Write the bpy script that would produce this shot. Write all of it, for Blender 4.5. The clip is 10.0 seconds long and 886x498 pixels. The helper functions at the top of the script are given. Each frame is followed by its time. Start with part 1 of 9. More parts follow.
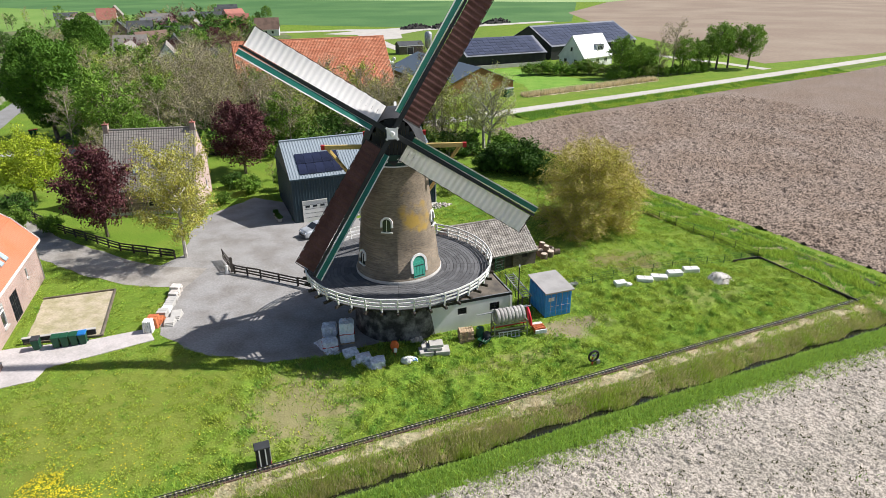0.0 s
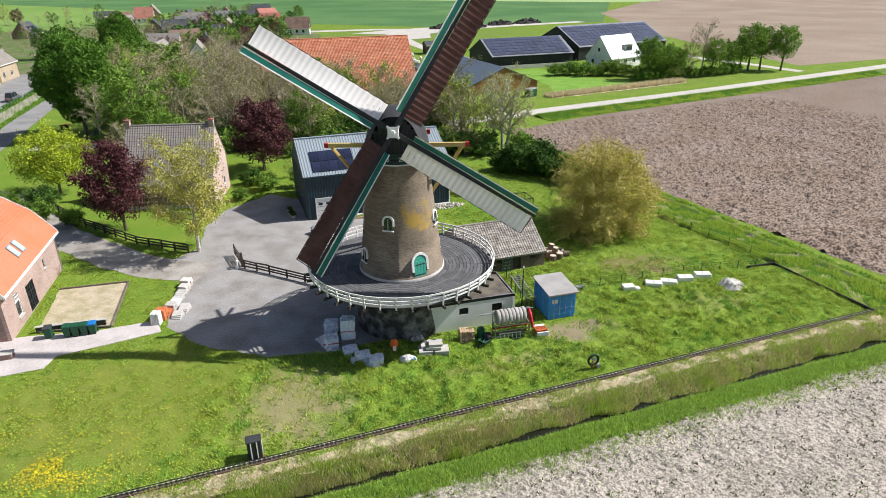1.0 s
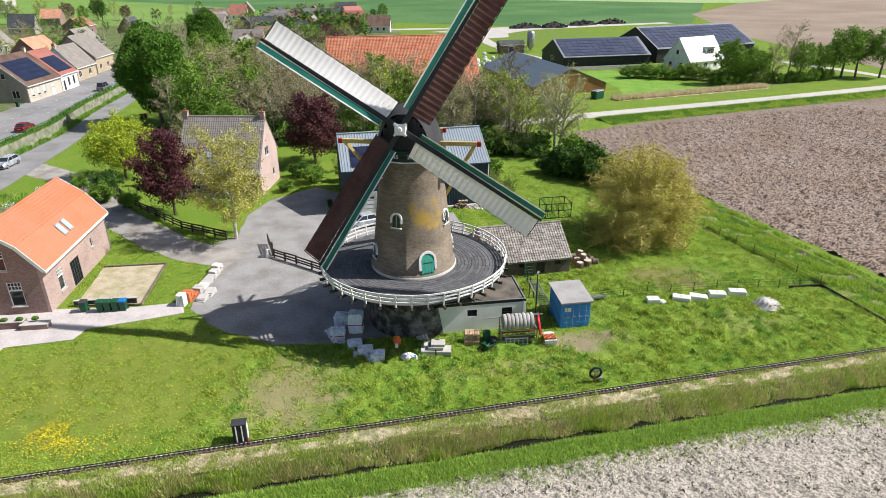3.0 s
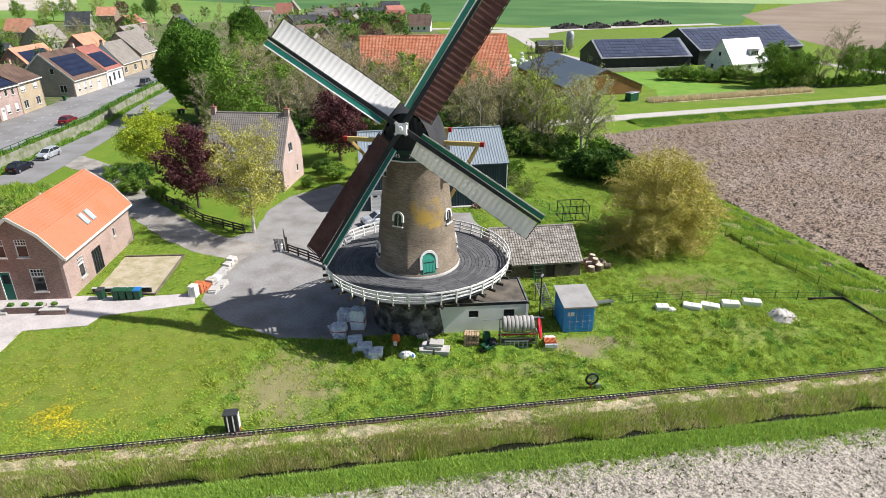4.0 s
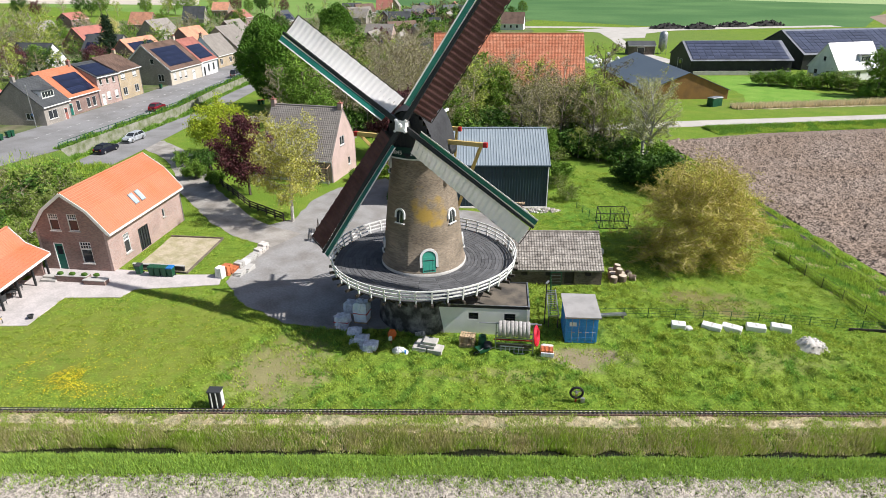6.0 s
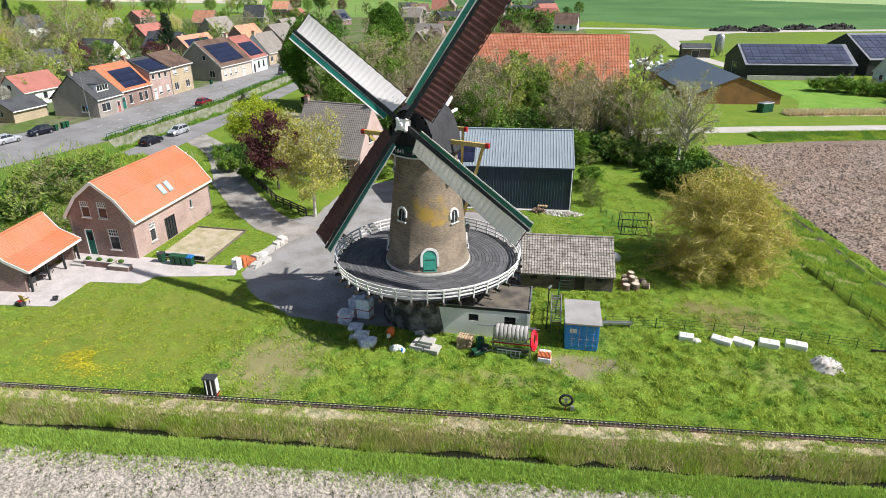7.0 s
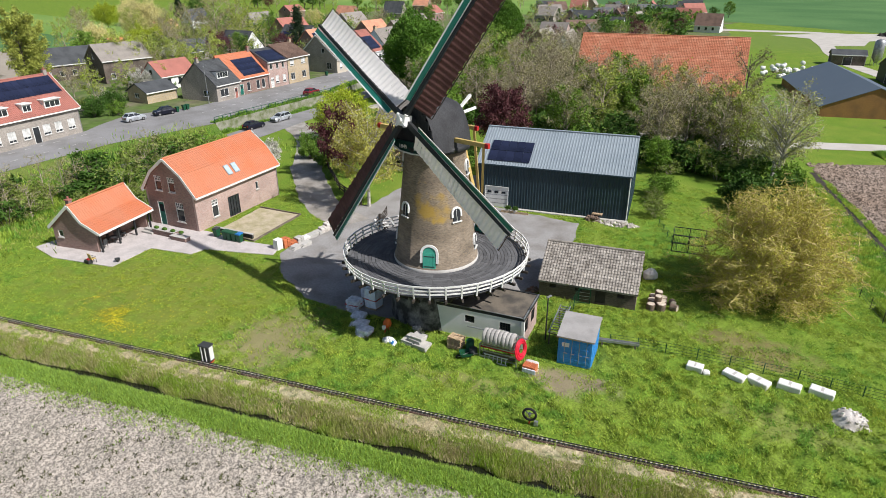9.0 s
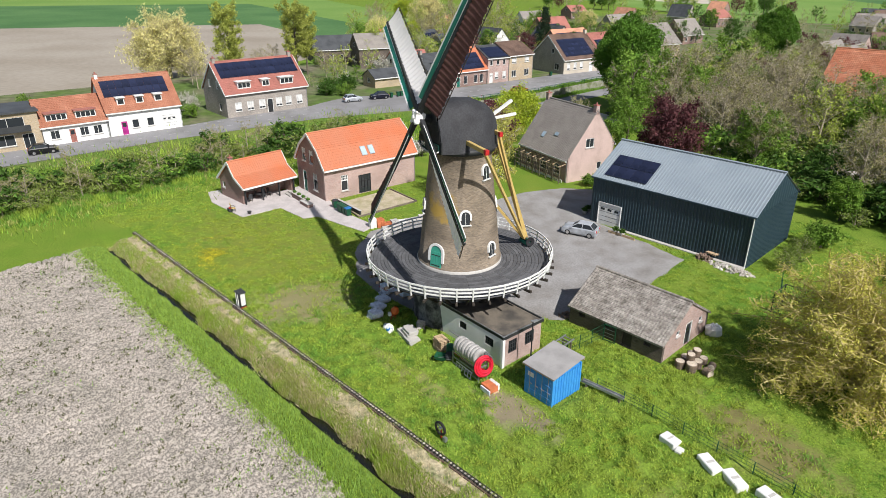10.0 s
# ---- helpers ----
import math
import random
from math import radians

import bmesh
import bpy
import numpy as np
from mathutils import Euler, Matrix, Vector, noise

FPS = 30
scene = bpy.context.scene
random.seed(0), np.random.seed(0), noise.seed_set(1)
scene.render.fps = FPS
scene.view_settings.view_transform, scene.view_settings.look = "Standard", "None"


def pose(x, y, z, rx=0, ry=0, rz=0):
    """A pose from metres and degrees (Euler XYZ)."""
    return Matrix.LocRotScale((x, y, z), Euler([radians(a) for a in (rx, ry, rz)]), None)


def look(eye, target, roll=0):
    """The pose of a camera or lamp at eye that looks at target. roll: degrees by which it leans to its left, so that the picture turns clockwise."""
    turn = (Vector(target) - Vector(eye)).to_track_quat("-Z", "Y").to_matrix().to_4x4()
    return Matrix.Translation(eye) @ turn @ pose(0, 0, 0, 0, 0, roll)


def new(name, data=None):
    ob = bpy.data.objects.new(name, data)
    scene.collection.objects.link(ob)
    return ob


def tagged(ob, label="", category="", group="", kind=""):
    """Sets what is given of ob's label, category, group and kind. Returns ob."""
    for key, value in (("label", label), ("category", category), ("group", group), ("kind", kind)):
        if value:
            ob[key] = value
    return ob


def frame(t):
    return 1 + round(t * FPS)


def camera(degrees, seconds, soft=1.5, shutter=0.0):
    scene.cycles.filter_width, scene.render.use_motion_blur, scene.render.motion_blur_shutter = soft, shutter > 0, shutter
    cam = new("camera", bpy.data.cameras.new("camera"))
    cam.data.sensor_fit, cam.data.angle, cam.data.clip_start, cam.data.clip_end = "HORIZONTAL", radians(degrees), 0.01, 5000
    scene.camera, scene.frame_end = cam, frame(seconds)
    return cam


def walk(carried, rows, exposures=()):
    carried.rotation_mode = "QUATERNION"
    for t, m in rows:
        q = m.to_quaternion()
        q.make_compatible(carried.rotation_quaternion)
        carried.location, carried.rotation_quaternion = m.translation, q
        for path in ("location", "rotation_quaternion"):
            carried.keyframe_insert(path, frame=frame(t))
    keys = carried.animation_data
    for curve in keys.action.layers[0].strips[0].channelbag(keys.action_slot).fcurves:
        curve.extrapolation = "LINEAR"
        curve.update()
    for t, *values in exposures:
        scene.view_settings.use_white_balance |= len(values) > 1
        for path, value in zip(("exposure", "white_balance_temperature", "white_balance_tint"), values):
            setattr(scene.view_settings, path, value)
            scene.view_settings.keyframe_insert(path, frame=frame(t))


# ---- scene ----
cam = camera(70.5, 10.0, soft=0.65)
PATH = [
    (0, (6.212, 5.256, 27.831), (5.923, 7.06, 27.019), -0.5),
    (0.5, (7.27, 5.458, 27.801), (6.939, 7.255, 26.989), -0.5),
    (1, (8.352, 5.683, 27.767), (7.972, 7.471, 26.955), -0.5),
    (1.5, (9.496, 6.031, 27.727), (9.064, 7.807, 26.914), -0.4),
    (2, (10.784, 6.423, 27.638), (10.292, 8.184, 26.828), -0.5),
    (2.5, (12.174, 6.96, 27.621), (11.617, 8.701, 26.81), -0.5),
    (4, (16.368, 8.674, 27.578), (15.631, 10.346, 26.766), -0.4),
    (4.5, (17.9, 9.416, 27.59), (17.099, 11.059, 26.776), -0.4),
    (5, (19.433, 10.273, 27.602), (18.57, 11.883, 26.788), -0.4),
    (5.5, (21.043, 11.21, 27.597), (20.115, 12.783, 26.781), -0.4),
    (7, (25.902, 14.651, 27.5), (24.772, 16.085, 26.685), -0.3),
    (7.5, (27.549, 16.031, 27.483), (26.353, 17.411, 26.668), -0.3),
    (8, (29.19, 17.58, 27.446), (27.927, 18.899, 26.63), -0.3),
    (8.5, (30.793, 19.222, 27.357), (29.463, 20.473, 26.541), -0.2),
    (9, (33.084, 21.988, 27.373), (31.661, 23.13, 26.554), -0.3),
    (9.5, (37.298, 28.247, 27.275), (35.7, 29.13, 26.458), -0.2),
    (10, (41.849, 40.24, 27.35), (40.064, 40.628, 26.534), 0.0),
]
walk(cam, [(t, look(eye, target, roll)) for t, eye, target, roll in PATH], [(0, 0.40), (7.0, 0.37), (8.2, 0.27), (9.3, 0.14), (10, 0.14)])

# ---- light ----
SUN_TO = Vector((0.93 * math.cos(radians(46)), 0.37 * math.cos(radians(46)), math.sin(radians(46)))).normalized()
world = bpy.data.worlds.new("sky")
scene.world = world
world.use_nodes = True
wn = world.node_tree.nodes
sky = wn.new("ShaderNodeTexSky")
sky.sky_type, sky.sun_disc = "NISHITA", False
sky.sun_elevation, sky.sun_rotation = radians(46), math.atan2(SUN_TO.x, SUN_TO.y)
sky.air_density, sky.dust_density = 1.0, 1.5
wn["Background"].inputs["Strength"].default_value = 0.075
world.node_tree.links.new(sky.outputs[0], wn["Background"].inputs["Color"])
sun = new("sun", bpy.data.lights.new("sun", "SUN"))
sun.data.energy, sun.data.angle, sun.data.color = 4.9, radians(0.6), (1.0, 0.97, 0.94)
sun.matrix_world = look((60, 80, 80), Vector((60, 80, 80)) - SUN_TO)

# ---- materials ----
def socket(node, name):
    return node.inputs[name]


def mat(name, color, rough=0.8, vary=0.25, scale=3.0, fine=40.0, bump=0.15, metal=0.0, spec=0.3, tint=None, island=0.0, obj=0.0, translucent=0.0, stretch=(1, 1, 1), crisp=False):
    """A surface with variation at two scales: large stains towards tint, fine grain in brightness and relief."""
    m = bpy.data.materials.new(name)
    m.use_nodes = True
    nt = m.node_tree
    n, ln = nt.nodes, nt.links
    bsdf = n["Principled BSDF"]
    tc = n.new("ShaderNodeTexCoord")
    mp = n.new("ShaderNodeMapping")
    mp.inputs["Scale"].default_value = stretch
    ln.new(tc.outputs["Object"], mp.inputs["Vector"])
    big = n.new("ShaderNodeTexNoise")
    big.inputs["Scale"].default_value, big.inputs["Detail"].default_value = 1.0 / scale, 4
    ln.new(mp.outputs[0], big.inputs["Vector"])
    small = n.new("ShaderNodeTexNoise")
    small.inputs["Scale"].default_value, small.inputs["Detail"].default_value = fine, 3
    ln.new(mp.outputs[0], small.inputs["Vector"])
    mix = n.new("ShaderNodeMix")
    mix.data_type = "RGBA"
    t = tint or tuple(c * 0.6 for c in color)
    mix.inputs["A"].default_value, mix.inputs["B"].default_value = (*color, 1), (*t, 1)
    ramp = n.new("ShaderNodeMapRange")
    ramp.inputs["From Min"].default_value, ramp.inputs["From Max"].default_value = 0.4, 0.68
    ln.new(big.outputs["Fac"], ramp.inputs["Value"])
    ln.new(ramp.outputs[0], mix.inputs["Factor"])
    hsv = n.new("ShaderNodeHueSaturation")
    ln.new(mix.outputs["Result"], hsv.inputs["Color"])
    val = n.new("ShaderNodeMapRange")
    val.inputs["From Min"].default_value, val.inputs["From Max"].default_value = (0.41, 0.57) if crisp else (0.25, 0.75)
    val.inputs["To Min"].default_value, val.inputs["To Max"].default_value = 1 - vary, 1 + vary
    ln.new(small.outputs["Fac"], val.inputs["Value"])
    last = val.outputs[0]
    for amount, node_type, out in ((island, "ShaderNodeNewGeometry", "Random Per Island"), (obj, "ShaderNodeObjectInfo", "Random")):
        if amount:
            src = n.new(node_type)
            rr = n.new("ShaderNodeMapRange")
            rr.inputs["To Min"].default_value, rr.inputs["To Max"].default_value = 1 - amount, 1 + amount
            ln.new(src.outputs[out], rr.inputs["Value"])
            mul = n.new("ShaderNodeMath")
            mul.operation = "MULTIPLY"
            ln.new(last, mul.inputs[0])
            ln.new(rr.outputs[0], mul.inputs[1])
            last = mul.outputs[0]
    ln.new(last, hsv.inputs["Value"])
    ln.new(hsv.outputs[0], bsdf.inputs["Base Color"])
    bsdf.inputs["Roughness"].default_value, bsdf.inputs["Metallic"].default_value = rough, metal
    bsdf.inputs["Specular IOR Level"].default_value = spec
    if bump:
        bp = n.new("ShaderNodeBump")
        bp.inputs["Strength"].default_value, bp.inputs["Distance"].default_value = bump, 0.05
        ln.new(small.outputs["Fac"], bp.inputs["Height"])
        ln.new(bp.outputs[0], bsdf.inputs["Normal"])
    if translucent:
        tr = n.new("ShaderNodeBsdfTranslucent")
        ln.new(hsv.outputs[0], tr.inputs["Color"])
        ms = n.new("ShaderNodeMixShader")
        ms.inputs[0].default_value = translucent
        ln.new(bsdf.outputs[0], ms.inputs[1])
        ln.new(tr.outputs[0], ms.inputs[2])
        ln.new(ms.outputs[0], n["Material Output"].inputs["Surface"])
    return m


def brick_mat(name, c1, c2, mortar, bw=0.22, bh=0.065, dirt=0.35):
    """Brickwork seen from afar: fine courses, sooty stains."""
    m = mat(name, c1, 0.9, 0.12, 2.5, 30, 0.0, tint=tuple(a * (1 - dirt) for a in c1))
    nt = m.node_tree
    n, ln = nt.nodes, nt.links
    bt = n.new("ShaderNodeTexBrick")
    bt.inputs["Color1"].default_value, bt.inputs["Color2"].default_value, bt.inputs["Mortar"].default_value = (*[1.12] * 3, 1), (*[a / max(b, 1e-3) * 0.9 for a, b in zip(c2, c1)], 1), (*[a / max(b, 1e-3) for a, b in zip(mortar, c1)], 1)
    bt.inputs["Scale"].default_value = 1.0
    bt.inputs["Brick Width"].default_value, bt.inputs["Row Height"].default_value, bt.inputs["Mortar Size"].default_value = bw, bh, 0.008
    tc = n.new("ShaderNodeTexCoord")
    sep = n.new("ShaderNodeSeparateXYZ")
    ln.new(tc.outputs["Object"], sep.inputs[0])
    add = n.new("ShaderNodeMath")
    ln.new(sep.outputs["X"], add.inputs[0])
    ln.new(sep.outputs["Y"], add.inputs[1])
    comb = n.new("ShaderNodeCombineXYZ")
    ln.new(add.outputs[0], comb.inputs["X"])
    ln.new(sep.outputs["Z"], comb.inputs["Y"])
    ln.new(comb.outputs[0], bt.inputs["Vector"])
    mx = n.new("ShaderNodeMix")
    mx.data_type, mx.blend_type = "RGBA", "MULTIPLY"
    mx.inputs["Factor"].default_value = 1.0
    hsv = n["Hue/Saturation/Value"]
    ln.new(hsv.outputs[0], mx.inputs["A"])
    ln.new(bt.outputs["Color"], mx.inputs["B"])
    ln.new(mx.outputs["Result"], n["Principled BSDF"].inputs["Base Color"])
    return m


def glass_mat(name):
    m = bpy.data.materials.new(name)
    m.use_nodes = True
    b = m.node_tree.nodes["Principled BSDF"]
    b.inputs["Base Color"].default_value = (0.03, 0.035, 0.04, 1)
    b.inputs["Roughness"].default_value, b.inputs["IOR"].default_value = 0.06, 1.5
    return m


M = {}
M["white"] = mat("white paint", (0.78, 0.78, 0.76), 0.5, 0.05, 1.5, 20, 0.03, tint=(0.66, 0.66, 0.63))
M["cream"] = mat("cream render", (0.55, 0.49, 0.40), 0.9, 0.08, 3, 25, 0.05, tint=(0.47, 0.42, 0.35))
M["whitewall"] = mat("whitewashed wall", (0.80, 0.80, 0.79), 0.85, 0.06, 2, 20, 0.05, tint=(0.68, 0.68, 0.66))
M["green"] = mat("green paint", (0.02, 0.17, 0.125), 0.45, 0.08, 1, 20, 0.02, tint=(0.015, 0.13, 0.1))
M["signgreen"] = mat("blackish green paint", (0.008, 0.045, 0.036), 0.45, 0.08, 1, 20, 0.02, tint=(0.006, 0.035, 0.03))
M["doorgreen"] = mat("sea green paint", (0.06, 0.36, 0.26), 0.5, 0.08, 1, 20, 0.02, tint=(0.05, 0.3, 0.22))
M["black"] = mat("black tar paint", (0.022, 0.024, 0.026), 0.55, 0.2, 1.5, 15, 0.1, tint=(0.035, 0.036, 0.037))
M["darkgrey"] = mat("dark grey paint", (0.05, 0.053, 0.056), 0.6, 0.15, 1.5, 15, 0.05)
M["capcover"] = mat("cap roofing felt", (0.045, 0.046, 0.05), 0.75, 0.25, 1.2, 8, 0.2, tint=(0.03, 0.03, 0.033))
M["yellow"] = mat("ochre paint", (0.62, 0.45, 0.16), 0.5, 0.08, 1, 10, 0.03, tint=(0.52, 0.37, 0.13))
M["red"] = mat("red paint", (0.55, 0.03, 0.03), 0.45, 0.08, 1, 10, 0.02)
M["orange"] = mat("orange paint", (0.75, 0.16, 0.03), 0.5, 0.1, 1, 10, 0.02)
M["iron"] = mat("galvanised iron", (0.45, 0.46, 0.47), 0.45, 0.12, 0.8, 15, 0.05, metal=0.7)
M["darkiron"] = mat("dark iron", (0.06, 0.06, 0.065), 0.5, 0.15, 0.8, 15, 0.05, metal=0.5)
M["sailwhite"] = mat("off-white sailcloth", (0.88, 0.85, 0.83), 0.85, 0.04, 2.0, 12, 0.06, tint=(0.82, 0.79, 0.77), translucent=0.2)
M["sailbrown"] = mat("dark red-brown sailcloth", (0.14, 0.068, 0.06), 0.9, 0.18, 1.2, 10, 0.1, tint=(0.095, 0.043, 0.038), translucent=0.12)
M["deck"] = mat("weathered deck board", (0.12, 0.12, 0.125), 0.8, 0.2, 1.0, 8, 0.15, tint=(0.085, 0.085, 0.088), obj=0.22)
M["wood"] = mat("weathered wood", (0.20, 0.165, 0.125), 0.85, 0.25, 0.8, 12, 0.2, tint=(0.12, 0.1, 0.08), stretch=(1, 1, 0.3))
M["palewood"] = mat("pale pallet wood", (0.52, 0.38, 0.24), 0.85, 0.2, 0.8, 12, 0.1, tint=(0.42, 0.31, 0.2), island=0.2)
M["darkwood"] = mat("dark wet wood, also shade in hollows", (0.06, 0.05, 0.042), 0.85, 0.3, 0.8, 12, 0.2)
M["redwood"] = mat("reddish weathered board", (0.17, 0.105, 0.085), 0.85, 0.25, 0.8, 12, 0.2, tint=(0.1, 0.07, 0.06))
M["mossywall"] = mat("mossy concrete", (0.30, 0.295, 0.24), 0.95, 0.25, 1.2, 10, 0.2, tint=(0.13, 0.16, 0.06))
M["concrete"] = mat("concrete", (0.50, 0.48, 0.45), 0.9, 0.12, 1.2, 18, 0.15, tint=(0.4, 0.385, 0.36), island=0.1)
M["whitestone"] = mat("white concrete block", (0.80, 0.79, 0.77), 0.85, 0.08, 0.7, 18, 0.1, tint=(0.66, 0.65, 0.62))
M["rubble"] = mat("pale rubble", (0.64, 0.60, 0.56), 0.95, 0.2, 0.6, 18, 0.2, tint=(0.38, 0.34, 0.3), island=0.3)
M["brown_stone"] = mat("brown stone", (0.24, 0.17, 0.13), 0.95, 0.25, 0.5, 18, 0.2, island=0.3)
M["plastic_grey"] = mat("grey plastic", (0.80, 0.83, 0.90), 0.35, 0.25, 0.4, 6, 0.3, tint=(0.58, 0.61, 0.68), spec=0.5)
M["bluewrap"] = mat("pale blue wrap", (0.76, 0.85, 0.95), 0.4, 0.12, 0.4, 8, 0.15, tint=(0.88, 0.90, 0.93))
M["containerblue"] = mat("blue container paint", (0.04, 0.25, 0.64), 0.45, 0.12, 0.7, 10, 0.03, tint=(0.055, 0.30, 0.66))
M["roofgrey"] = mat("grey sheet roofing", (0.36, 0.345, 0.335), 0.8, 0.08, 1.0, 14, 0.05, tint=(0.29, 0.28, 0.27))
M["redhose"] = mat("red hose", (0.72, 0.02, 0.05), 0.5, 0.1, 0.5, 10, 0.02)
M["greyhose"] = mat("grey canvas hose", (0.44, 0.42, 0.40), 0.85, 0.3, 0.5, 14, 0.2, tint=(0.30, 0.285, 0.27))
M["clay"] = mat("orange clay tile", (0.55, 0.17, 0.07), 0.75, 0.15, 0.8, 12, 0.05, island=0.15)
M["bingreen"] = mat("green bin plastic", (0.015, 0.09, 0.045), 0.45, 0.1, 0.6, 10, 0.02)
M["binblue"] = mat("blue bin lid", (0.02, 0.18, 0.5), 0.45, 0.1, 0.6, 10, 0.02)
M["rubber"] = mat("black rubber", (0.02, 0.02, 0.021), 0.75, 0.2, 0.5, 20, 0.05)
M["chrome"] = mat("bright metal", (0.7, 0.7, 0.7), 0.25, 0.03, 0.5, 20, 0.0, metal=0.9)
M["glass"] = glass_mat("window glass")
M["blind"] = mat("white blind", (0.70, 0.70, 0.68), 0.8, 0.03, 1, 10, 0.0)
M["solar"] = mat("solar cell", (0.02, 0.025, 0.055), 0.2, 0.1, 2, 6, 0.0, spec=0.6, obj=0.15)
M["millbrick"] = brick_mat("tower brick", (0.30, 0.235, 0.165), (0.2, 0.155, 0.115), (0.25, 0.22, 0.18), dirt=0.45)
M["plinth"] = mat("black tarred masonry", (0.045, 0.044, 0.043), 0.85, 0.4, 0.7, 10, 0.3, tint=(0.24, 0.235, 0.225))
M["pinkbrick"] = brick_mat("pinkish brick", (0.49, 0.345, 0.305), (0.41, 0.27, 0.235), (0.46, 0.39, 0.36), dirt=0.2)
M["redbrick"] = brick_mat("purple-red brick, also gable shade", (0.33, 0.21, 0.18), (0.25, 0.155, 0.135), (0.3, 0.25, 0.22), dirt=0.25)
M["oldbrick"] = brick_mat("weathered dark brick", (0.17, 0.13, 0.105), (0.11, 0.085, 0.07), (0.2, 0.18, 0.16), dirt=0.5)
M["greybrick"] = brick_mat("grey-brown brick", (0.42, 0.375, 0.33), (0.34, 0.305, 0.27), (0.28, 0.26, 0.24), dirt=0.2)
M["yellowbrick"] = brick_mat("yellow brick", (0.50, 0.39, 0.25), (0.43, 0.33, 0.21), (0.45, 0.4, 0.33), dirt=0.15)
M["orangetile"] = mat("bright orange roof tile", (0.50, 0.19, 0.105), 0.7, 0.14, 3.0, 9, 0.05, tint=(0.53, 0.165, 0.075))
M["oldorange"] = mat("weathered orange roof tile", (0.60, 0.29, 0.18), 0.85, 0.25, 2.0, 5, 0.1, tint=(0.44, 0.21, 0.14))
M["barntile"] = mat("old red-orange pantile", (0.46, 0.165, 0.09), 0.85, 0.25, 1.6, 4, 0.1, tint=(0.54, 0.235, 0.14), island=0.14)
M["rusttile"] = mat("rust-brown roof tile", (0.34, 0.14, 0.085), 0.85, 0.22, 2.0, 6, 0.1, tint=(0.42, 0.19, 0.12))
M["redtile"] = mat("dull red roof tile", (0.38, 0.15, 0.12), 0.85, 0.2, 2.5, 6, 0.1, tint=(0.30, 0.125, 0.1))
M["greytile"] = mat("grey-brown roof tile", (0.24, 0.215, 0.195), 0.88, 0.22, 1.5, 7, 0.1, tint=(0.29, 0.265, 0.235))
M["shedtile"] = mat("lichened grey roof tile", (0.34, 0.31, 0.275), 0.95, 0.4, 0.7, 5, 0.2, tint=(0.18, 0.16, 0.14), island=0.07)
M["browntile"] = mat("brown roof tile", (0.17, 0.11, 0.085), 0.85, 0.15, 2.5, 6, 0.1)
M["slate"] = mat("dark slate", (0.08, 0.085, 0.09), 0.6, 0.15, 2.5, 6, 0.05)
M["barnwall"] = mat("dark blue-green sheet steel", (0.022, 0.045, 0.06), 0.5, 0.06, 2.5, 3, 0.0, tint=(0.028, 0.054, 0.07), spec=0.4)
M["barnroof"] = mat("pale blue-grey sheet steel", (0.27, 0.315, 0.35), 0.42, 0.05, 2.5, 3, 0.0, tint=(0.24, 0.285, 0.32), spec=0.5)
M["flatroof"] = mat("roofing felt with puddle stains", (0.17, 0.145, 0.115), 0.85, 0.15, 1.1, 9, 0.1, tint=(0.075, 0.068, 0.06))
M["asphalt"] = mat("worn asphalt", (0.265, 0.26, 0.262), 0.9, 0.15, 4.0, 9, 0.12, tint=(0.20, 0.195, 0.19))
M["yard"] = mat("grey stone-chip yard", (0.31, 0.30, 0.292), 0.92, 0.22, 2.6, 6, 0.2, tint=(0.22, 0.205, 0.19))
M["path"] = mat("gravel drive", (0.37, 0.345, 0.315), 0.95, 0.2, 2.5, 6, 0.15, tint=(0.22, 0.2, 0.175))
M["paleroad"] = mat("pale concrete road", (0.50, 0.47, 0.43), 0.9, 0.08, 4, 5, 0.05, tint=(0.43, 0.4, 0.36))
M["paving"] = mat("pale paving slab", (0.52, 0.475, 0.46), 0.85, 0.15, 1.5, 7, 0.05, tint=(0.42, 0.385, 0.37), obj=0.06)
M["sand"] = mat("dry sandy soil with weeds", (0.47, 0.40, 0.29), 0.95, 0.2, 1.3, 6, 0.2, tint=(0.33, 0.30, 0.17))
M["pinkrender"] = mat("pink washed brick", (0.56, 0.42, 0.38), 0.9, 0.12, 1.5, 14, 0.1, tint=(0.47, 0.35, 0.31))
M["bark"] = mat("grey-brown bark", (0.17, 0.14, 0.11), 0.95, 0.25, 0.6, 12, 0.3)
M["paletwig"] = mat("pale twig bark", (0.43, 0.37, 0.28), 0.95, 0.2, 0.6, 12, 0.2)
M["willowtwig"] = mat("yellow-brown willow twig", (0.56, 0.46, 0.19), 0.9, 0.2, 0.6, 12, 0.1)
M["birchbark"] = mat("white birch bark", (0.58, 0.55, 0.50), 0.85, 0.3, 0.35, 12, 0.1, tint=(0.25, 0.23, 0.2))

# ---- building tools ----
from mathutils.geometry import tessellate_polygon


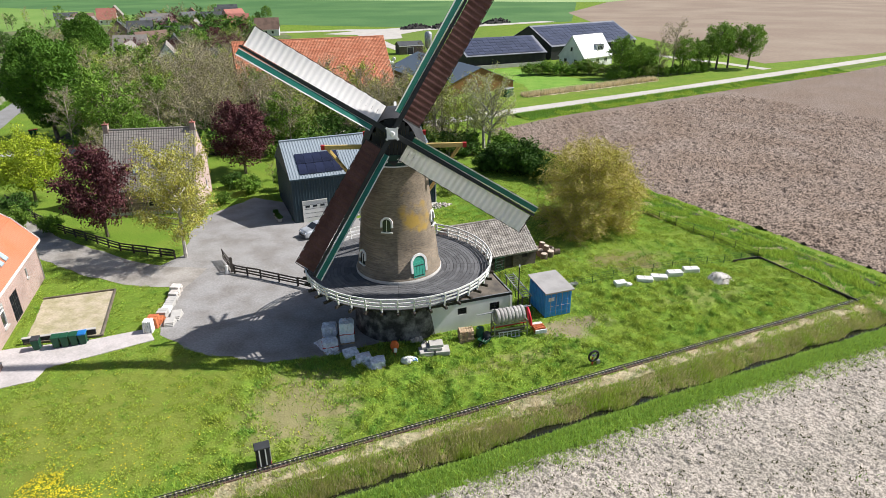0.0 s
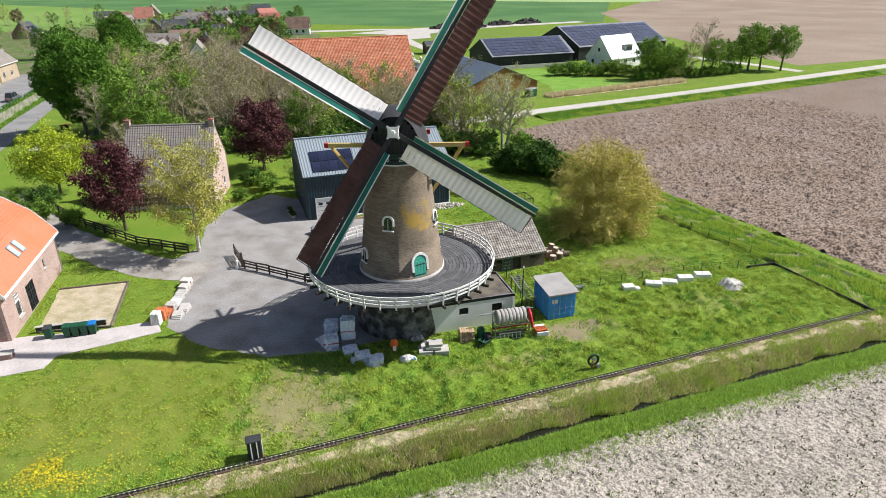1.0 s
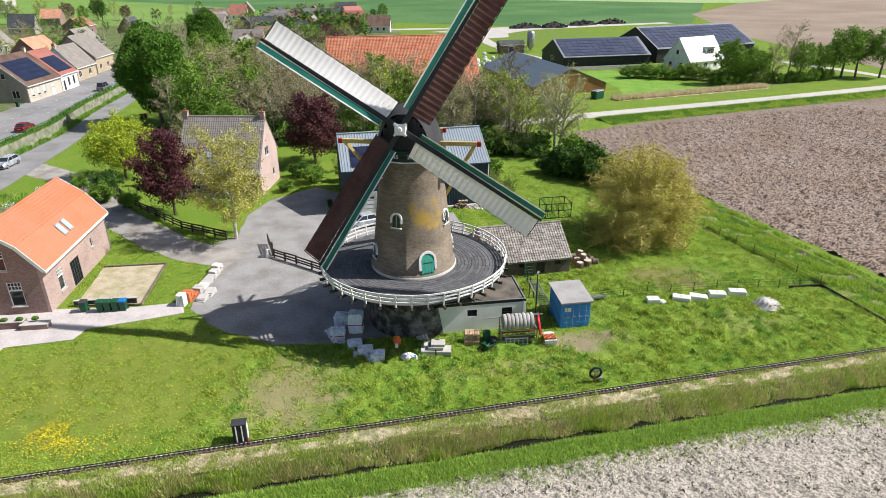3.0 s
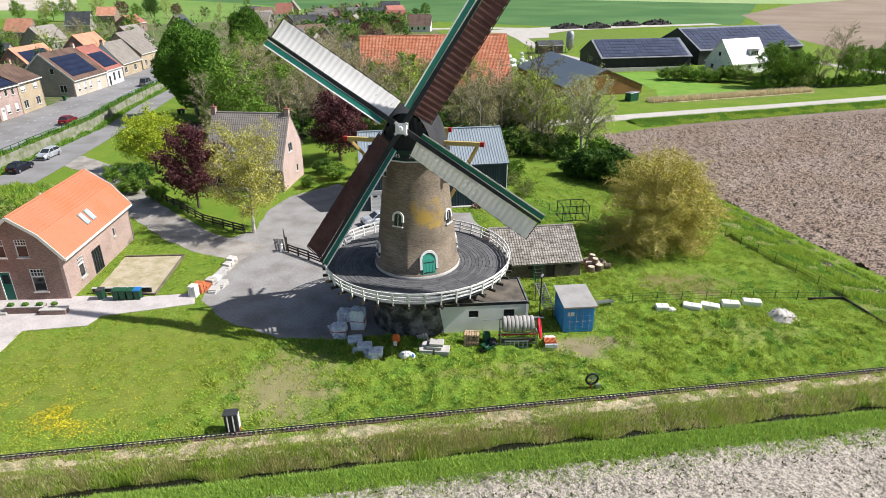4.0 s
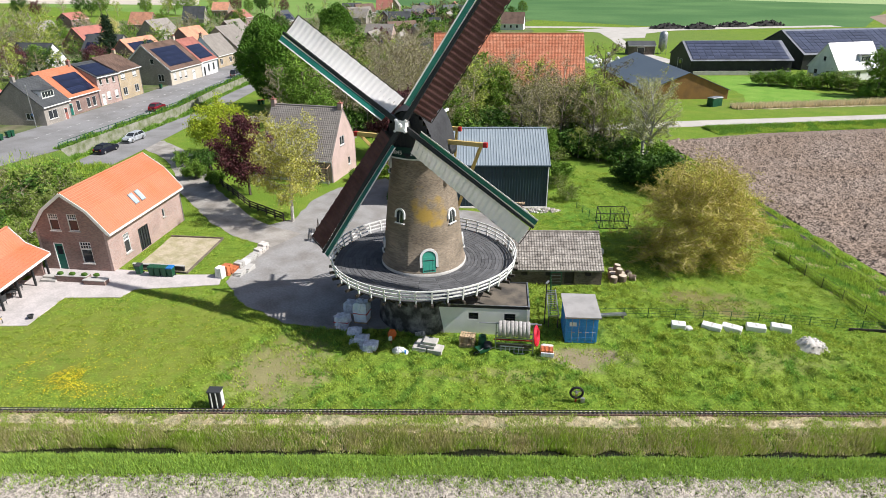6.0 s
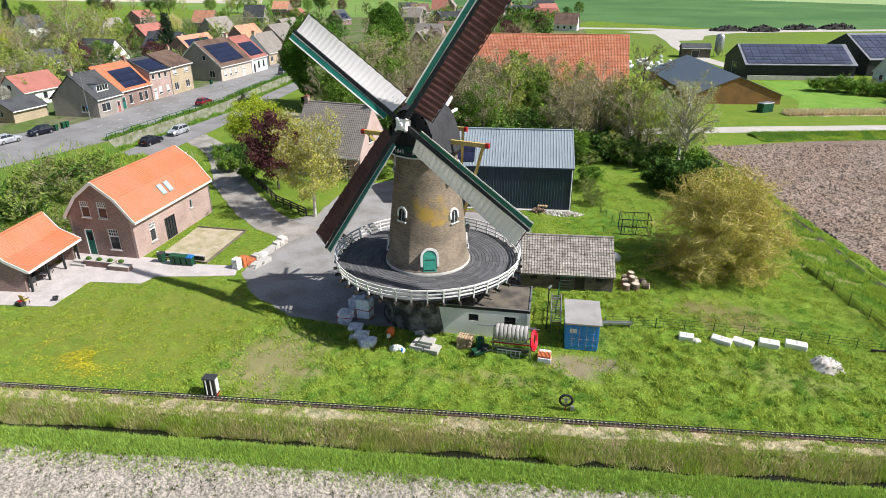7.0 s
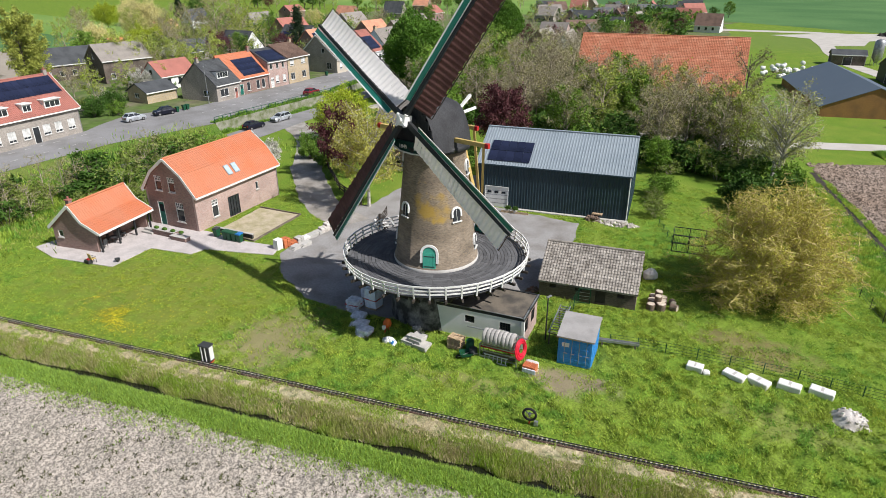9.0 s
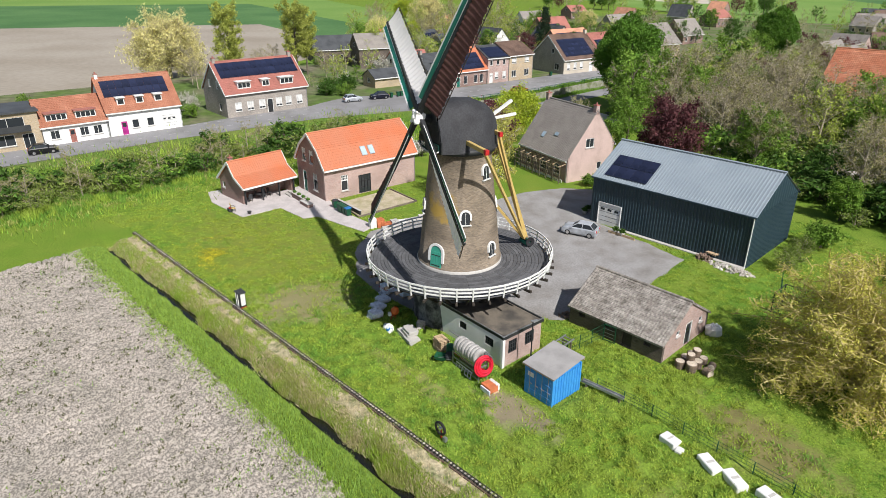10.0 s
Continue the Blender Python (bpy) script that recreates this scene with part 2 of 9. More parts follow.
class B:
    """Gathers vertices and faces of one part."""

    def __init__(self):
        self.v, self.f = [], []

    def welded(self):
        """The same piece with its coinciding corners joined."""
        at, v, back = {}, [], []
        for p in self.v:
            key = tuple(round(c, 5) for c in p)
            if key not in at:
                at[key] = len(v)
                v.append(p)
            back.append(at[key])
        self.v, self.f = v, [tuple(back[i] for i in q) for q in self.f]
        return self

    def add(self, vs, fs, m=None):
        k = len(self.v)
        self.v += [tuple(m @ Vector(p)) if m else tuple(p) for p in vs]
        self.f += [tuple(i + k for i in q) for q in fs]
        return self

    def box(self, c, s, m=None, rz=0.0, rx=0.0, ry=0.0):
        x, y, z = (a / 2 for a in s)
        vs = [(-x, -y, -z), (x, -y, -z), (x, y, -z), (-x, y, -z), (-x, -y, z), (x, -y, z), (x, y, z), (-x, y, z)]
        t = pose(*c, rx, ry, rz)
        return self.add(vs, [(0, 3, 2, 1), (4, 5, 6, 7), (0, 1, 5, 4), (1, 2, 6, 5), (2, 3, 7, 6), (3, 0, 4, 7)], m @ t if m else t)

    def cbox(self, c, s, ch=0.03, rz=0.0, rx=0.0, ry=0.0):
        """A box with chamfered upright and top edges."""
        x, y, z = (a / 2 for a in s)
        ring = lambda a, b, h, k: [(-a + k, -b, h), (a - k, -b, h), (a, -b + k, h), (a, b - k, h), (a - k, b, h), (-a + k, b, h), (-a, b - k, h), (-a, -b + k, h)]
        vs = ring(x, y, -z, ch) + ring(x, y, z - ch, ch) + ring(x - ch, y - ch, z, ch * 0.6)
        fs = [tuple(range(7, -1, -1)), tuple(range(16, 24))]
        for lo in (0, 8):
            fs += [(lo + i, lo + (i + 1) % 8, lo + 8 + (i + 1) % 8, lo + 8 + i) for i in range(8)]
        return self.add(vs, fs, pose(*c, rx, ry, rz))

    def beam(self, p, q, w, h=None, up=(0, 0, 1)):
        p, q = Vector(p), Vector(q)
        d = q - p
        z = d.normalized()
        x = z.cross(Vector(up))
        x = x.normalized() if x.length > 1e-4 else Vector((1, 0, 0))
        y = x.cross(z)
        h = h or w
        vs = [p + x * a * w / 2 + y * b * h / 2 for a, b in ((-1, -1), (1, -1), (1, 1), (-1, 1))]
        vs += [v + d for v in vs]
        return self.add(vs, [(3, 2, 1, 0), (4, 5, 6, 7), (0, 1, 5, 4), (1, 2, 6, 5), (2, 3, 7, 6), (3, 0, 4, 7)])

    def tube(self, p, q, r0, r1=None, n=8, caps=True):
        p, q = Vector(p), Vector(q)
        r1 = r0 if r1 is None else r1
        z = (q - p).normalized()
        x = z.cross(Vector((0.3, 0.1, 1) if abs(z.z) < 0.95 else (1, 0, 0))).normalized()
        y = z.cross(x)
        vs = [p + (x * math.cos(a) + y * math.sin(a)) * r0 for a in (math.tau * i / n for i in range(n))]
        vs += [q + (x * math.cos(a) + y * math.sin(a)) * r1 for a in (math.tau * i / n for i in range(n))]
        fs = [(i, (i + 1) % n, n + (i + 1) % n, n + i) for i in range(n)]
        if caps:
            fs += [tuple(range(n - 1, -1, -1)), tuple(range(n, 2 * n))]
        return self.add(vs, fs)

    def lathe(self, prof, n=32, m=None, close=False):
        vs = [(r * math.cos(math.tau * i / n), r * math.sin(math.tau * i / n), z) for r, z in prof for i in range(n)]
        k = len(prof)
        fs = [(j * n + i, j * n + (i + 1) % n, ((j + 1) % k) * n + (i + 1) % n, ((j + 1) % k) * n + i) for j in range(k if close else k - 1) for i in range(n)]
        return self.add(vs, fs, m)

    def prism(self, poly, z0, z1, m=None):
        n = len(poly)
        vs = [(x, y, z0) for x, y in poly] + [(x, y, z1) for x, y in poly]
        tri = tessellate_polygon([[Vector((x, y, 0)) for x, y in poly]])
        fs = [tuple(t) for t in tri] + [tuple(i + n for i in reversed(t)) for t in tri]
        fs += [(i, (i + 1) % n, n + (i + 1) % n, n + i) for i in range(n)]
        return self.add(vs, fs, m)

    def wall(self, outer, holes, th, m):
        """A wall of thickness th: outline and rectangular holes in (u, v); it faces -w."""
        loops = [list(outer)] + [[(u, v), (u + w, v), (u + w, v + h), (u, v + h)] for u, v, w, h in holes]
        flat = [p for l in loops for p in l]
        tri = tessellate_polygon([[Vector((u, v, 0)) for u, v in l] for l in loops])
        n = len(flat)
        vs = [(u, 0, v) for u, v in flat] + [(u, th, v) for u, v in flat]
        fs = [tuple(t) for t in tri] + [tuple(i + n for i in reversed(t)) for t in tri]
        k = 0
        for l in loops:
            c = len(l)
            fs += [(k + i, k + (i + 1) % c, n + k + (i + 1) % c, n + k + i) for i in range(c)]
            k += c
        return self.add(vs, fs, m)

    def strip(self, sections):
        """Joins equal rows of points into a skin."""
        n = len(sections[0])
        vs = [p for s in sections for p in s]
        fs = [(j * n + i, j * n + i + 1, (j + 1) * n + i + 1, (j + 1) * n + i) for j in range(len(sections) - 1) for i in range(n - 1)]
        return self.add(vs, fs)

    def mesh(self, name, material, smooth=False):
        me = bpy.data.meshes.new(name)
        me.from_pydata(self.v, [], self.f)
        me.materials.append(material)
        bm = bmesh.new()
        bm.from_mesh(me)
        bmesh.ops.recalc_face_normals(bm, faces=bm.faces)
        bm.to_mesh(me)
        bm.free()
        if smooth:
            me.polygons.foreach_set("use_smooth", [True] * len(me.polygons))
        return me


def part(name, b, material, parent=None, label="", smooth=False, loc=None, rot=None):
    """Links one mesh under a thing or a part."""
    me = b if isinstance(b, bpy.types.Mesh) else b.mesh(name, material, smooth)
    ob = new(name, me)
    ob.parent = parent
    if loc or rot:
        ob.matrix_basis = pose(*(loc or (0, 0, 0)), *(rot or (0, 0, 0)))
    return tagged(ob, label)


def thing(name, loc, rz=0.0, label="", category="", group="", kind=""):
    ob = new(name)
    ob.empty_display_size = 0.3
    ob.matrix_basis = pose(*loc, 0, 0, rz)
    return tagged(ob, label, category, group, kind)


def solid(name, b, material, loc=(0, 0, 0), rz=0.0, label="", category="", group="", kind="", smooth=False):
    ob = new(name, b.mesh(name, material, smooth))
    ob.matrix_basis = pose(*loc, 0, 0, rz)
    return tagged(ob, label, category, group, kind)


def raw(name, verts, faces, material):
    """A large mesh from arrays: verts (n, 3), faces (m, k)."""
    verts, faces = np.asarray(verts, np.float32), np.asarray(faces, np.int32)
    me = bpy.data.meshes.new(name)
    m, k = faces.shape
    me.vertices.add(len(verts))
    me.vertices.foreach_set("co", verts.ravel())
    me.loops.add(m * k)
    me.loops.foreach_set("vertex_index", faces.ravel())
    me.polygons.add(m)
    me.polygons.foreach_set("loop_start", np.arange(0, m * k, k, dtype=np.int32))
    me.update(calc_edges=True)
    me.validate()
    me.materials.append(material)
    return me


def sheet(name, poly, z, material, label, kind="structure", category="", thick=0.0):
    """A flat piece of ground with a polygon outline, fanned into triangles."""
    b = B()
    tri = tessellate_polygon([[Vector((x, y, 0)) for x, y in poly]])
    if thick:
        b.prism(poly, z - thick, z)
    else:
        b.add([(x, y, z) for x, y in poly], [tuple(t) for t in tri])
    ob = solid(name, b, material, label=label, kind=kind, category=category)
    bm = bmesh.new()
    bm.from_mesh(ob.data)
    for f in bm.faces:
        if not thick and f.normal.z < 0:
            f.normal_flip()
    bm.to_mesh(ob.data)
    bm.free()
    return ob


def rough(poly, step=2.0, amount=0.5, seed=1):
    """The polygon with its edges cut into short uneven pieces."""
    rng = random.Random(seed)
    out = []
    for (x0, y0), (x1, y1) in zip(poly, poly[1:] + poly[:1]):
        l = math.hypot(x1 - x0, y1 - y0)
        n = max(1, min(60, int(l / step)))
        for i in range(n):
            t = i / n
            k = amount if i else 0
            out.append((x0 + (x1 - x0) * t + rng.uniform(-k, k), y0 + (y1 - y0) * t + rng.uniform(-k, k)))
    return out


def ribbon(pts, width):
    """The outline of a road of that width along a line of points."""
    left, right = [], []
    for i, (x, y) in enumerate(pts):
        a, b = pts[max(0, i - 1)], pts[min(len(pts) - 1, i + 1)]
        d = Vector((b[0] - a[0], b[1] - a[1])).normalized()
        left.append((x - d.y * width / 2, y + d.x * width / 2))
        right.append((x + d.y * width / 2, y - d.x * width / 2))
    return left + right[::-1]


# along and across the garden's edge: s metres along the track, d metres from it towards the pale field
EDGE, EU, EN = Vector((0, 38.45)), Vector((0.848, 0.530)), Vector((0.530, -0.848))


def sd(s, d):
    p = EDGE + EU * s + EN * d
    return (p.x, p.y)

# ---- ground ----
def grass_mat(name, base, tint, blobs=(), flowers=None):
    """Meadow: broad patches, fine blades, worn spots."""
    m = mat(name, base, 0.95, 0.5, 4.0, 7.0, 0.8, tint=tint, spec=0.1)
    nt = m.node_tree
    n, ln = nt.nodes, nt.links
    last = n["Hue/Saturation/Value"].outputs[0]
    tc = n.new("ShaderNodeTexCoord")
    wob = n.new("ShaderNodeTexNoise")
    wob.inputs["Scale"].default_value, wob.inputs["Detail"].default_value = 0.6, 6
    ln.new(tc.outputs["Object"], wob.inputs["Vector"])
    for (x, y), (rx, ry), turn, col, strength in blobs:
        mp = n.new("ShaderNodeMapping")
        mp.vector_type = "TEXTURE"
        mp.inputs["Location"].default_value, mp.inputs["Scale"].default_value = (x, y, 0), (rx, ry, 1000)
        mp.inputs["Rotation"].default_value = (0, 0, radians(turn))
        ln.new(tc.outputs["Object"], mp.inputs["Vector"])
        ln2 = n.new("ShaderNodeVectorMath")
        ln2.operation = "LENGTH"
        ln.new(mp.outputs[0], ln2.inputs[0])
        a = n.new("ShaderNodeMath")
        a.operation = "MULTIPLY_ADD"
        a.inputs[1].default_value, a.inputs[2].default_value = 2.2, -1.1
        ln.new(wob.outputs["Fac"], a.inputs[0])
        s = n.new("ShaderNodeMath")
        ln.new(ln2.outputs["Value"], s.inputs[0])
        ln.new(a.outputs[0], s.inputs[1])
        r = n.new("ShaderNodeMapRange")
        r.inputs["From Min"].default_value, r.inputs["From Max"].default_value = 1.15, 0.6
        r.inputs["To Max"].default_value = strength
        ln.new(s.outputs[0], r.inputs["Value"])
        mx = n.new("ShaderNodeMix")
        mx.data_type = "RGBA"
        mx.inputs["B"].default_value = (*col, 1)
        ln.new(r.outputs[0], mx.inputs["Factor"])
        ln.new(last, mx.inputs["A"])
        last = mx.outputs["Result"]
    ln.new(last, n["Principled BSDF"].inputs["Base Color"])
    return m


DIRT, DRY = (0.27, 0.225, 0.125), (0.26, 0.24, 0.10)
M["grass"] = grass_mat("spring meadow", (0.13, 0.215, 0.026), (0.175, 0.24, 0.036), [
    ((-9.6, 38.6), (4.2, 4.6), 32, DIRT, 0.8),
    ((9.5, 52.2), (3.6, 1.5), 30, (0.27, 0.22, 0.15), 0.9),
    ((16, 66.5), (4.5, 2.6), 20, (0.20, 0.165, 0.075), 0.85),
    ((5, 46.5), (6, 1.0), 30, DRY, 0.6),
    ((-28, 31), (9, 5), 30, (0.13, 0.19, 0.03), 0.5),
    ((22, 60), (5, 2), 30, DRY, 0.35),
    ((-1, 80), (4, 5), 30, (0.10, 0.23, 0.03), 0.5),
    ((-23, 35), (13, 8), 32, (0.19, 0.21, 0.04), 0.7),
    ((-20, 180), (22, 14), 35, (0.17, 0.27, 0.05), 0.6),
    ((20, 178), (30, 8), 40, (0.16, 0.18, 0.06), 0.6),
    ((-40, 160), (20, 12), 20, (0.07, 0.15, 0.03), 0.7),
    ((-70, 300), (60, 40), 30, (0.14, 0.2, 0.05), 0.6)])
S = [-3000, -600, -120, -60, -38] + list(range(-36, 60, 2)) + [70, 100, 200, 600, 3000]
D = [-3000, -600, -200, -100, -60, -40, -20, -10, -4, -1, 0, 0.8, 1.6, 2.2, 2.7, 3.1, 3.5, 4.1, 4.8, 6, 20, 60, 200, 600, 3000]
DEEP = {1.6: -0.08, 2.2: -0.35, 2.7: -0.85, 3.1: -0.9, 3.5: -0.6, 4.1: -0.12}
gv = [(*sd(s, d), (DEEP.get(d, 0.0) if -34 <= s <= 600 else 0.0)) for d in D for s in S]
gf = [(j * len(S) + i, j * len(S) + i + 1, (j + 1) * len(S) + i + 1, (j + 1) * len(S) + i) for j in range(len(D) - 1) for i in range(len(S) - 1)]
me = raw("ground", gv, gf, M["grass"])
me.flip_normals()
tagged(new("ground", me), "bright green spring meadow with worn patches and a ditch", "ground", kind="structure")

M["palefield"] = mat("dry pale tilled soil", (0.37, 0.328, 0.283), 0.97, 0.36, 3, 7.5, 1.0, crisp=True, tint=(0.29, 0.262, 0.222), spec=0.1)
M["plough"] = mat("brown ploughed soil", (0.195, 0.148, 0.117), 0.97, 0.6, 9, 4.2, 1.0, crisp=True, tint=(0.225, 0.18, 0.15), spec=0.1, stretch=(1, 1, 1))
M["farbrown"] = mat("bare brown field", (0.26, 0.20, 0.155), 0.97, 0.08, 40, 0.6, 0.0, tint=(0.32, 0.26, 0.2), spec=0.1)
M["fargreen"] = mat("young green crop", (0.15, 0.26, 0.06), 0.95, 0.1, 60, 0.5, 0.0, tint=(0.19, 0.29, 0.075), spec=0.1)
M["fargreen2"] = mat("dark green crop", (0.07, 0.155, 0.055), 0.95, 0.1, 60, 0.5, 0.0, tint=(0.11, 0.21, 0.075), spec=0.1)
M["palesoil"] = mat("pale bare field", (0.36, 0.32, 0.265), 0.97, 0.1, 40, 0.6, 0.0, tint=(0.29, 0.25, 0.2), spec=0.1)
M["brightsoil"] = mat("bright dry soil", (0.56, 0.50, 0.43), 0.97, 0.06, 60, 0.5, 0.0, tint=(0.48, 0.43, 0.36), spec=0.1)
M["verge"] = grass_mat("rough verge grass", (0.095, 0.165, 0.028), (0.15, 0.19, 0.045))
M["drygrass"] = mat("dead reed litter", (0.50, 0.43, 0.29), 0.95, 0.5, 0.9, 5, 0.6, tint=(0.12, 0.15, 0.045))
M["water"] = mat("ditch water", (0.012, 0.013, 0.009), 0.15, 0.1, 3, 3, 0.05, spec=0.5)

sheet("field", rough([sd(-34.5, 5.8), sd(60, 5.8), sd(200, 5.8), sd(600, 5.8), sd(600, 500), sd(-31, 500), sd(-31, 18)], 1.1, 0.35, 3), 0.02, M["palefield"], "pale dry tilled field with sprouting green weeds", category="field")
sheet("field", rough([(17.0, 96.2), (-2.5, 121.5), (1.4, 128), (13, 140.5), (35, 161), (66, 185), (120, 232), (420, 490), (700, 420), (420, 298), (41.5, 66)], 1.2, 0.3, 4), 0.02, M["plough"], "coarsely ploughed brown field", category="field")
sheet("field", [(75, 224), (118, 252), (420, 510), (560, 640), (260, 1000), (60, 640), (20, 480), (40, 330)], 0.034, M["farbrown"], "bare brown field beyond the farm", category="field")
sheet("field", [(-190, 375), (-60, 352), (20, 400), (30, 600), (60, 1400), (-900, 1400), (-800, 640)], 0.03, M["fargreen2"], "dark green crop field behind the village", category="field")
sheet("field", [(-300, 290), (-200, 400), (-420, 520), (-900, 700), (-900, 330)], 0.035, M["fargreen"], "green crop field behind the village", category="field")
sheet("field", [(-470, 385), (-1000, 800), (-1900, 700), (-900, 250)], 0.045, M["brightsoil"], "pale bare field in the distance", category="field")
sheet("field", [(-112, -60), (-130, -6), (-175, 40), (-215, 60), (-330, 20), (-330, -160)], 0.03, M["palesoil"], "pale bare field behind the houses", category="field")
sheet("field", [(-330, -160), (-330, 20), (-215, 60), (-260, 90), (-560, 0), (-560, -220)], 0.025, M["fargreen2"], "green crop strip behind the bare field", category="field")
sheet("field", [(-560, -220), (-560, 0), (-260, 90), (-280, 130), (-1300, -60), (-1300, -500)], 0.035, M["fargreen"], "light green field in the distance", category="field")
# Sunlight on the crop beyond the cloud shade is put into this paler green.
M["palecrop"] = mat("young crop with sunlight in its colour", (0.27, 0.38, 0.16), 0.95, 0.08, 70, 0.5, 0.0, tint=(0.33, 0.42, 0.2), spec=0.1)
sheet("field", [(-640, 860), (-260, 700), (30, 640), (62, 645), (262, 1003), (900, 1500), (-900, 1500)], 0.04, M["palecrop"], "crop field on the horizon, its green made pale for sunlight", category="field")
M["gardens"] = mat("village gardens", (0.10, 0.155, 0.04), 0.95, 0.3, 9, 0.5, 0.3, tint=(0.18, 0.165, 0.11), spec=0.1)
sheet("gardens", [(-104, 130), (-128, 160), (-90, 168), (-80, 190), (-92, 230), (-112, 300), (-140, 345), (-150, 410), (-300, 440), (-360, 300), (-350, 180), (-270, 85), (-165, 62), (-130, 60)], 0.028, M["gardens"], "patchy gardens and yards of the village", category="gardens")
sheet("road", ribbon([(-130, 318), (-95, 335), (-58, 340), (-32, 366), (8, 400)], 9.0), 0.04, M["paleroad"], "pale concrete farmyard track", category="road")
M["lawn"] = grass_mat("bright farm lawn", (0.15, 0.29, 0.045), (0.20, 0.33, 0.06))
sheet("lawn", rough([(3.5, 162), (20, 177), (36, 190), (16, 187), (6, 196), (-4, 206), (-13, 200), (-6, 187), (1, 176)], 2.5, 0.4, 25), 0.024, M["lawn"], "bright green farm lawn between the sheds", category="lawn")
# Litter brown kept dark, so the shade under the trees is in the colour.
M["littershade"] = mat("leaf litter darkened as wood shade", (0.105, 0.09, 0.062), 0.95, 0.35, 4, 2.0, 0.5, crisp=True, tint=(0.06, 0.075, 0.03), spec=0.1)
sheet("wood_floor", rough([(-79, 101), (-58, 99), (-34, 101), (-15, 107), (-10, 111), (-9, 120), (-14, 127), (-30, 137), (-60, 140), (-82, 150), (-88, 122)], 2.5, 0.5, 23), 0.026, M["littershade"], "leaf floor under the wood, the trees' shade put into its brown", category="wood floor")
sheet("reed_litter", rough([sd(-34, 0.35), sd(45, 0.35), sd(45, 1.55), sd(-34, 1.55)], 0.7, 0.5, 5), 0.012, M["drygrass"], "pale trampled reed litter along the ditch", category="litter")
sheet("water", [sd(-33.5, 2.55), sd(120, 2.55), sd(120, 3.3), sd(-33.5, 3.3)], -0.72, M["water"], "dark water in the ditch", category="water")
# No hollow is dug here: a flat dark strip carries the ditch's shade.
sheet("ditch", rough(ribbon([(-1.5, 118.5), (15.7, 95.2), (27.5, 79.3), (39.8, 63.2), (60, 36)], 0.9), 1.5, 0.12, 6), 0.012, M["darkwood"], "flat dark strip for the shaded hollow of the drainage ditch", category="ditch")
sheet("road", ribbon([(-84, 96), (-60, 103), (-38, 113), (-18, 125.5), (0, 141), (36, 170.5), (126, 249.5), (420, 506)], 4.6), 0.05, M["paleroad"], "pale concrete farm road with grass verges", category="road")
off = lambda pts, d: [(x - 0.66 * d, y + 0.75 * d) for x, y in pts]
RD = [(0, 141), (36, 170.5), (80, 209), (126, 249.5), (250, 358)]
sheet("verge", rough(ribbon(off([(11, 150), (28, 164), (44, 177.5)], 12.5), 3.4), 2.0, 0.5, 15), 0.02, M["drygrass"], "strip of dry reeds beside the farm road", category="verge")
sheet("verge", rough(ribbon(off(RD, -4.6), 3.2), 2.0, 0.5, 16), 0.021, M["verge"], "rough green verge between road and ploughed field", category="verge")
sheet("yard", [(-101, 312), (-86, 336), (-30, 390), (-24, 374), (-54, 342), (-63, 315), (-58, 296), (-69, 284), (-83, 309)], 0.045, M["paleroad"], "wide pale concrete farmyard behind the barns", category="yard")
sheet("road", ribbon([(-70, 292), (-58, 267), (-42, 240), (-26, 222)], 5.0), 0.05, M["paleroad"], "pale concrete way to the farm sheds", category="road")
sheet("road", ribbon([(72, 211), (62, 224), (50, 236), (40, 250)], 4.0), 0.055, M["paleroad"], "short pale farm entrance", category="road")
sheet("road", ribbon([(-66, 40), (-72, 56), (-77.5, 67), (-86.5, 84), (-98, 104), (-110, 125), (-128, 160)], 7.0), 0.04, M["asphalt"], "worn grey side road below the retaining wall", category="road")
sheet("pavement", rough([(-9, 45.4), (-14, 43.6), (-20, 44.2), (-24.5, 46.2), (-26.2, 50), (-28, 54.6), (-33, 57.2), (-31, 62), (-33.5, 67), (-34.4, 73.6), (-31.5, 80.5), (-26.5, 79), (-22.6, 72.4), (-10, 77), (-8, 74), (-3, 66.5), (-1.2, 60), (-2, 57), (-3, 50)], 1.0, 0.22, 7), 0.02, M["yard"], "grey stone-chip yard round the mill", category="yard")
sheet("pavement", rough(ribbon([(-27, 56.6), (-33, 56.6), (-38.5, 58), (-50, 62.6), (-60, 68.6), (-67, 72), (-79, 75)], 4.6), 1.5, 0.25, 8), 0.03, M["path"], "worn gravel drive", category="drive")
sheet("pavement", [(-42.8, 26.4), (-38.5, 27.4), (-32.2, 31.6), (-34.5, 36), (-30.2, 38.8), (-30.5, 40.4), (-24.5, 45.4), (-26, 47), (-29.8, 44.6), (-35.2, 42.5), (-42.8, 38.4), (-41.2, 36), (-45, 33)], 0.07, M["paving"], "pale pink concrete slab terrace", category="terrace", thick=0.07)
sheet("planting_bed", rough([(-34.7, 43.2), (-29.2, 45.3), (-33.3, 53.1), (-38.8, 50.4)], 1.0, 0.06, 9), 0.06, M["sand"], "dry sandy bed with low weeds beside the house", category="bed")
b = B()
for p, q in (((-29.2, 45.3), (-33.3, 53.1)), ((-33.3, 53.1), (-38.8, 50.4)), ((-34.7, 43.2), (-29.2, 45.3))):
    b.beam((*p, 0.1), (*q, 0.1), 0.14, 0.22)
solid("bed_edging", b, M["wood"], label="low timber edging round the sandy bed", category="edging")

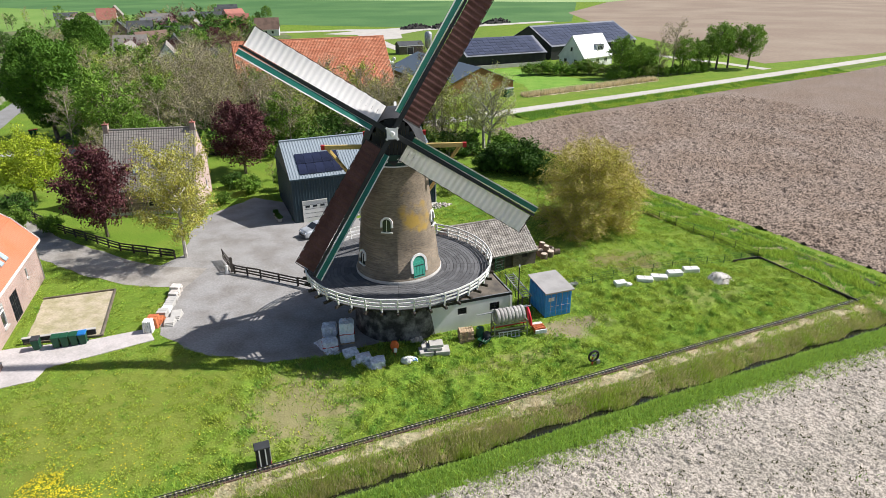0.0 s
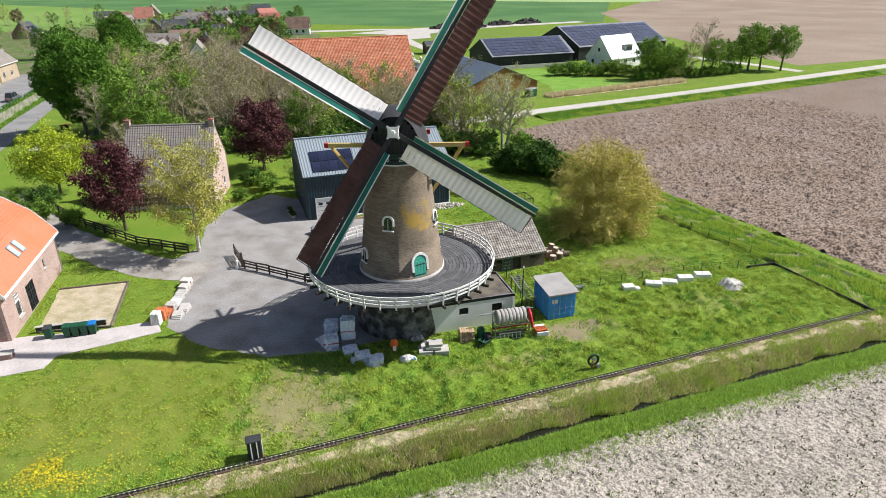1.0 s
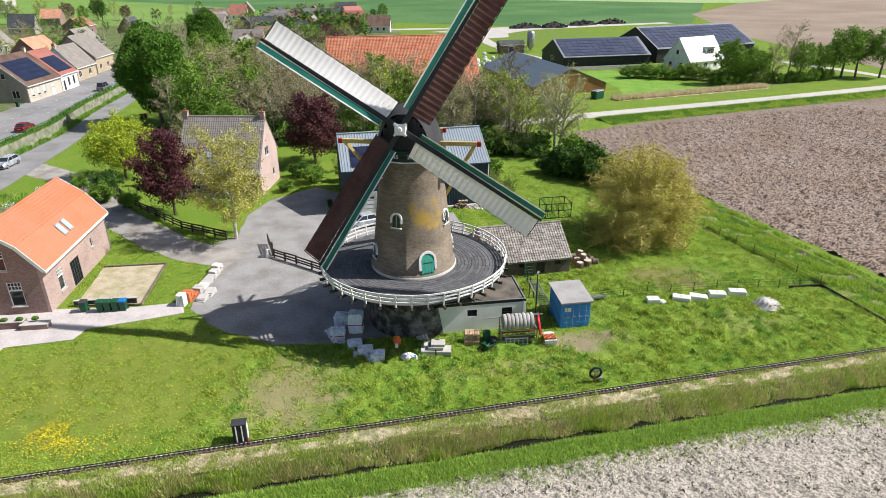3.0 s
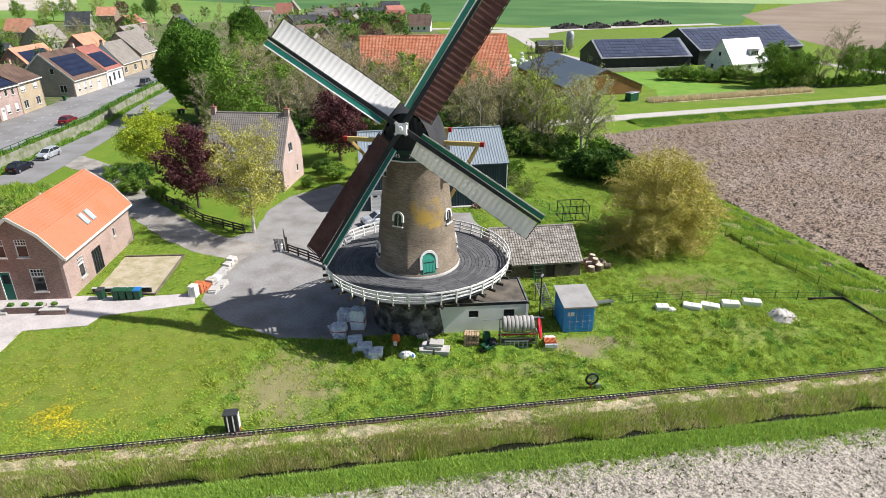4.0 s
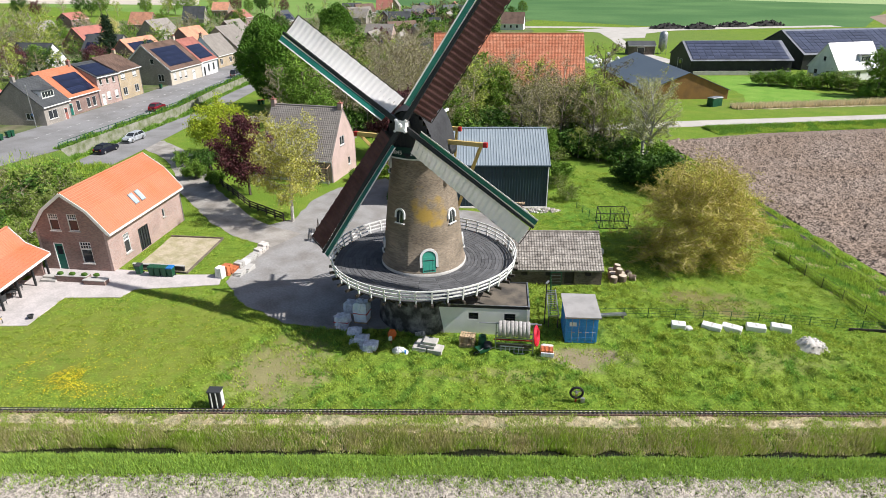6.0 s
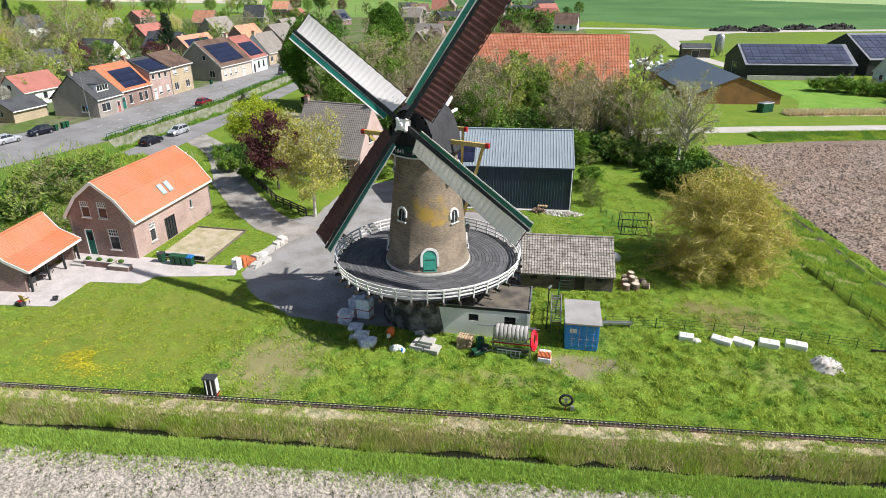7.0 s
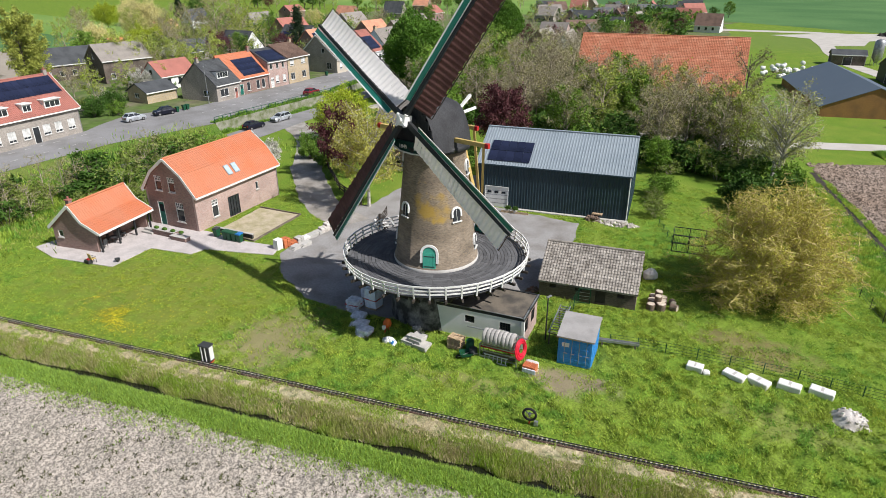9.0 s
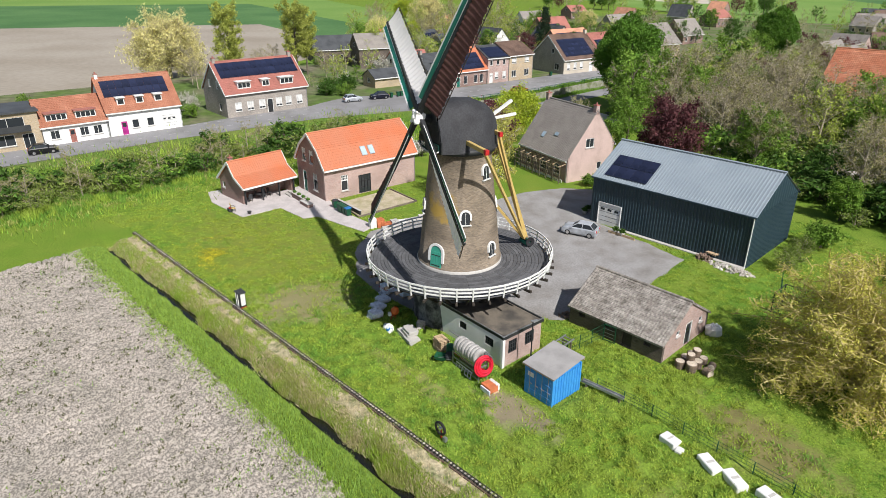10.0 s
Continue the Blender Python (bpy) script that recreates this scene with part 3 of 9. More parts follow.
# raised village street with its retaining wall
RZ = 1.8
TOP = [(-52, -6), (-58, 4), (-66, 18), (-77.3, 42), (-80.6, 60.6), (-93.6, 91.8), (-104.6, 109.5), (-127, 152), (-190, 262), (-260, 240), (-200, 120), (-165, 62), (-128, 0), (-100, -60), (-38, -40)]
sheet("embankment", TOP, RZ, M["gardens"], "grassed embankment that carries the village street", category="embankment", thick=RZ + 0.3)
b = B()
edge, foot = TOP[-1:] + TOP[:5], [(-30, -36), (-45, -2), (-52, 9), (-60, 22), (-71.5, 43), (-75, 60)]
b.strip([[(*p, RZ + 0.01) for p in edge], [(x * 0.45 + u * 0.55, y * 0.45 + v * 0.55, 1.05) for (x, y), (u, v) in zip(edge, foot)], [(*p, -0.05) for p in foot]])
solid("bank", b, M["verge"], label="grassy slope below the village street", category="bank", kind="structure")
sheet("road", [(-53, -6), (-66, 17.5), (-77.3, 42), (-80.9, 60.7), (-101.6, 102.7), (-112.6, 122), (-136, 165), (-146, 160), (-138.5, 146), (-119.3, 108), (-100.9, 68.8), (-98, 62), (-98.5, 50), (-93, 44), (-89.6, 41.2), (-81.4, 26), (-76, 18), (-69, 5), (-62, -12)], RZ + 0.03, M["asphalt"], "worn grey village street with kerbside parking", category="road")
b = B()
for p, q in (((-80.7, 60.6), (-93.7, 91.8)), ((-93.7, 91.8), (-104.7, 109.5)), ((-104.7, 109.5), (-127, 152))):
    b.beam((*p, 0.95), (*q, 0.95), 0.35, 1.95)
solid("retaining_wall", b, M["mossywall"], label="weathered pale concrete retaining wall", category="wall", kind="structure")
railing = thing("street_railing", (0, 0, 0), 0, "green iron railing along the raised street", "railing")
pb = B().box((0, 0, 0.5), (0.08, 0.08, 1.0)).mesh("post", M["bingreen"])
rl = [(-80.9, 60.6), (-93.9, 91.8), (-104.9, 109.5), (-127.2, 152)]
for p, q in zip(rl, rl[1:]):
    l = math.hypot(q[0] - p[0], q[1] - p[1])
    for i in range(int(l / 2)):
        t = i * 2 / l
        part("post", pb, None, railing, loc=(p[0] + (q[0] - p[0]) * t, p[1] + (q[1] - p[1]) * t, RZ + 0.1))
    part("rail", B().beam((*p, RZ + 1.1), (*q, RZ + 1.1), 0.07), M["bingreen"], railing)
    part("rail", B().beam((*p, RZ + 0.65), (*q, RZ + 0.65), 0.05), M["bingreen"], railing)
M["roadpaint"] = mat("worn road paint", (0.55, 0.55, 0.53), 0.85, 0.2, 1, 8, 0.05, tint=(0.35, 0.34, 0.33))
lane = thing("lane_marking", (0, 0, 0), 0, "worn white dashes of the cycle lane", "marking", kind="structure")
for a, c, n in ((Vector((-61, -6, 0)), Vector((-85.5, 43, 0)), 22), (Vector((-89.5, 63, 0)), Vector((-124, 136, 0)), 30)):
    dd = (c - a).normalized()
    side = Vector((-dd.y, dd.x, 0))
    for i in range(n):
        for off in (-2.2, 2.2):
            p = a + (c - a) * (i / n) + side * off + Vector((0, 0, RZ + 0.045))
            part("dash", B().beam(p, p + dd * 1.1, 0.14, 0.006), M["roadpaint"], lane)


# ---- windmill ----
MC = (-5.02, 51.84, 0.0)
mill = thing("windmill", MC, 12.0, "brick tower windmill with white-railed stage and two white, two brown sails", "windmill")
ZD, RD = 5.1, 7.55
rad = lambda z: 3.45 - (z - ZD) * 0.112
part("tower_base", B().lathe([(4.0, -0.2), (3.95, 0.6), (3.62, ZD - 0.05)], 48), M["plinth"], mill, "black tarred masonry with flaking patches", True)
# tower with lichen
tm = M["millbrick"]
n, ln = tm.node_tree.nodes, tm.node_tree.links
lich = n.new("ShaderNodeTexNoise")
lich.inputs["Scale"].default_value, lich.inputs["Detail"].default_value = 0.9, 8
tcx = n.new("ShaderNodeTexCoord")
mpx = n.new("ShaderNodeMapping")
mpx.vector_type = "TEXTURE"
mpx.inputs["Location"].default_value, mpx.inputs["Scale"].default_value = (1.5, -2.3, 10.3), (2.4, 2.4, 2.6)
ln.new(tcx.outputs["Object"], mpx.inputs["Vector"])
ln.new(tcx.outputs["Object"], lich.inputs["Vector"])
vl = n.new("ShaderNodeVectorMath")
vl.operation = "LENGTH"
ln.new(mpx.outputs[0], vl.inputs[0])
ad = n.new("ShaderNodeMath")
ad.operation = "MULTIPLY_ADD"
ad.inputs[1].default_value = 2.6
ln.new(lich.outputs["Fac"], ad.inputs[0])
ng = n.new("ShaderNodeMath")
ng.operation = "MULTIPLY"
ng.inputs[1].default_value = -1.0
ln.new(vl.outputs["Value"], ng.inputs[0])
ln.new(ng.outputs[0], ad.inputs[2])
rg = n.new("ShaderNodeMapRange")
rg.inputs["From Min"].default_value, rg.inputs["From Max"].default_value = 0.75, 1.25
rg.inputs["To Max"].default_value = 0.8
ln.new(ad.outputs[0], rg.inputs["Value"])
lm = n.new("ShaderNodeMix")
lm.data_type = "RGBA"
lm.inputs["B"].default_value = (0.42, 0.27, 0.045, 1)
ln.new(rg.outputs[0], lm.inputs["Factor"])
ln.new(n["Principled BSDF"].inputs["Base Color"].links[0].from_socket, lm.inputs["A"])
ln.new(lm.outputs["Result"], n["Principled BSDF"].inputs["Base Color"])
part("tower", B().lathe([(rad(ZD) + 0.06, ZD - 0.1), (rad(ZD) + 0.06, ZD + 0.35), (rad(ZD + 0.4), ZD + 0.4), (rad(10), 10), (rad(14.9), 14.9)], 64), tm, mill, "weathered brown brick with orange lichen", True)
part("foot_band", B().lathe([(rad(ZD) + 0.10, ZD), (rad(ZD) + 0.10, ZD + 0.22), (rad(ZD) + 0.02, ZD + 0.26)], 64), M["concrete"], mill, "pale mortar band at the tower's foot", True)


def arch(w, h, th, depth):
    """A round-headed surround standing on z = 0, facing -y."""
    b, r = B(), w / 2
    pts = [(-r, h * 0.35), (-r, h - r)] + [(-r * math.cos(a), h - r + r * math.sin(a)) for a in (math.pi * i / 10 for i in range(1, 10))] + [(r, h - r), (r, h * 0.35)]
    for (x0, z0), (x1, z1) in zip(pts, pts[1:]):
        k = (r + th) / r
        o = lambda x, z: (x * k, h - r + (z - h + r) * k if z > h - r else z)
        a, c = o(x0, z0), o(x1, z1)
        vs = [(x0, -depth, z0), (x1, -depth, z1), (c[0], -depth, c[1]), (a[0], -depth, a[1]), (x0, 0.1, z0), (x1, 0.1, z1), (c[0], 0.1, c[1]), (a[0], 0.1, a[1])]
        b.add(vs, [(0, 1, 2, 3), (0, 4, 5, 1), (3, 2, 6, 7), (4, 7, 6, 5)])
    return b.welded()


def arch_leaf(w, h, y):
    b, r = B(), w / 2
    pts = [(-r, 0), (r, 0), (r, h - r)] + [(r * math.cos(a), h - r + r * math.sin(a)) for a in (math.pi * i / 10 for i in range(1, 10))] + [(-r, h - r)]
    return b.wall(pts, [], 0.06, pose(0, y, 0))


def on_tower(az, z):
    a = radians(az)
    r = rad(z + 0.8)
    return Matrix.Translation((r * math.cos(a), r * math.sin(a), z)) @ pose(0, 0, 0, 0, 0, az + 90) @ pose(0, 0, 0, -6.3, 0, 0)


door = part("door", arch_leaf(1.05, 2.05, -0.10), M["doorgreen"], mill, "sea-green plank door")
door.matrix_basis = on_tower(-60, ZD + 0.05)
part("door_surround", arch(1.1, 2.1, 0.19, 0.16), M["white"], door)
for i in range(4):
    part("door_board", B().box((-0.39 + i * 0.26, -0.115, 0.8), (0.235, 0.03, 1.55)), M["doorgreen"], door)
for z in (0.45, 1.3):
    part("hinge", B().box((0, -0.14, z), (0.85, 0.02, 0.06)), M["darkiron"], door)
for az, z in ((-104.7, 9.35), (-17, 9.15), (73, 9.2), (165, 9.2), (26, 6.2), (-149.6, 6.2), (24, 12.5), (-148, 13.0)):
    w = part("window", arch_leaf(0.66, 1.0, -0.13), M["glass"], mill, "small round-headed window")
    w.matrix_basis = on_tower(az, z)
    part("window_surround", arch(0.68, 1.05, 0.15, 0.19), M["white"], w)
    part("sill", B().box((0, -0.1, -0.04), (0.9, 0.24, 0.09)), M["white"], w)
    part("glazing_bar", B().box((0, -0.14, 0.48), (0.03, 0.03, 0.94)), M["white"], w)

# stage: joists, planks, posts, rails
NS = 40
stage = part("stage", B().lathe([(3.3, ZD - 0.18), (RD - 0.1, ZD - 0.18), (RD - 0.1, ZD - 0.07), (3.3, ZD - 0.07)], NS, close=True), M["darkwood"], mill, "round timber stage")
rings, sect = 14, 20
w = (RD - 3.4) / rings
for k in range(rings):
    r0, r1 = 3.42 + k * w + 0.015, 3.42 + (k + 1) * w - 0.015
    b = B()
    for j in range(2):
        a0, a1 = math.tau / NS * (j + 0.012), math.tau / NS * (j + 0.988 if j else j + 1)
        if j:
            a0 = math.tau / NS
        vs = [(r * math.cos(a), r * math.sin(a), z) for z in (ZD - 0.065, ZD) for r, a in ((r0, a0), (r1, a0), (r1, a1), (r0, a1))]
        b.add(vs, [(4, 5, 6, 7), (0, 1, 5, 4), (1, 2, 6, 5), (2, 3, 7, 6), (3, 0, 4, 7)])
    pm = b.mesh("plank", M["deck"])
    for i in range(sect):
        part("plank", pm, None, stage, rot=(0, 0, i * 360 / sect))
jm = B().beam((3.5, 0, ZD - 0.28), (RD + 0.42, 0, ZD - 0.28), 0.16, 0.2).mesh("joist", M["darkwood"])
em = B().box((RD + 0.45, 0, ZD - 0.28), (0.06, 0.17, 0.21)).mesh("joist_end", M["white"])
pb = B().beam((RD + 0.02, 0, ZD - 0.4), (RD + 0.22, 0, ZD + 0.92), 0.11, 0.11).mesh("post", M["white"])
sm = B().beam((3.75, 0, 2.5), (RD - 0.9, 0, ZD - 0.38), 0.16, 0.2).mesh("strut", M["darkwood"])
for i in range(NS):
    a = i * 360 / NS
    part("joist", jm, None, stage, rot=(0, 0, a))
    part("post", pb, None, stage, rot=(0, 0, a))
    if i % 2 == 0:
        part("strut", sm, None, stage, rot=(0, 0, a))
c, s = math.cos(math.tau / NS), math.sin(math.tau / NS)
for h, wd in ((0.9, 0.13), (0.58, 0.1), (0.26, 0.1)):
    r = RD + 0.02 + (h + 0.4) / 1.32 * 0.2
    b = B().beam((r, 0, ZD + h), (r * c, r * s, ZD + h), 0.07, wd)
    rm = b.mesh("rail", M["white"])
    for i in range(NS):
        part("rail", rm, None, stage, rot=(0, 0, i * 360 / NS))

# cap
b = B()
secs = []
for y, w, h in ((-2.55, 2.15, 3.35), (-1.6, 2.5, 3.6), (-0.4, 2.68, 3.7), (0.8, 2.6, 3.6), (1.8, 2.2, 3.2), (2.5, 1.5, 2.6), (2.9, 0.75, 2.0), (3.0, 0.1, 1.5)):
    row = []
    for i in range(21):
        u = -1 + 2 * i / 20
        x = math.copysign(abs(u) ** 0.8, u) * w
        row.append((x, y, 14.75 + h * (1 - abs(u) ** 2.3) ** 0.8))
    secs.append(row)
b.strip(secs)
cap = part("cap", b, M["capcover"], mill, "dark rounded felt-covered cap", True)
part("curb", B().lathe([(2.3, 14.5), (2.75, 14.55), (2.78, 14.95), (2.3, 15.0)], 48, close=True), M["black"], cap, smooth=True)
for i in range(14):
    x = -2.0 + i * 4.0 / 13
    h = 3.3 * (1 - abs(x / 2.2) ** 2.3) ** 0.8
    part("board", B().box((x, -2.56, 14.75 + h / 2), (0.29, 0.09, max(0.3, h))), M["black"], cap)
sign = part("sign_board", B().wall([(-1.9, -0.1), (-1.2, -0.42), (0, -0.5), (1.2, -0.42), (1.9, -0.1), (1.9, 0.35), (-1.9, 0.35)], [], 0.08, pose(0, -2.75, 15.05)), M["signgreen"], cap, "dark green board with a white lower edge")
b = B()
lo = [(-1.92, -0.12), (-1.2, -0.46), (0, -0.54), (1.2, -0.46), (1.92, -0.12)]
for (x0, z0), (x1, z1) in zip(lo, lo[1:]):
    b.beam((x0, -2.79, 15.05 + z0), (x1, -2.79, 15.05 + z1), 0.1, 0.09)
part("white_edge", b, M["white"], sign)
for txt, x in (("1845", -1.25), ("2005", 0.25)):
    cu = bpy.data.curves.new("year", "FONT")
    cu.body, cu.size, cu.extrude = txt, 0.42, 0.01
    cu.materials.append(M["white"])
    tx = new("year", cu)
    tx.parent = sign
    tx.matrix_basis = pose(x, -2.84, 14.86, 90, 0, 0)
HUB = Vector((0.0, -3.5, 17.2))
AX = Vector((0, -math.cos(radians(12)), math.sin(radians(12))))
E1, E2 = Vector((1, 0, 0)), Vector((0, math.sin(radians(12)), math.cos(radians(12))))
part("windshaft", B().tube(HUB - AX * 3.0, HUB + AX * 0.25, 0.36, 0.33, 16), M["black"], mill, "black iron windshaft")
hub = part("poll_end", B().beam(HUB - AX * 0.35, HUB + AX * 0.42, 0.78, 0.78, up=E2), M["white"], mill, "white cast poll end")
b = B()
for k in range(4):
    a = radians(45 + 90 * k)
    d = E1 * math.cos(a) + E2 * math.sin(a)
    b.beam(HUB + AX * 0.3 + d * 0.25, HUB + AX * 0.3 + d * 0.62, 0.16, 0.3, up=AX)
b.tube(HUB + AX * 0.42, HUB + AX * 0.55, 0.2, 0.12, 10)
part("wedge", b, M["white"], hub)
LS = 12.0
for k in range(4):
    th = radians(149 + 90 * k)
    er, et = E1 * math.cos(th) + E2 * math.sin(th), -E1 * math.sin(th) + E2 * math.cos(th)
    off = AX * (0.14 if k % 2 else -0.14)
    P = lambda r, t, a: HUB + off + er * r + et * t + AX * a
    white = k % 2 == 0
    b = B()
    st = [(0, 0.36), (3, 0.34), (LS, 0.17)]
    for (r0, w0), (r1, w1) in zip(st, st[1:]):
        vs = [P(r, x * w / 2, z * w / 2) for r, w in ((r0, w0), (r1, w1)) for x, z in ((-1, -1), (1, -1), (1, 1), (-1, 1))]
        b.add(vs, [(0, 1, 5, 4), (1, 2, 6, 5), (2, 3, 7, 6), (3, 0, 4, 7), (3, 2, 1, 0), (4, 5, 6, 7)])
    sail = part("sail", b, M["black"], mill, "sail with off-white cloth and green leading board" if white else "sail with red-brown cloth and green leading board")
    tw = lambda r: radians(32 - 18 * r / LS)
    Q = lambda r, t, a=0.0: P(r, t * math.cos(tw(r)), a + t * math.sin(tw(r)))
    for name, t0, t1, mt, a in (("leading_board", 0.2, 0.62, "green", 0.02), ("white_stripe", 0.16, 0.23, "white", 0.035), ("white_stripe", 0.60, 0.70, "white", 0.035)):
        b = B()
        rows = []
        for i in range(9):
            r = 1.5 + (LS - 1.55) * i / 8
            rows.append([Q(r, t0, a), Q(r, t1, a), Q(r, t1, a - 0.06), Q(r, t0, a - 0.06), Q(r, t0, a)])
        b.strip(rows).add(rows[0][:4], [(0, 1, 2, 3)]).add(rows[-1][:4], [(0, 1, 2, 3)])
        part(name, b, M[mt], sail)
    b = B()
    for i in range(25):
        r = 1.3 + (LS - 1.45) * i / 24
        b.beam(Q(r, 0.0, -0.03), Q(r, -1.72, -0.03), 0.05, 0.06, up=AX)
    for t in (-0.62, -1.18, -1.72):
        for i in range(8):
            r0, r1 = 1.3 + (LS - 1.45) * i / 8, 1.3 + (LS - 1.45) * (i + 1) / 8
            b.beam(Q(r0, t, -0.05), Q(r1, t, -0.05), 0.05, 0.05, up=AX)
    part("lattice", b, M["darkwood"], sail, "slatted lattice")
    rng = random.Random(10 + k)
    rows = []
    for i in range(97):
        r = 1.35 + (LS - 1.6) * i / 96
        wave = 0.035 * math.sin(i / 96 * 24 * math.tau)
        edge = -1.70 + (0.05 * math.sin(i * 0.9) if not white else 0.02 * math.sin(i * 0.7))
        row = []
        for j in range(9):
            t = -0.16 + (edge + 0.16) * j / 8
            sag = -0.05 * math.sin(math.pi * j / 8)
            row.append(Q(r, t, 0.07 + wave + sag + rng.uniform(-0.008, 0.008)))
        rows.append(row)
    part("cloth", B().strip(rows), M["sailwhite" if white else "sailbrown"], sail, "rippled off-white sailcloth" if white else "rippled dark red-brown sailcloth", True)

# tail: cross beams, braces, winch
LB = 5.3
foot = Vector((0, 6.5, ZD + 0.55))
lb = part("long_cross_beam", B().beam((-LB, -0.6, 15.55), (LB, -0.6, 15.55), 0.26, 0.32), M["yellow"], mill, "ochre cross beam with red tips")
part("beam_tip", B().box((-LB - 0.12, -0.6, 15.55), (0.3, 0.3, 0.36)).box((LB + 0.12, -0.6, 15.55), (0.3, 0.3, 0.36)), M["red"], lb)
sb = part("short_cross_beam", B().beam((-2.3, 2.2, 15.9), (2.3, 2.2, 15.9), 0.24, 0.3), M["yellow"], mill)
part("beam_tip", B().box((-2.4, 2.2, 15.9), (0.25, 0.28, 0.34)).box((2.4, 2.2, 15.9), (0.25, 0.28, 0.34)), M["red"], sb)
part("tail_pole", B().beam((0, 2.8, 16.3), foot, 0.3, 0.34), M["yellow"], mill, "ochre tail pole")
part("tail_head", B().beam((0.1, 2.2, 16.6), (0.1, 4.4, 17.9), 0.2, 0.22).beam((0.1, 2.6, 16.6), (0.5, 4.6, 16.9), 0.18, 0.2), M["white"], mill, "white-painted tail ends")
for x, y, z in ((-LB + 0.2, -0.6, 15.5), (LB - 0.2, -0.6, 15.5), (-2.15, 2.2, 15.85), (2.15, 2.2, 15.85)):
    part("brace", B().beam((x, y, z), foot + Vector((0.12 * math.copysign(1, x), -0.25, 0.1)), 0.19, 0.22), M["yellow"], mill, "ochre brace")
wi = part("winch", B().box((0, 6.5, ZD + 0.25), (1.3, 0.5, 0.3)).box((-0.5, 6.5, ZD + 0.5), (0.15, 0.45, 0.5)).box((0.5, 6.5, ZD + 0.5), (0.15, 0.45, 0.5)), M["green"], mill, "green capstan winch")
part("drum", B().tube((-0.55, 6.5, ZD + 0.6), (0.55, 6.5, ZD + 0.6), 0.17, n=12), M["wood"], wi)
part("wheel", B().lathe([(0.1, -0.04), (0.42, -0.05), (0.42, 0.05), (0.1, 0.04)], 18, pose(0.75, 6.5, ZD + 0.5, 0, 90, 0), close=True), M["darkiron"], wi)

# ---- buildings ----
def interp(prof, y):
    for (y0, z0), (y1, z1) in zip(prof, prof[1:]):
        if y0 <= y <= y1:
            return z0 + (z1 - z0) * (y - y0) / (y1 - y0)
    return prof[0][1] if y < prof[0][0] else prof[-1][1]


def side_matrix(side, L, W):
    return {"F": Matrix.Identity(4), "B": pose(L, W, 0, 0, 0, 180), "R": pose(L, 0, 0, 0, 0, 90), "L": pose(0, W, 0, 0, 0, -90)}[side]


def fill(house, m, u, v, w, h, kind, th):
    """What stands in one opening of a wall."""
    t = 0.07 if w > 0.6 else 0.05
    if kind in ("door", "garage", "darkdoor", "pinkdoor", "reddoor"):
        col = {"door": "green", "garage": "white", "darkdoor": "black", "pinkdoor": "pinkpaint", "reddoor": "redtile"}[kind]
        d = part("door", B().box((u + w / 2, 0.10, v + h / 2), (w - 0.02, 0.06, h), m), M[col], house, {"garage": "white sectional garage door", "darkdoor": "dark panelled door"}.get(kind, "painted panelled door"))
        b = B()
        for x in (u + 0.04, u + w - 0.04):
            b.box((x, 0.07, v + h / 2), (0.08, 0.14, h), m)
        b.box((u + w / 2, 0.07, v + h - 0.04), (w - 0.16, 0.14, 0.08), m)
        part("door_frame", b, M["white"], d)
        if kind == "garage":
            b = B()
            for i in range(1, 5):
                b.box((u + w / 2, 0.065, v + h * i / 5), (w - 0.2, 0.012, 0.03), m)
            part("panel_joint", b, M["darkgrey"], d)
            for i in range(3):
                part("pane", B().box((u + w * (0.2 + 0.3 * i), 0.062, v + h * 0.72), (w * 0.17, 0.02, 0.26), m), M["glass"], d)
        else:
            part("pane", B().box((u + w / 2, 0.062, v + h * 0.72), (w * 0.55, 0.02, h * 0.3), m), M["glass"], d)
        return
    if kind == "hole":
        # A dark board behind the hole stands in for the shade inside.
        part("shutter", B().box((u + w / 2, 0.2, v + h / 2), (w, 0.04, h), m), M["darkwood"], house, "dark backing that stands for the unlit inside of the opening")
        part("lintel", B().box((u + w / 2, -0.012, v + h + 0.05), (w + 0.2, 0.05, 0.1), m), M["redwood"], house)
        return
    x0, x1, z0, z1 = u + t, u + w - t, v + t, v + h - t

    def grid(xa, xb, za, zb, nx, nz, bar):
        """Openings of a frame that glazing bars divide."""
        cw, ch = (xb - xa - bar * (nx - 1)) / nx, (zb - za - bar * (nz - 1)) / nz
        return [(xa + i * (cw + bar), za + j * (ch + bar), cw, ch) for i in range(nx) for j in range(nz)]

    if kind == "sash":
        lights = [(x0, z0, x1 - x0, h * 0.63 - t)] + grid(x0, x1, v + h * 0.69, z1, 4, 2, 0.035)
    elif kind == "double":
        lights = grid(x0, u + w / 2 - 0.035, z0, z1, 2, 3, 0.03) + grid(u + w / 2 + 0.035, x1, z0, z1, 2, 3, 0.03)
    else:
        lights = grid(x0, x1, z0, z1, 2 if w > 1.2 else 1, 1, 0.06)
    win = part("window", B().wall([(u, v), (u + w, v), (u + w, v + h), (u, v + h)], lights, 0.1, m @ Matrix.Translation((0, 0.03, 0))), M["black" if kind == "double" else "white"], house)
    for lu, lv, lw, lh in lights:
        part("pane", B().box((lu + lw / 2, 0.115, lv + lh / 2), (lw, 0.012, lh), m), M["glass"], win)
    if kind == "blind":
        part("blind", B().box((u + w / 2, 0.1, v + h * 0.6), (w - 2 * t, 0.01, h * 0.75), m), M["blind"], win)
    if kind != "double":
        part("sill", B().box((u + w / 2, -0.03, v - 0.05), (w + 0.16, 0.16, 0.09), m), M["concrete"], win)


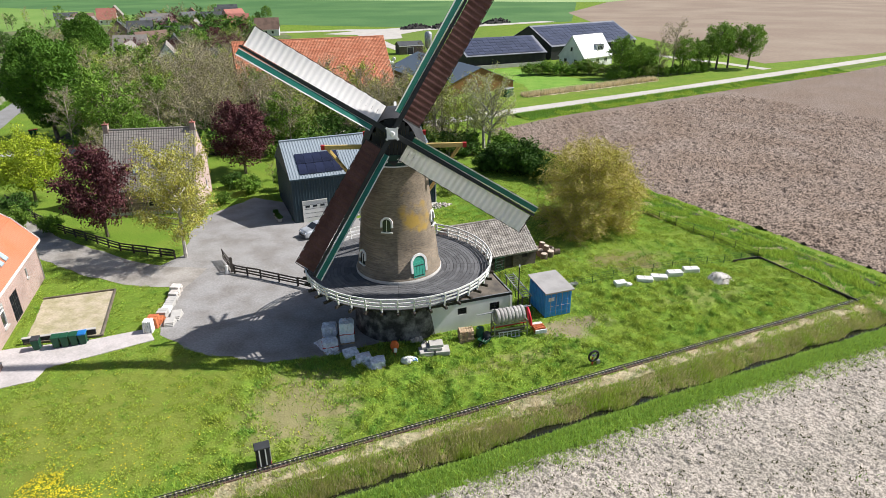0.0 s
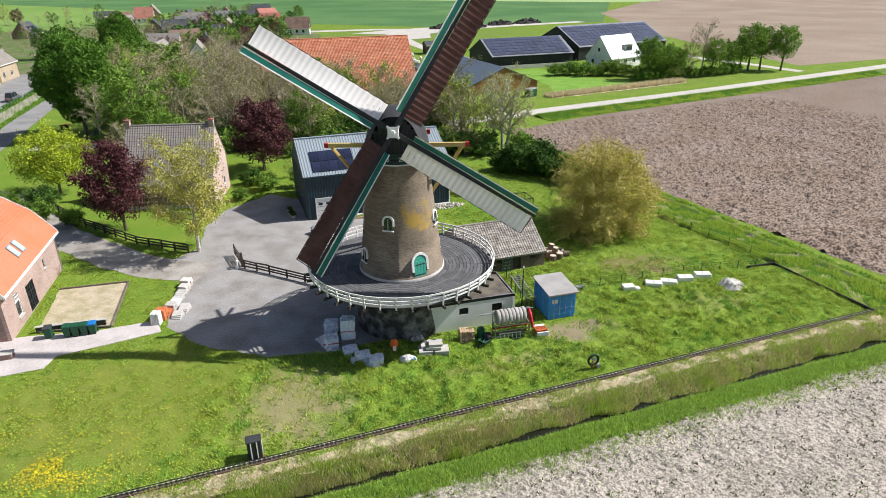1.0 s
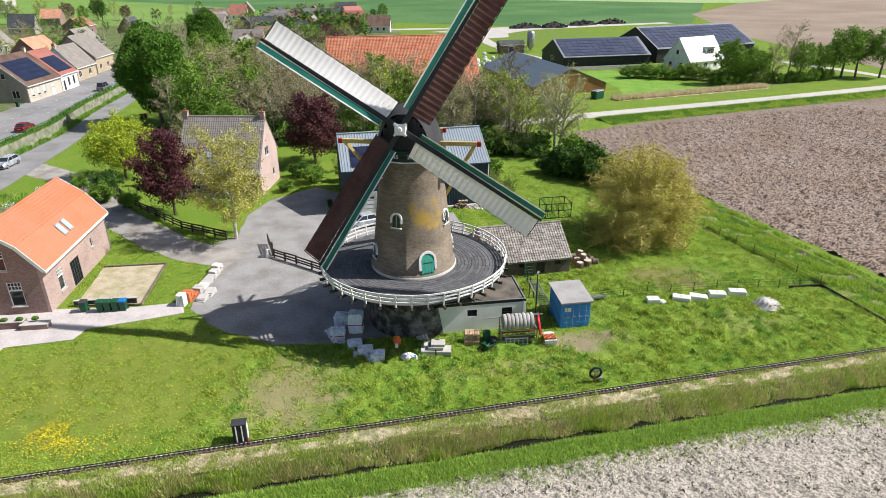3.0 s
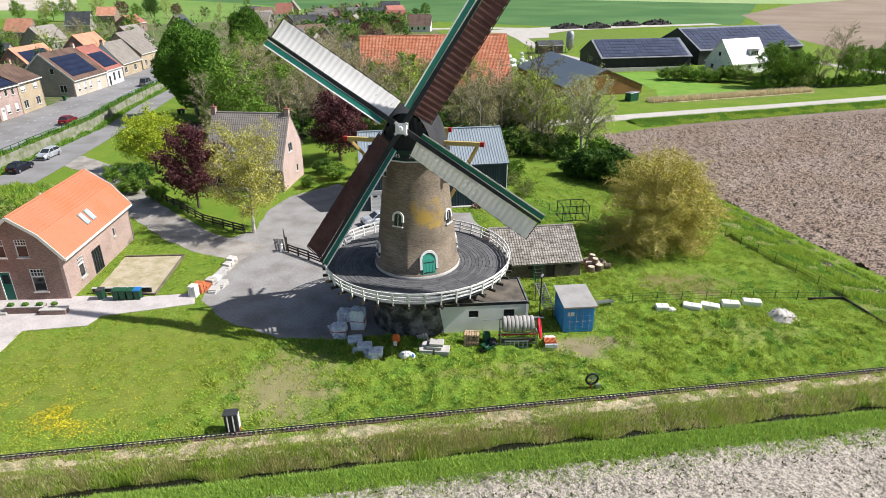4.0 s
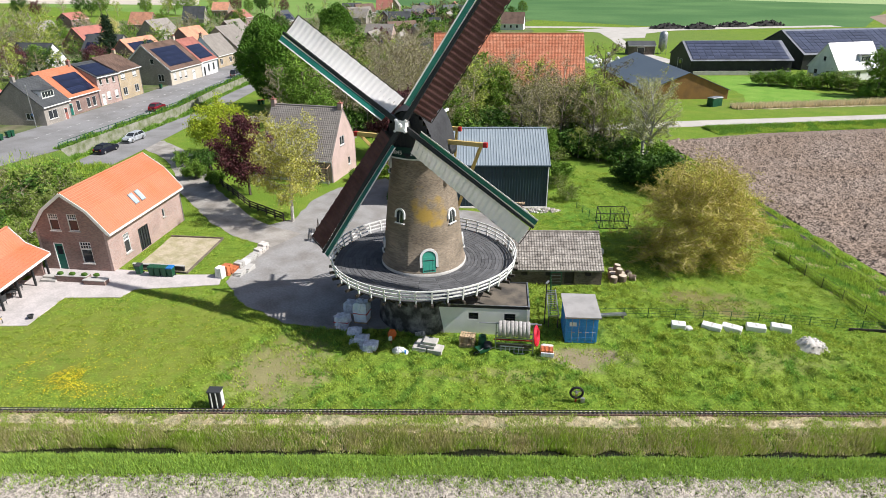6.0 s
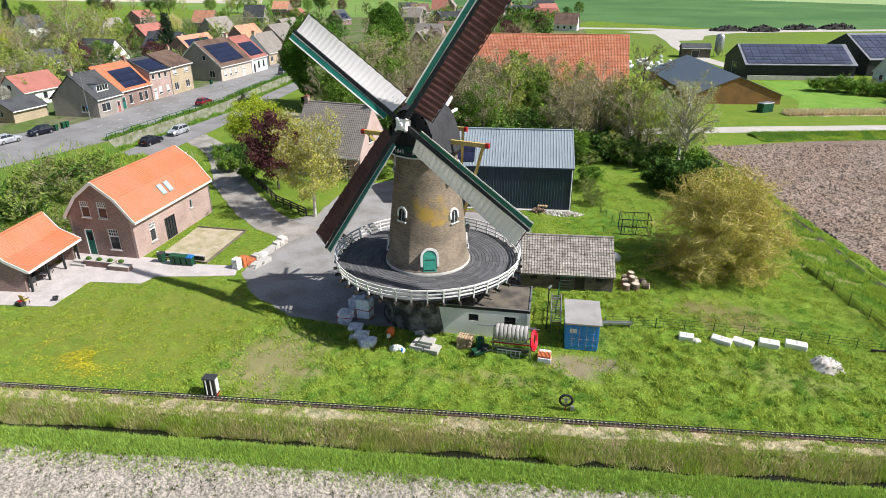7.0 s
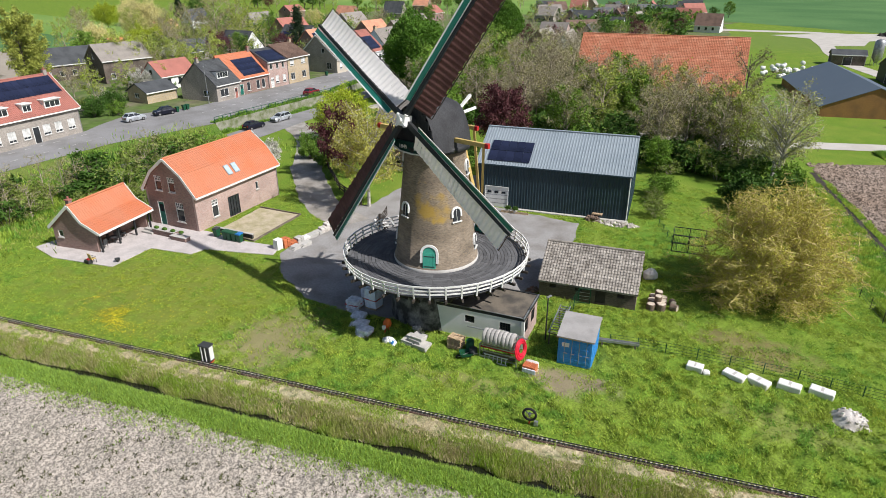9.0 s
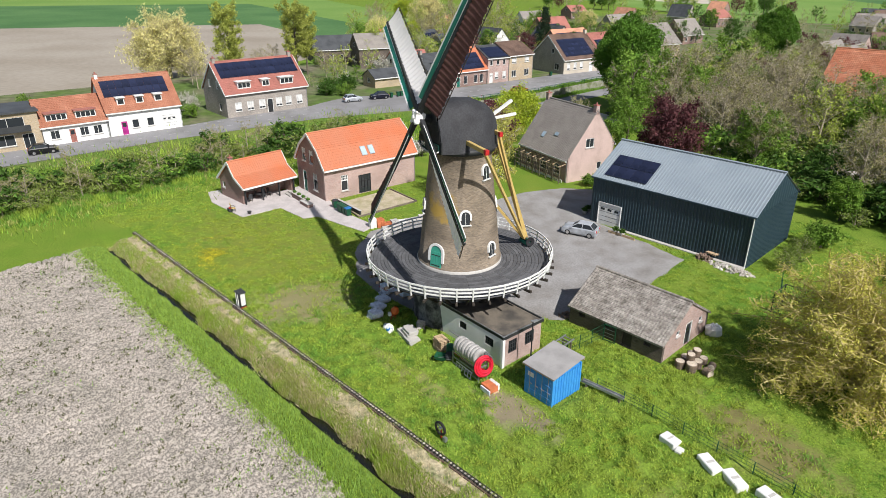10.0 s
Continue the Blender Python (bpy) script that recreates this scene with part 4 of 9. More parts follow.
def tiled(b, x0, x1, p, q, tw, tl, lift):
    """Courses of pantiles between the lines p (low) and q (high), each (y, z)."""
    n = max(1, int(round(math.hypot(q[0] - p[0], q[1] - p[1]) / tl)))
    cols = max(2, int(round((x1 - x0) / tw)))
    d = Vector((0, q[0] - p[0], q[1] - p[1])).normalized()
    up = Vector((0, -d.z, d.y))
    up = up if up.z > 0 else -up
    xs = [(x0 + (x1 - x0) * (i + f) / cols, hh) for i in range(cols) for f, hh in ((0.0, 0.0), (0.35, 0.045), (0.7, 0.02))] + [(x1, 0.0)]
    for k in range(n):
        a = Vector((0, p[0] + (q[0] - p[0]) * k / n, p[1] + (q[1] - p[1]) * k / n))
        c = Vector((0, p[0] + (q[0] - p[0]) * (k + 1) / n, p[1] + (q[1] - p[1]) * (k + 1) / n))
        lo = [a + up * (lift + 0.05 + h) + Vector((x, 0, 0)) for x, h in xs]
        hi = [c + up * (lift + 0.012 + h) + Vector((x, 0, 0)) for x, h in xs]
        un = [a + up * lift + Vector((x, 0, 0)) for x, h in xs]
        b.strip([un, lo, hi])
    return b


def house(name, loc, rz, L, W, prof, wallmat, roofmat, label, openings=(), ov=0.25, tile=(0.3, 0.36), chimneys=(), gutter=True, solar=None, panels=("solar", 0.02), solarback=None, dormers=(), skylights=(), bargeboard=False, group="", category="house", gablemat=None, flat=False):
    """A house on (0..L, 0..W), front towards -y; prof: the roof's outline across, front eave to back eave."""
    th = 0.28
    h = thing(name, loc, rz, label, category, group)
    drop = 0.12
    for side in "FBLR":
        m = side_matrix(side, L, W)
        ops = [o for o in openings if o[0] == side]
        if side in "FB":
            z = interp(prof, 0 if side == "F" else W) - drop
            outer = [(0, 0), (L, 0), (L, z), (0, z)]
        else:
            yy = sorted({th, W - th, *[p[0] for p in prof if th < p[0] < W - th]})
            top = [(y, interp(prof, y) - drop) for y in yy]
            if side == "L":
                top = [(W - y, z) for y, z in top][::-1]
            outer = [(th, 0), (W - th, 0)] + top[::-1]
        mm = wallmat if side in "FB" or gablemat is None else gablemat
        wl = part("wall", B().wall(outer, [(u, v, w, hh) for _, u, v, w, hh, _ in ops], th, m), M[mm], h)
        for _, u, v, w, hh, kind in ops:
            fill(h, m, u, v, w, hh, kind, th)
    b = B()
    k = len(prof)
    low = [(y, z - drop) for y, z in prof]
    ring = list(prof) + low[::-1]
    vs = [(x, y, z) for x in (-ov, L + ov) for y, z in ring]
    n = len(ring)
    fs = [(i, (i + 1) % n, n + (i + 1) % n, n + i) for i in range(n)]
    fs += [(e + i, e + i + 1, e + 2 * k - 2 - i, e + 2 * k - 1 - i) for e in (0, n) for i in range(k - 1)]
    b.add(vs, fs)
    roof = part("roof", b, M[roofmat], h)
    if tile and not flat:
        b = B()
        peak = max(range(k), key=lambda i: prof[i][1])
        for i in range(k - 1):
            p, q = (prof[i], prof[i + 1]) if i < peak else (prof[i + 1], prof[i])
            tiled(b, -ov, L + ov, p, q, tile[0], tile[1], 0.004)
        y, z = prof[peak]
        b.tube((-ov, y, z + 0.05), (L + ov, y, z + 0.05), 0.12, n=8)
        part("tiles", b, M[roofmat], roof)
    if gutter:
        for y, z in (prof[0], prof[-1]):
            s = -1 if y <= 0 else 1
            part("gutter", B().box((L / 2, y + s * 0.04, z - 0.1), (L + 2 * ov, 0.16, 0.2)), M["white"], roof)
        part("downpipe", B().tube((L - 0.1, -0.07, 0.05), (L - 0.1, -0.07, prof[0][1] - 0.15), 0.045, n=6), M["iron"], h)
    if bargeboard:
        for x in (-ov - 0.03, L + ov + 0.03):
            b = B()
            for (y0, z0), (y1, z1) in zip(prof, prof[1:]):
                b.beam((x, y0, z0 - 0.04), (x, y1, z1 - 0.04), 0.07, 0.3, up=(0, 0, 1))
            part("bargeboard", b, M["white"], roof)
    for x, y, w, hh in chimneys:
        z = interp(prof, y)
        c = part("chimney", B().box((x, y, z + hh / 2 - 0.3), (w, w, hh + 0.6)), M[wallmat], roof)
        part("chimney_cap", B().box((x, y, z + hh + 0.05), (w + 0.12, w + 0.12, 0.1)).tube((x, y, z + hh + 0.1), (x, y, z + hh + 0.4), 0.12, 0.1, 8), M["redtile"], c)
    for side, spec in (("F", solar), ("B", solarback)):
        if spec:
            x0, cols, rows, s0, pw, ph = spec
            p, q = (prof[0], prof[1]) if side == "F" else (prof[-1], prof[-2])
            ln_ = math.hypot(q[0] - p[0], q[1] - p[1])
            d = Vector((0, q[0] - p[0], q[1] - p[1])) / ln_
            up = Vector((0, -d.z, d.y))
            up = up if up.z > 0 else -up
            bx = Matrix((Vector((1, 0, 0)), d, up)).transposed().to_4x4()
            pm = B().cbox((0, 0, 0), (pw - panels[1], ph - panels[1], 0.05), 0.01).mesh("solar_panel", M[panels[0]])
            for i in range(cols):
                for j in range(rows):
                    o = part("solar_panel", pm, None, roof)
                    o.matrix_basis = Matrix.Translation(Vector((x0 + (i + 0.5) * pw, p[0], p[1])) + d * (s0 + (j + 0.5) * ph) + up * 0.13) @ bx
    for x, s, w, hh in skylights:
        p, q = prof[0], prof[1]
        ln_ = math.hypot(q[0] - p[0], q[1] - p[1])
        d = Vector((0, q[0] - p[0], q[1] - p[1])) / ln_
        up = Vector((0, -d.z, d.y))
        mm = Matrix.Translation(Vector((x, p[0], p[1])) + d * s + up * 0.1) @ Matrix((Vector((1, 0, 0)), d, up)).transposed().to_4x4()
        sk = part("skylight", B().box((0, 0, 0), (w, hh, 0.12), mm), M["iron"], roof, "roof window")
        part("pane", B().box((0, 0, 0.07), (w - 0.14, hh - 0.16, 0.02), mm), M["skyglass"], sk)
    for x, y, w, hh, roofcol in dormers:
        z = interp(prof, y)
        d0 = y
        ztop = z + hh
        yb = y
        while yb < W / 2 and interp(prof, yb) < ztop:
            yb += 0.1
        dm = part("dormer", B().box((x, (y + yb) / 2, z + hh / 2 - 0.2), (w, yb - y, hh + 0.4)), M["white"], roof, "white dormer")
        part("dormer_roof", B().box((x, (y + yb) / 2 - 0.1, ztop + 0.06), (w + 0.3, yb - y + 0.35, 0.12)), M[roofcol], dm)
        nn = max(1, int(w / 0.75))
        for i in range(nn):
            part("pane", B().box((x + (i + 0.5 - nn / 2) * (w - 0.2) / nn, y - 0.01, z + hh * 0.5), ((w - 0.2) / nn - 0.12, 0.04, hh * 0.62)), M["glass"], dm)
    return h


def gable(W, e0, ridge, e1=None, yr=None, ov=0.35):
    yr = W / 2 if yr is None else yr
    e1 = e0 if e1 is None else e1
    k0, k1 = (ridge - e0) / yr, (ridge - e1) / (W - yr)
    return [(-ov, e0 - ov * k0), (yr, ridge), (W + ov, e1 - ov * k1)]


M["pinkpaint"] = mat("magenta paint", (0.45, 0.03, 0.25), 0.5, 0.05, 1, 10, 0)
M["skyglass"] = mat("pale roof-window glass", (0.45, 0.58, 0.68), 0.1, 0.05, 1, 5, 0, spec=0.6)

# the converted house with the bright orange roof
W = 7.4
prof = [(-0.4, 4.15), (1.45, 6.5), (W / 2, 8.15), (W - 1.45, 6.5), (W + 0.4, 4.15)]
# The gables' shade is put into their darker, purpler brick.
house("house", (-35.75, 41.7, 0), 116.2, 14.2, W, prof, "pinkbrick", "orangetile", "pink brick house with bright orange tile roof and white trim", [
    ("F", 2.4, 0.9, 1.0, 2.1, "sash"), ("F", 5.0, 0.05, 1.9, 2.5, "double"), ("F", 10.0, 2.0, 0.5, 1.0, "win"),
    ("L", W - 5.9, 0.05, 1.05, 2.9, "door"), ("L", W - 3.1, 0.85, 1.2, 2.3, "sash"), ("L", W - 5.7, 4.3, 1.05, 1.75, "sash"), ("L", W - 3.7, 4.3, 1.05, 1.75, "sash"),
], ov=0.18, bargeboard=True, gablemat="redbrick", skylights=[(6.3, 2.0 - 0.3, 0.8, 1.3), (7.5, 2.0 - 0.3, 0.8, 1.3)])

# garden outbuilding with a veranda
ob_ = house("outbuilding", (-36.6, 31.6, 0.05), 123.3, 7.4, 5.9, [(-0.5, 2.25), (1.6, 3.3), (2.9, 5.0), (6.2, 2.3)], "redbrick", "orangetile", "small brick garden house with orange tile roof and open veranda", [
    ("L", 0.6, 1.2, 0.7, 0.8, "win")], ov=0.25, bargeboard=True, chimneys=[(0.5, 3.3, 0.45, 0.7)])
for o in [c for c in ob_.children if c.name.startswith("wall")][:1]:
    bpy.data.objects.remove(o)
wall_front = part("wall", B().wall([(0.2, 0), (7.2, 0), (7.2, 3.2), (0.2, 3.2)], [(1.0, 1.0, 1.4, 1.1), (4.2, 1.0, 1.4, 1.1)], 0.25, pose(0, 2.0, 0)), M["redbrick"], ob_)
for u in (1.0, 4.2):
    fill(ob_, pose(0, 2.0, 0), u, 1.0, 1.4, 1.1, "win", 0.25)
for x in (0.15, 2.6, 5.0, 7.25):
    part("post", B().box((x, -0.15, 1.05), (0.16, 0.16, 2.1)), M["black"], ob_)
part("veranda_beam", B().box((3.7, -0.15, 2.12), (7.5, 0.18, 0.22)), M["black"], ob_)


# big steel barn
def ribbed(b, o, u, v, lu, lv, pitch, depth, nrm):
    o, u, v, nrm = Vector(o), Vector(u), Vector(v), Vector(nrm)
    n = int(round(lu / pitch))
    prof_ = []
    for i in range(n):
        a = lu * i / n
        prof_ += [(a, 0), (a + pitch * 0.55, 0), (a + pitch * 0.65, depth), (a + pitch * 0.9, depth)]
    prof_.append((lu, 0))
    b.strip([[o + u * a + nrm * d for a, d in prof_], [o + u * a + nrm * d + v * lv for a, d in prof_]])
    return b


L, W, EV, RG = 18.4, 11.0, 5.55, 8.75
barn = thing("barn", (-22.55, 72.15, 0), 31.6, "dark blue steel barn with pale blue-grey roof", "barn")
core = B().prism([(0.05, 0.05), (L - 0.05, 0.05), (L - 0.05, W - 0.05), (0.05, W - 0.05)], 0, EV - 0.05)
part("frame", core, M["barnwall"], barn)
part("wall", ribbed(B(), (0, 0, 0), (1, 0, 0), (0, 0, 1), L, EV, 0.34, -0.05, (0, 1, 0)), M["barnwall"], barn)
part("wall", ribbed(B(), (0, W, 0), (1, 0, 0), (0, 0, 1), L, EV, 0.34, 0.05, (0, 1, 0)), M["barnwall"], barn)
for x, s in ((0, -1), (L, 1)):
    b = ribbed(B(), (x, 0, 0), (0, 1, 0), (0, 0, 1), W, EV, 0.34, 0.05 * s, (1, 0, 0))
    n = 32
    rows = [[], []]
    for i in range(n + 1):
        y = W * i / n
        d = 0.05 * s * (i % 2)
        rows[0].append((x + d, y, EV))
        rows[1].append((x + d, y, EV + (RG - EV) * (1 - abs(y / W * 2 - 1))))
    b.strip(rows)
    part("gable_wall", b, M["barnwall"], barn)
sl = math.hypot(W / 2 + 0.25, RG - EV)
for s in (0, 1):
    y0, d = (-0.25, Vector((0, W / 2 + 0.25, RG - EV + 0.14)).normalized()) if s == 0 else (W + 0.25, Vector((0, -W / 2 - 0.25, RG - EV + 0.14)).normalized())
    up = Vector((0, -d.z, d.y)) if s == 0 else Vector((0, d.z, -d.y))
    roof = part("roof", ribbed(B(), (-0.15, y0, EV - 0.08), (1, 0, 0), d, L + 0.3, sl + 0.12, 0.34, 0.045, up), M["barnroof"], barn)
    part("gutter", B().box((L / 2, y0, EV - 0.12), (L + 0.3, 0.14, 0.16)), M["barnwall"], roof)
    if s == 0:
        pm = B().cbox((0, 0, 0), (1.02, 1.68, 0.05), 0.01).mesh("solar_panel", M["solar"])
        bx = Matrix((Vector((1, 0, 0)), d, up)).transposed().to_4x4()
        for i in range(5):
            for j in range(2):
                o = part("solar_panel", pm, None, roof)
                o.matrix_basis = Matrix.Translation(Vector((1.7 + i * 1.04, y0, EV - 0.08)) + d * (1.5 + j * 1.74) + up * 0.12) @ bx
part("ridge_cap", B().beam((-0.15, W / 2, RG + 0.1), (L + 0.15, W / 2, RG + 0.1), 0.4, 0.08), M["barnroof"], barn)
fill(barn, pose(0.75, -0.16, 0), 0.3, 0.0, 3.0, 2.7, "garage", 0.2)
part("downpipe", B().tube((L - 0.1, -0.1, 0), (L - 0.1, -0.1, EV - 0.1), 0.06, n=8), M["white"], barn, "white downpipe")
part("kerb", B().box((L / 2 + 2, -0.35, 0.06), (L - 4, 0.5, 0.14)), M["concrete"], barn)

# pinkish house with climbing plants
prof = gable(8.2, 3.6, 9.7, 5.0, 4.6, 0.3)
house("house", (-47.0, 71.6, 0), 17.0, 11.1, 8.2, prof, "pinkbrick", "greytile", "pinkish brick house with grey-brown tile roof", [
    ("R", 3.0, 4.6, 1.5, 1.3, "win"), ("R", 5.4, 1.2, 0.8, 1.1, "win"), ("F", 1.5, 0.8, 1.2, 1.5, "sash"), ("F", 5.0, 0.8, 1.2, 1.5, "sash"), ("F", 8.2, 0.8, 1.2, 1.5, "sash")],
    ov=0.05, chimneys=[(0.3, 4.6, 0.6, 0.7), (10.8, 4.6, 0.6, 0.6)], skylights=[(4.0, 2.6, 0.7, 0.9), (6.5, 3.2, 0.8, 0.6)], gablemat="pinkrender")
tr = thing("trellis", (-47.0, 71.6, 0), 17.0, "wooden trellis with bare climbing vines before the house", "trellis")
for i in range(8):
    part("post", B().box((0.3 + i * 1.5, -1.1, 1.2), (0.1, 0.1, 2.4)), M["wood"], tr)
    part("crossbeam", B().beam((0.3 + i * 1.5, -1.25, 2.42), (0.3 + i * 1.5, -0.05, 2.7), 0.07), M["palewood"], tr)
for z in (0.7, 1.3, 1.9, 2.4):
    part("rail", B().beam((0.2, -1.1, z), (10.9, -1.1, z), 0.05), M["palewood"], tr)
rng = random.Random(14)
b = B()
for _ in range(130):
    p = Vector((rng.uniform(0.2, 10.9), -1.15, rng.uniform(0.3, 2.3)))
    b.tube(p, p + Vector((rng.uniform(-0.7, 0.7), rng.uniform(-0.25, 0.15), rng.uniform(0, 0.7))), 0.03, 0.012, 3, False)
part("vine", b, M["paletwig"], tr)

# old low tiled shed
house("shed", (-0.95, 60.5, 0), 30.8, 8.5, 7.2, gable(7.2, 1.75, 3.95, ov=0.25), "oldbrick", "shedtile", "old low brick shed with lichened grey tile roof", [
    ("F", 0.9, 0.95, 0.6, 0.4, "hole"), ("F", 3.2, 0.95, 0.6, 0.4, "hole"), ("F", 5.0, 0.1, 0.9, 1.4, "hole"), ("F", 6.9, 0.95, 0.6, 0.4, "hole"),
    ("R", 3.4, 0.05, 1.0, 2.0, "darkdoor"), ("R", 1.9, 1.5, 0.5, 0.45, "win"), ("R", 5.6, 1.3, 0.55, 0.5, "win")], ov=0.12, tile=(0.26, 0.3), gutter=False, category="shed", gablemat="pinkbrick")

# flat-roofed annex against the mill
an = thing("annex", (-2.6, 49.2, 0), 28.0, "small whitewashed annex with a flat felt roof", "annex")
LA, WA, HA = 7.9, 4.2, 2.55
part("wall", B().wall([(0, 0), (LA, 0), (LA, HA), (0, HA)], [(3.1, 1.4, 0.8, 0.6), (6.0, 1.3, 0.9, 0.7)], 0.25, Matrix.Identity(4)), M["whitewall"], an, "flaking whitewashed wall")
part("wall", B().wall([(0.25, 0), (WA, 0), (WA, HA), (0.25, HA)], [(0.6, 1.0, 0.9, 1.1), (2.4, 1.0, 1.0, 1.1)], 0.25, pose(LA, 0, 0, 0, 0, 90)), M["pinkbrick"], an)
part("wall", B().wall([(0, 0), (LA - 0.25, 0), (LA - 0.25, HA), (0, HA)], [], 0.25, pose(LA - 0.25, WA, 0, 0, 0, 180)), M["oldbrick"], an)
for u, v, w, h in ((3.1, 1.4, 0.8, 0.6), (6.0, 1.3, 0.9, 0.7)):
    fill(an, Matrix.Identity(4), u, v, w, h, "double", 0.25)
for u, v, w, h in ((0.6, 1.0, 0.9, 1.1), (2.4, 1.0, 1.0, 1.1)):
    fill(an, pose(LA, 0, 0, 0, 0, 90), u, v, w, h, "double", 0.25)
part("roof", B().box((LA / 2 - 0.02, WA / 2, HA + 0.06), (LA - 0.1, WA - 0.1, 0.12)), M["flatroof"], an, "dark stained felt roof")
b = B()
for c, s in (((LA / 2, 0.02, HA + 0.04), (LA + 0.1, 0.1, 0.26)), ((LA + 0.05, WA / 2, HA + 0.04), (0.14, WA + 0.24, 0.26)), ((LA / 2, WA + 0.05, HA + 0.04), (LA + 0.2, 0.14, 0.26))):
    b.box(c, s)
part("fascia", b, M["black"], an)
part("edge_strip", B().box((LA / 2, 0.0, HA + 0.185), (LA + 0.12, 0.1, 0.03)).box((LA + 0.06, WA / 2, HA + 0.185), (0.12, WA + 0.2, 0.03)), M["iron"], an)
part("corner_board", B().box((LA + 0.02, -0.02, HA / 2), (0.22, 0.22, HA - 0.1)), M["white"], an)

# blue container
ct = thing("container", (7.4, 53.6, 0), 28.5, "blue steel storage container with grey sheet roof", "container")
LC, WC, HC = 2.5, 3.05, 2.35
part("frame", B().prism([(0.06, 0.1), (LC - 0.06, 0.1), (LC - 0.06, WC - 0.06), (0.06, WC - 0.06)], 0.1, HC), M["containerblue"], ct)
for x in (0, LC):
    part("side_wall", ribbed(B(), (x, 0.1, 0.12), (0, 1, 0), (0, 0, 1), WC - 0.2, HC - 0.2, 0.3, 0.05 if x else -0.05, (1, 0, 0)), M["containerblue"], ct)
for x in (0.07, LC - 0.07):
    for y in (0.07, WC - 0.07):
        part("corner_post", B().box((x, y, HC / 2 + 0.05), (0.15, 0.15, HC + 0.02)), M["containerblue"], ct)
for y in (0.07, WC - 0.07):
    part("bottom_rail", B().box((LC / 2, y, 0.12), (LC - 0.28, 0.13, 0.15)), M["containerblue"], ct)
    part("top_rail", B().box((LC / 2, y, HC - 0.02), (LC - 0.28, 0.13, 0.13)), M["containerblue"], ct)

for i in range(2):
    x0 = 0.16 + i * (LC - 0.3) / 2
    w = (LC - 0.34) / 2
    d = part("door", B().box((x0 + w / 2, 0.04, HC / 2 + 0.05), (w, 0.05, HC - 0.35)), M["containerblue"], ct)
    b = B()
    for k in range(4):
        b.box((x0 + w / 2, 0.005, 0.45 + k * 0.5), (w - 0.1, 0.04, 0.2))
    part("door_rib", b, M["containerblue"], d)
    b = B()
    for x in (x0 + w * 0.3, x0 + w * 0.8):
        b.tube((x, -0.04, 0.2), (x, -0.04, HC - 0.1), 0.022, n=6)
        b.box((x + 0.1, -0.05, 1.05), (0.28, 0.03, 0.05))
    part("lock_rod", b, M["iron"], d)
part("notice", B().box((0.55, -0.022, 1.75), (0.55, 0.012, 0.35)), M["white"], ct, "blank white notice plate")
b = B().add([(-0.12, -0.2, HC + 0.08), (LC + 0.2, -0.2, HC + 0.08), (LC + 0.12, WC + 0.12, HC + 0.42), (-0.2, WC + 0.12, HC + 0.42), (-0.12, -0.2, HC + 0.14), (LC + 0.2, -0.2, HC + 0.14), (LC + 0.12, WC + 0.12, HC + 0.48), (-0.2, WC + 0.12, HC + 0.48)],
    [(0, 3, 2, 1), (4, 5, 6, 7), (0, 1, 5, 4), (1, 2, 6, 5), (2, 3, 7, 6), (3, 0, 4, 7)])
part("roof", b, M["roofgrey"], ct, "warped grey sheet roof")
part("roof_batten", B().box((LC / 2, -0.15, HC + 0.05), (LC + 0.3, 0.08, 0.08)).box((LC / 2, WC, HC + 0.34), (LC + 0.3, 0.08, 0.08)), M["palewood"], ct)

# ---- village ----
VH = 115.6
S1 = 1.8


def wins(side, xs, v, w, h, kind="win"):
    return [(side, x, v, w, h, kind) for x in xs]


house("house", (-99.7, 68.4, S1), 116, 6.9, 10, gable(10, 3.6, 7.8, ov=0.3), "greybrick", "slate", "brown brick house with dark roof and box dormer", wins("F", (1.0,), 0.9, 2.4, 1.6) + [("F", 5.2, 0.05, 1.0, 2.2, "reddoor")] + wins("L", (6.2,), 1.0, 1.6, 1.2) , chimneys=[(0.6, 5, 0.6, 0.8)], dormers=[(3.3, 1.0, 3.2, 1.5, "slate")], group="street houses")
house("house", (-103.9, 74.2, S1), 115, 10.6, 10, gable(10, 3.7, 8.2, ov=0.3), "redbrick", "orangetile", "brick terraced house with orange roof and solar panels", wins("F", (3.4, 6.5, 8.3), 0.6, 1.1, 1.9) + [("F", 1.2, 0.05, 1.1, 2.3, "door")], chimneys=[(10.2, 5, 0.6, 0.9)], solar=(3.0, 6, 3, 0.6, 1.15, 1.6), group="street houses")
house("house", (-108.5, 84.0, S1), 111, 6.5, 10, gable(10, 6.0, 8.3, ov=0.3), "pinkbrick", "slate", "two-storey pale brick terraced house with solar panels", wins("F", (0.7, 2.7, 4.6), 4.2, 0.8, 1.2) + wins("F", (2.2, 4.6), 0.9, 1.1, 1.7, "blind") + [("F", 0.6, 0.05, 1.0, 2.3, "garage")], solar=(0.3, 5, 3, 0.3, 1.15, 1.5), group="street houses")
house("house", (-110.9, 90.2, S1), 117, 8.4, 10, gable(10, 6.2, 8.8, ov=0.35), "yellowbrick", "browntile", "two-storey yellow brick house with brown roof", wins("F", (0.9, 5.4), 4.2, 1.6, 1.3, "blind") + wins("F", (0.9, 5.4), 0.9, 1.6, 1.6), chimneys=[(8.0, 5, 0.6, 0.8)], group="street houses")
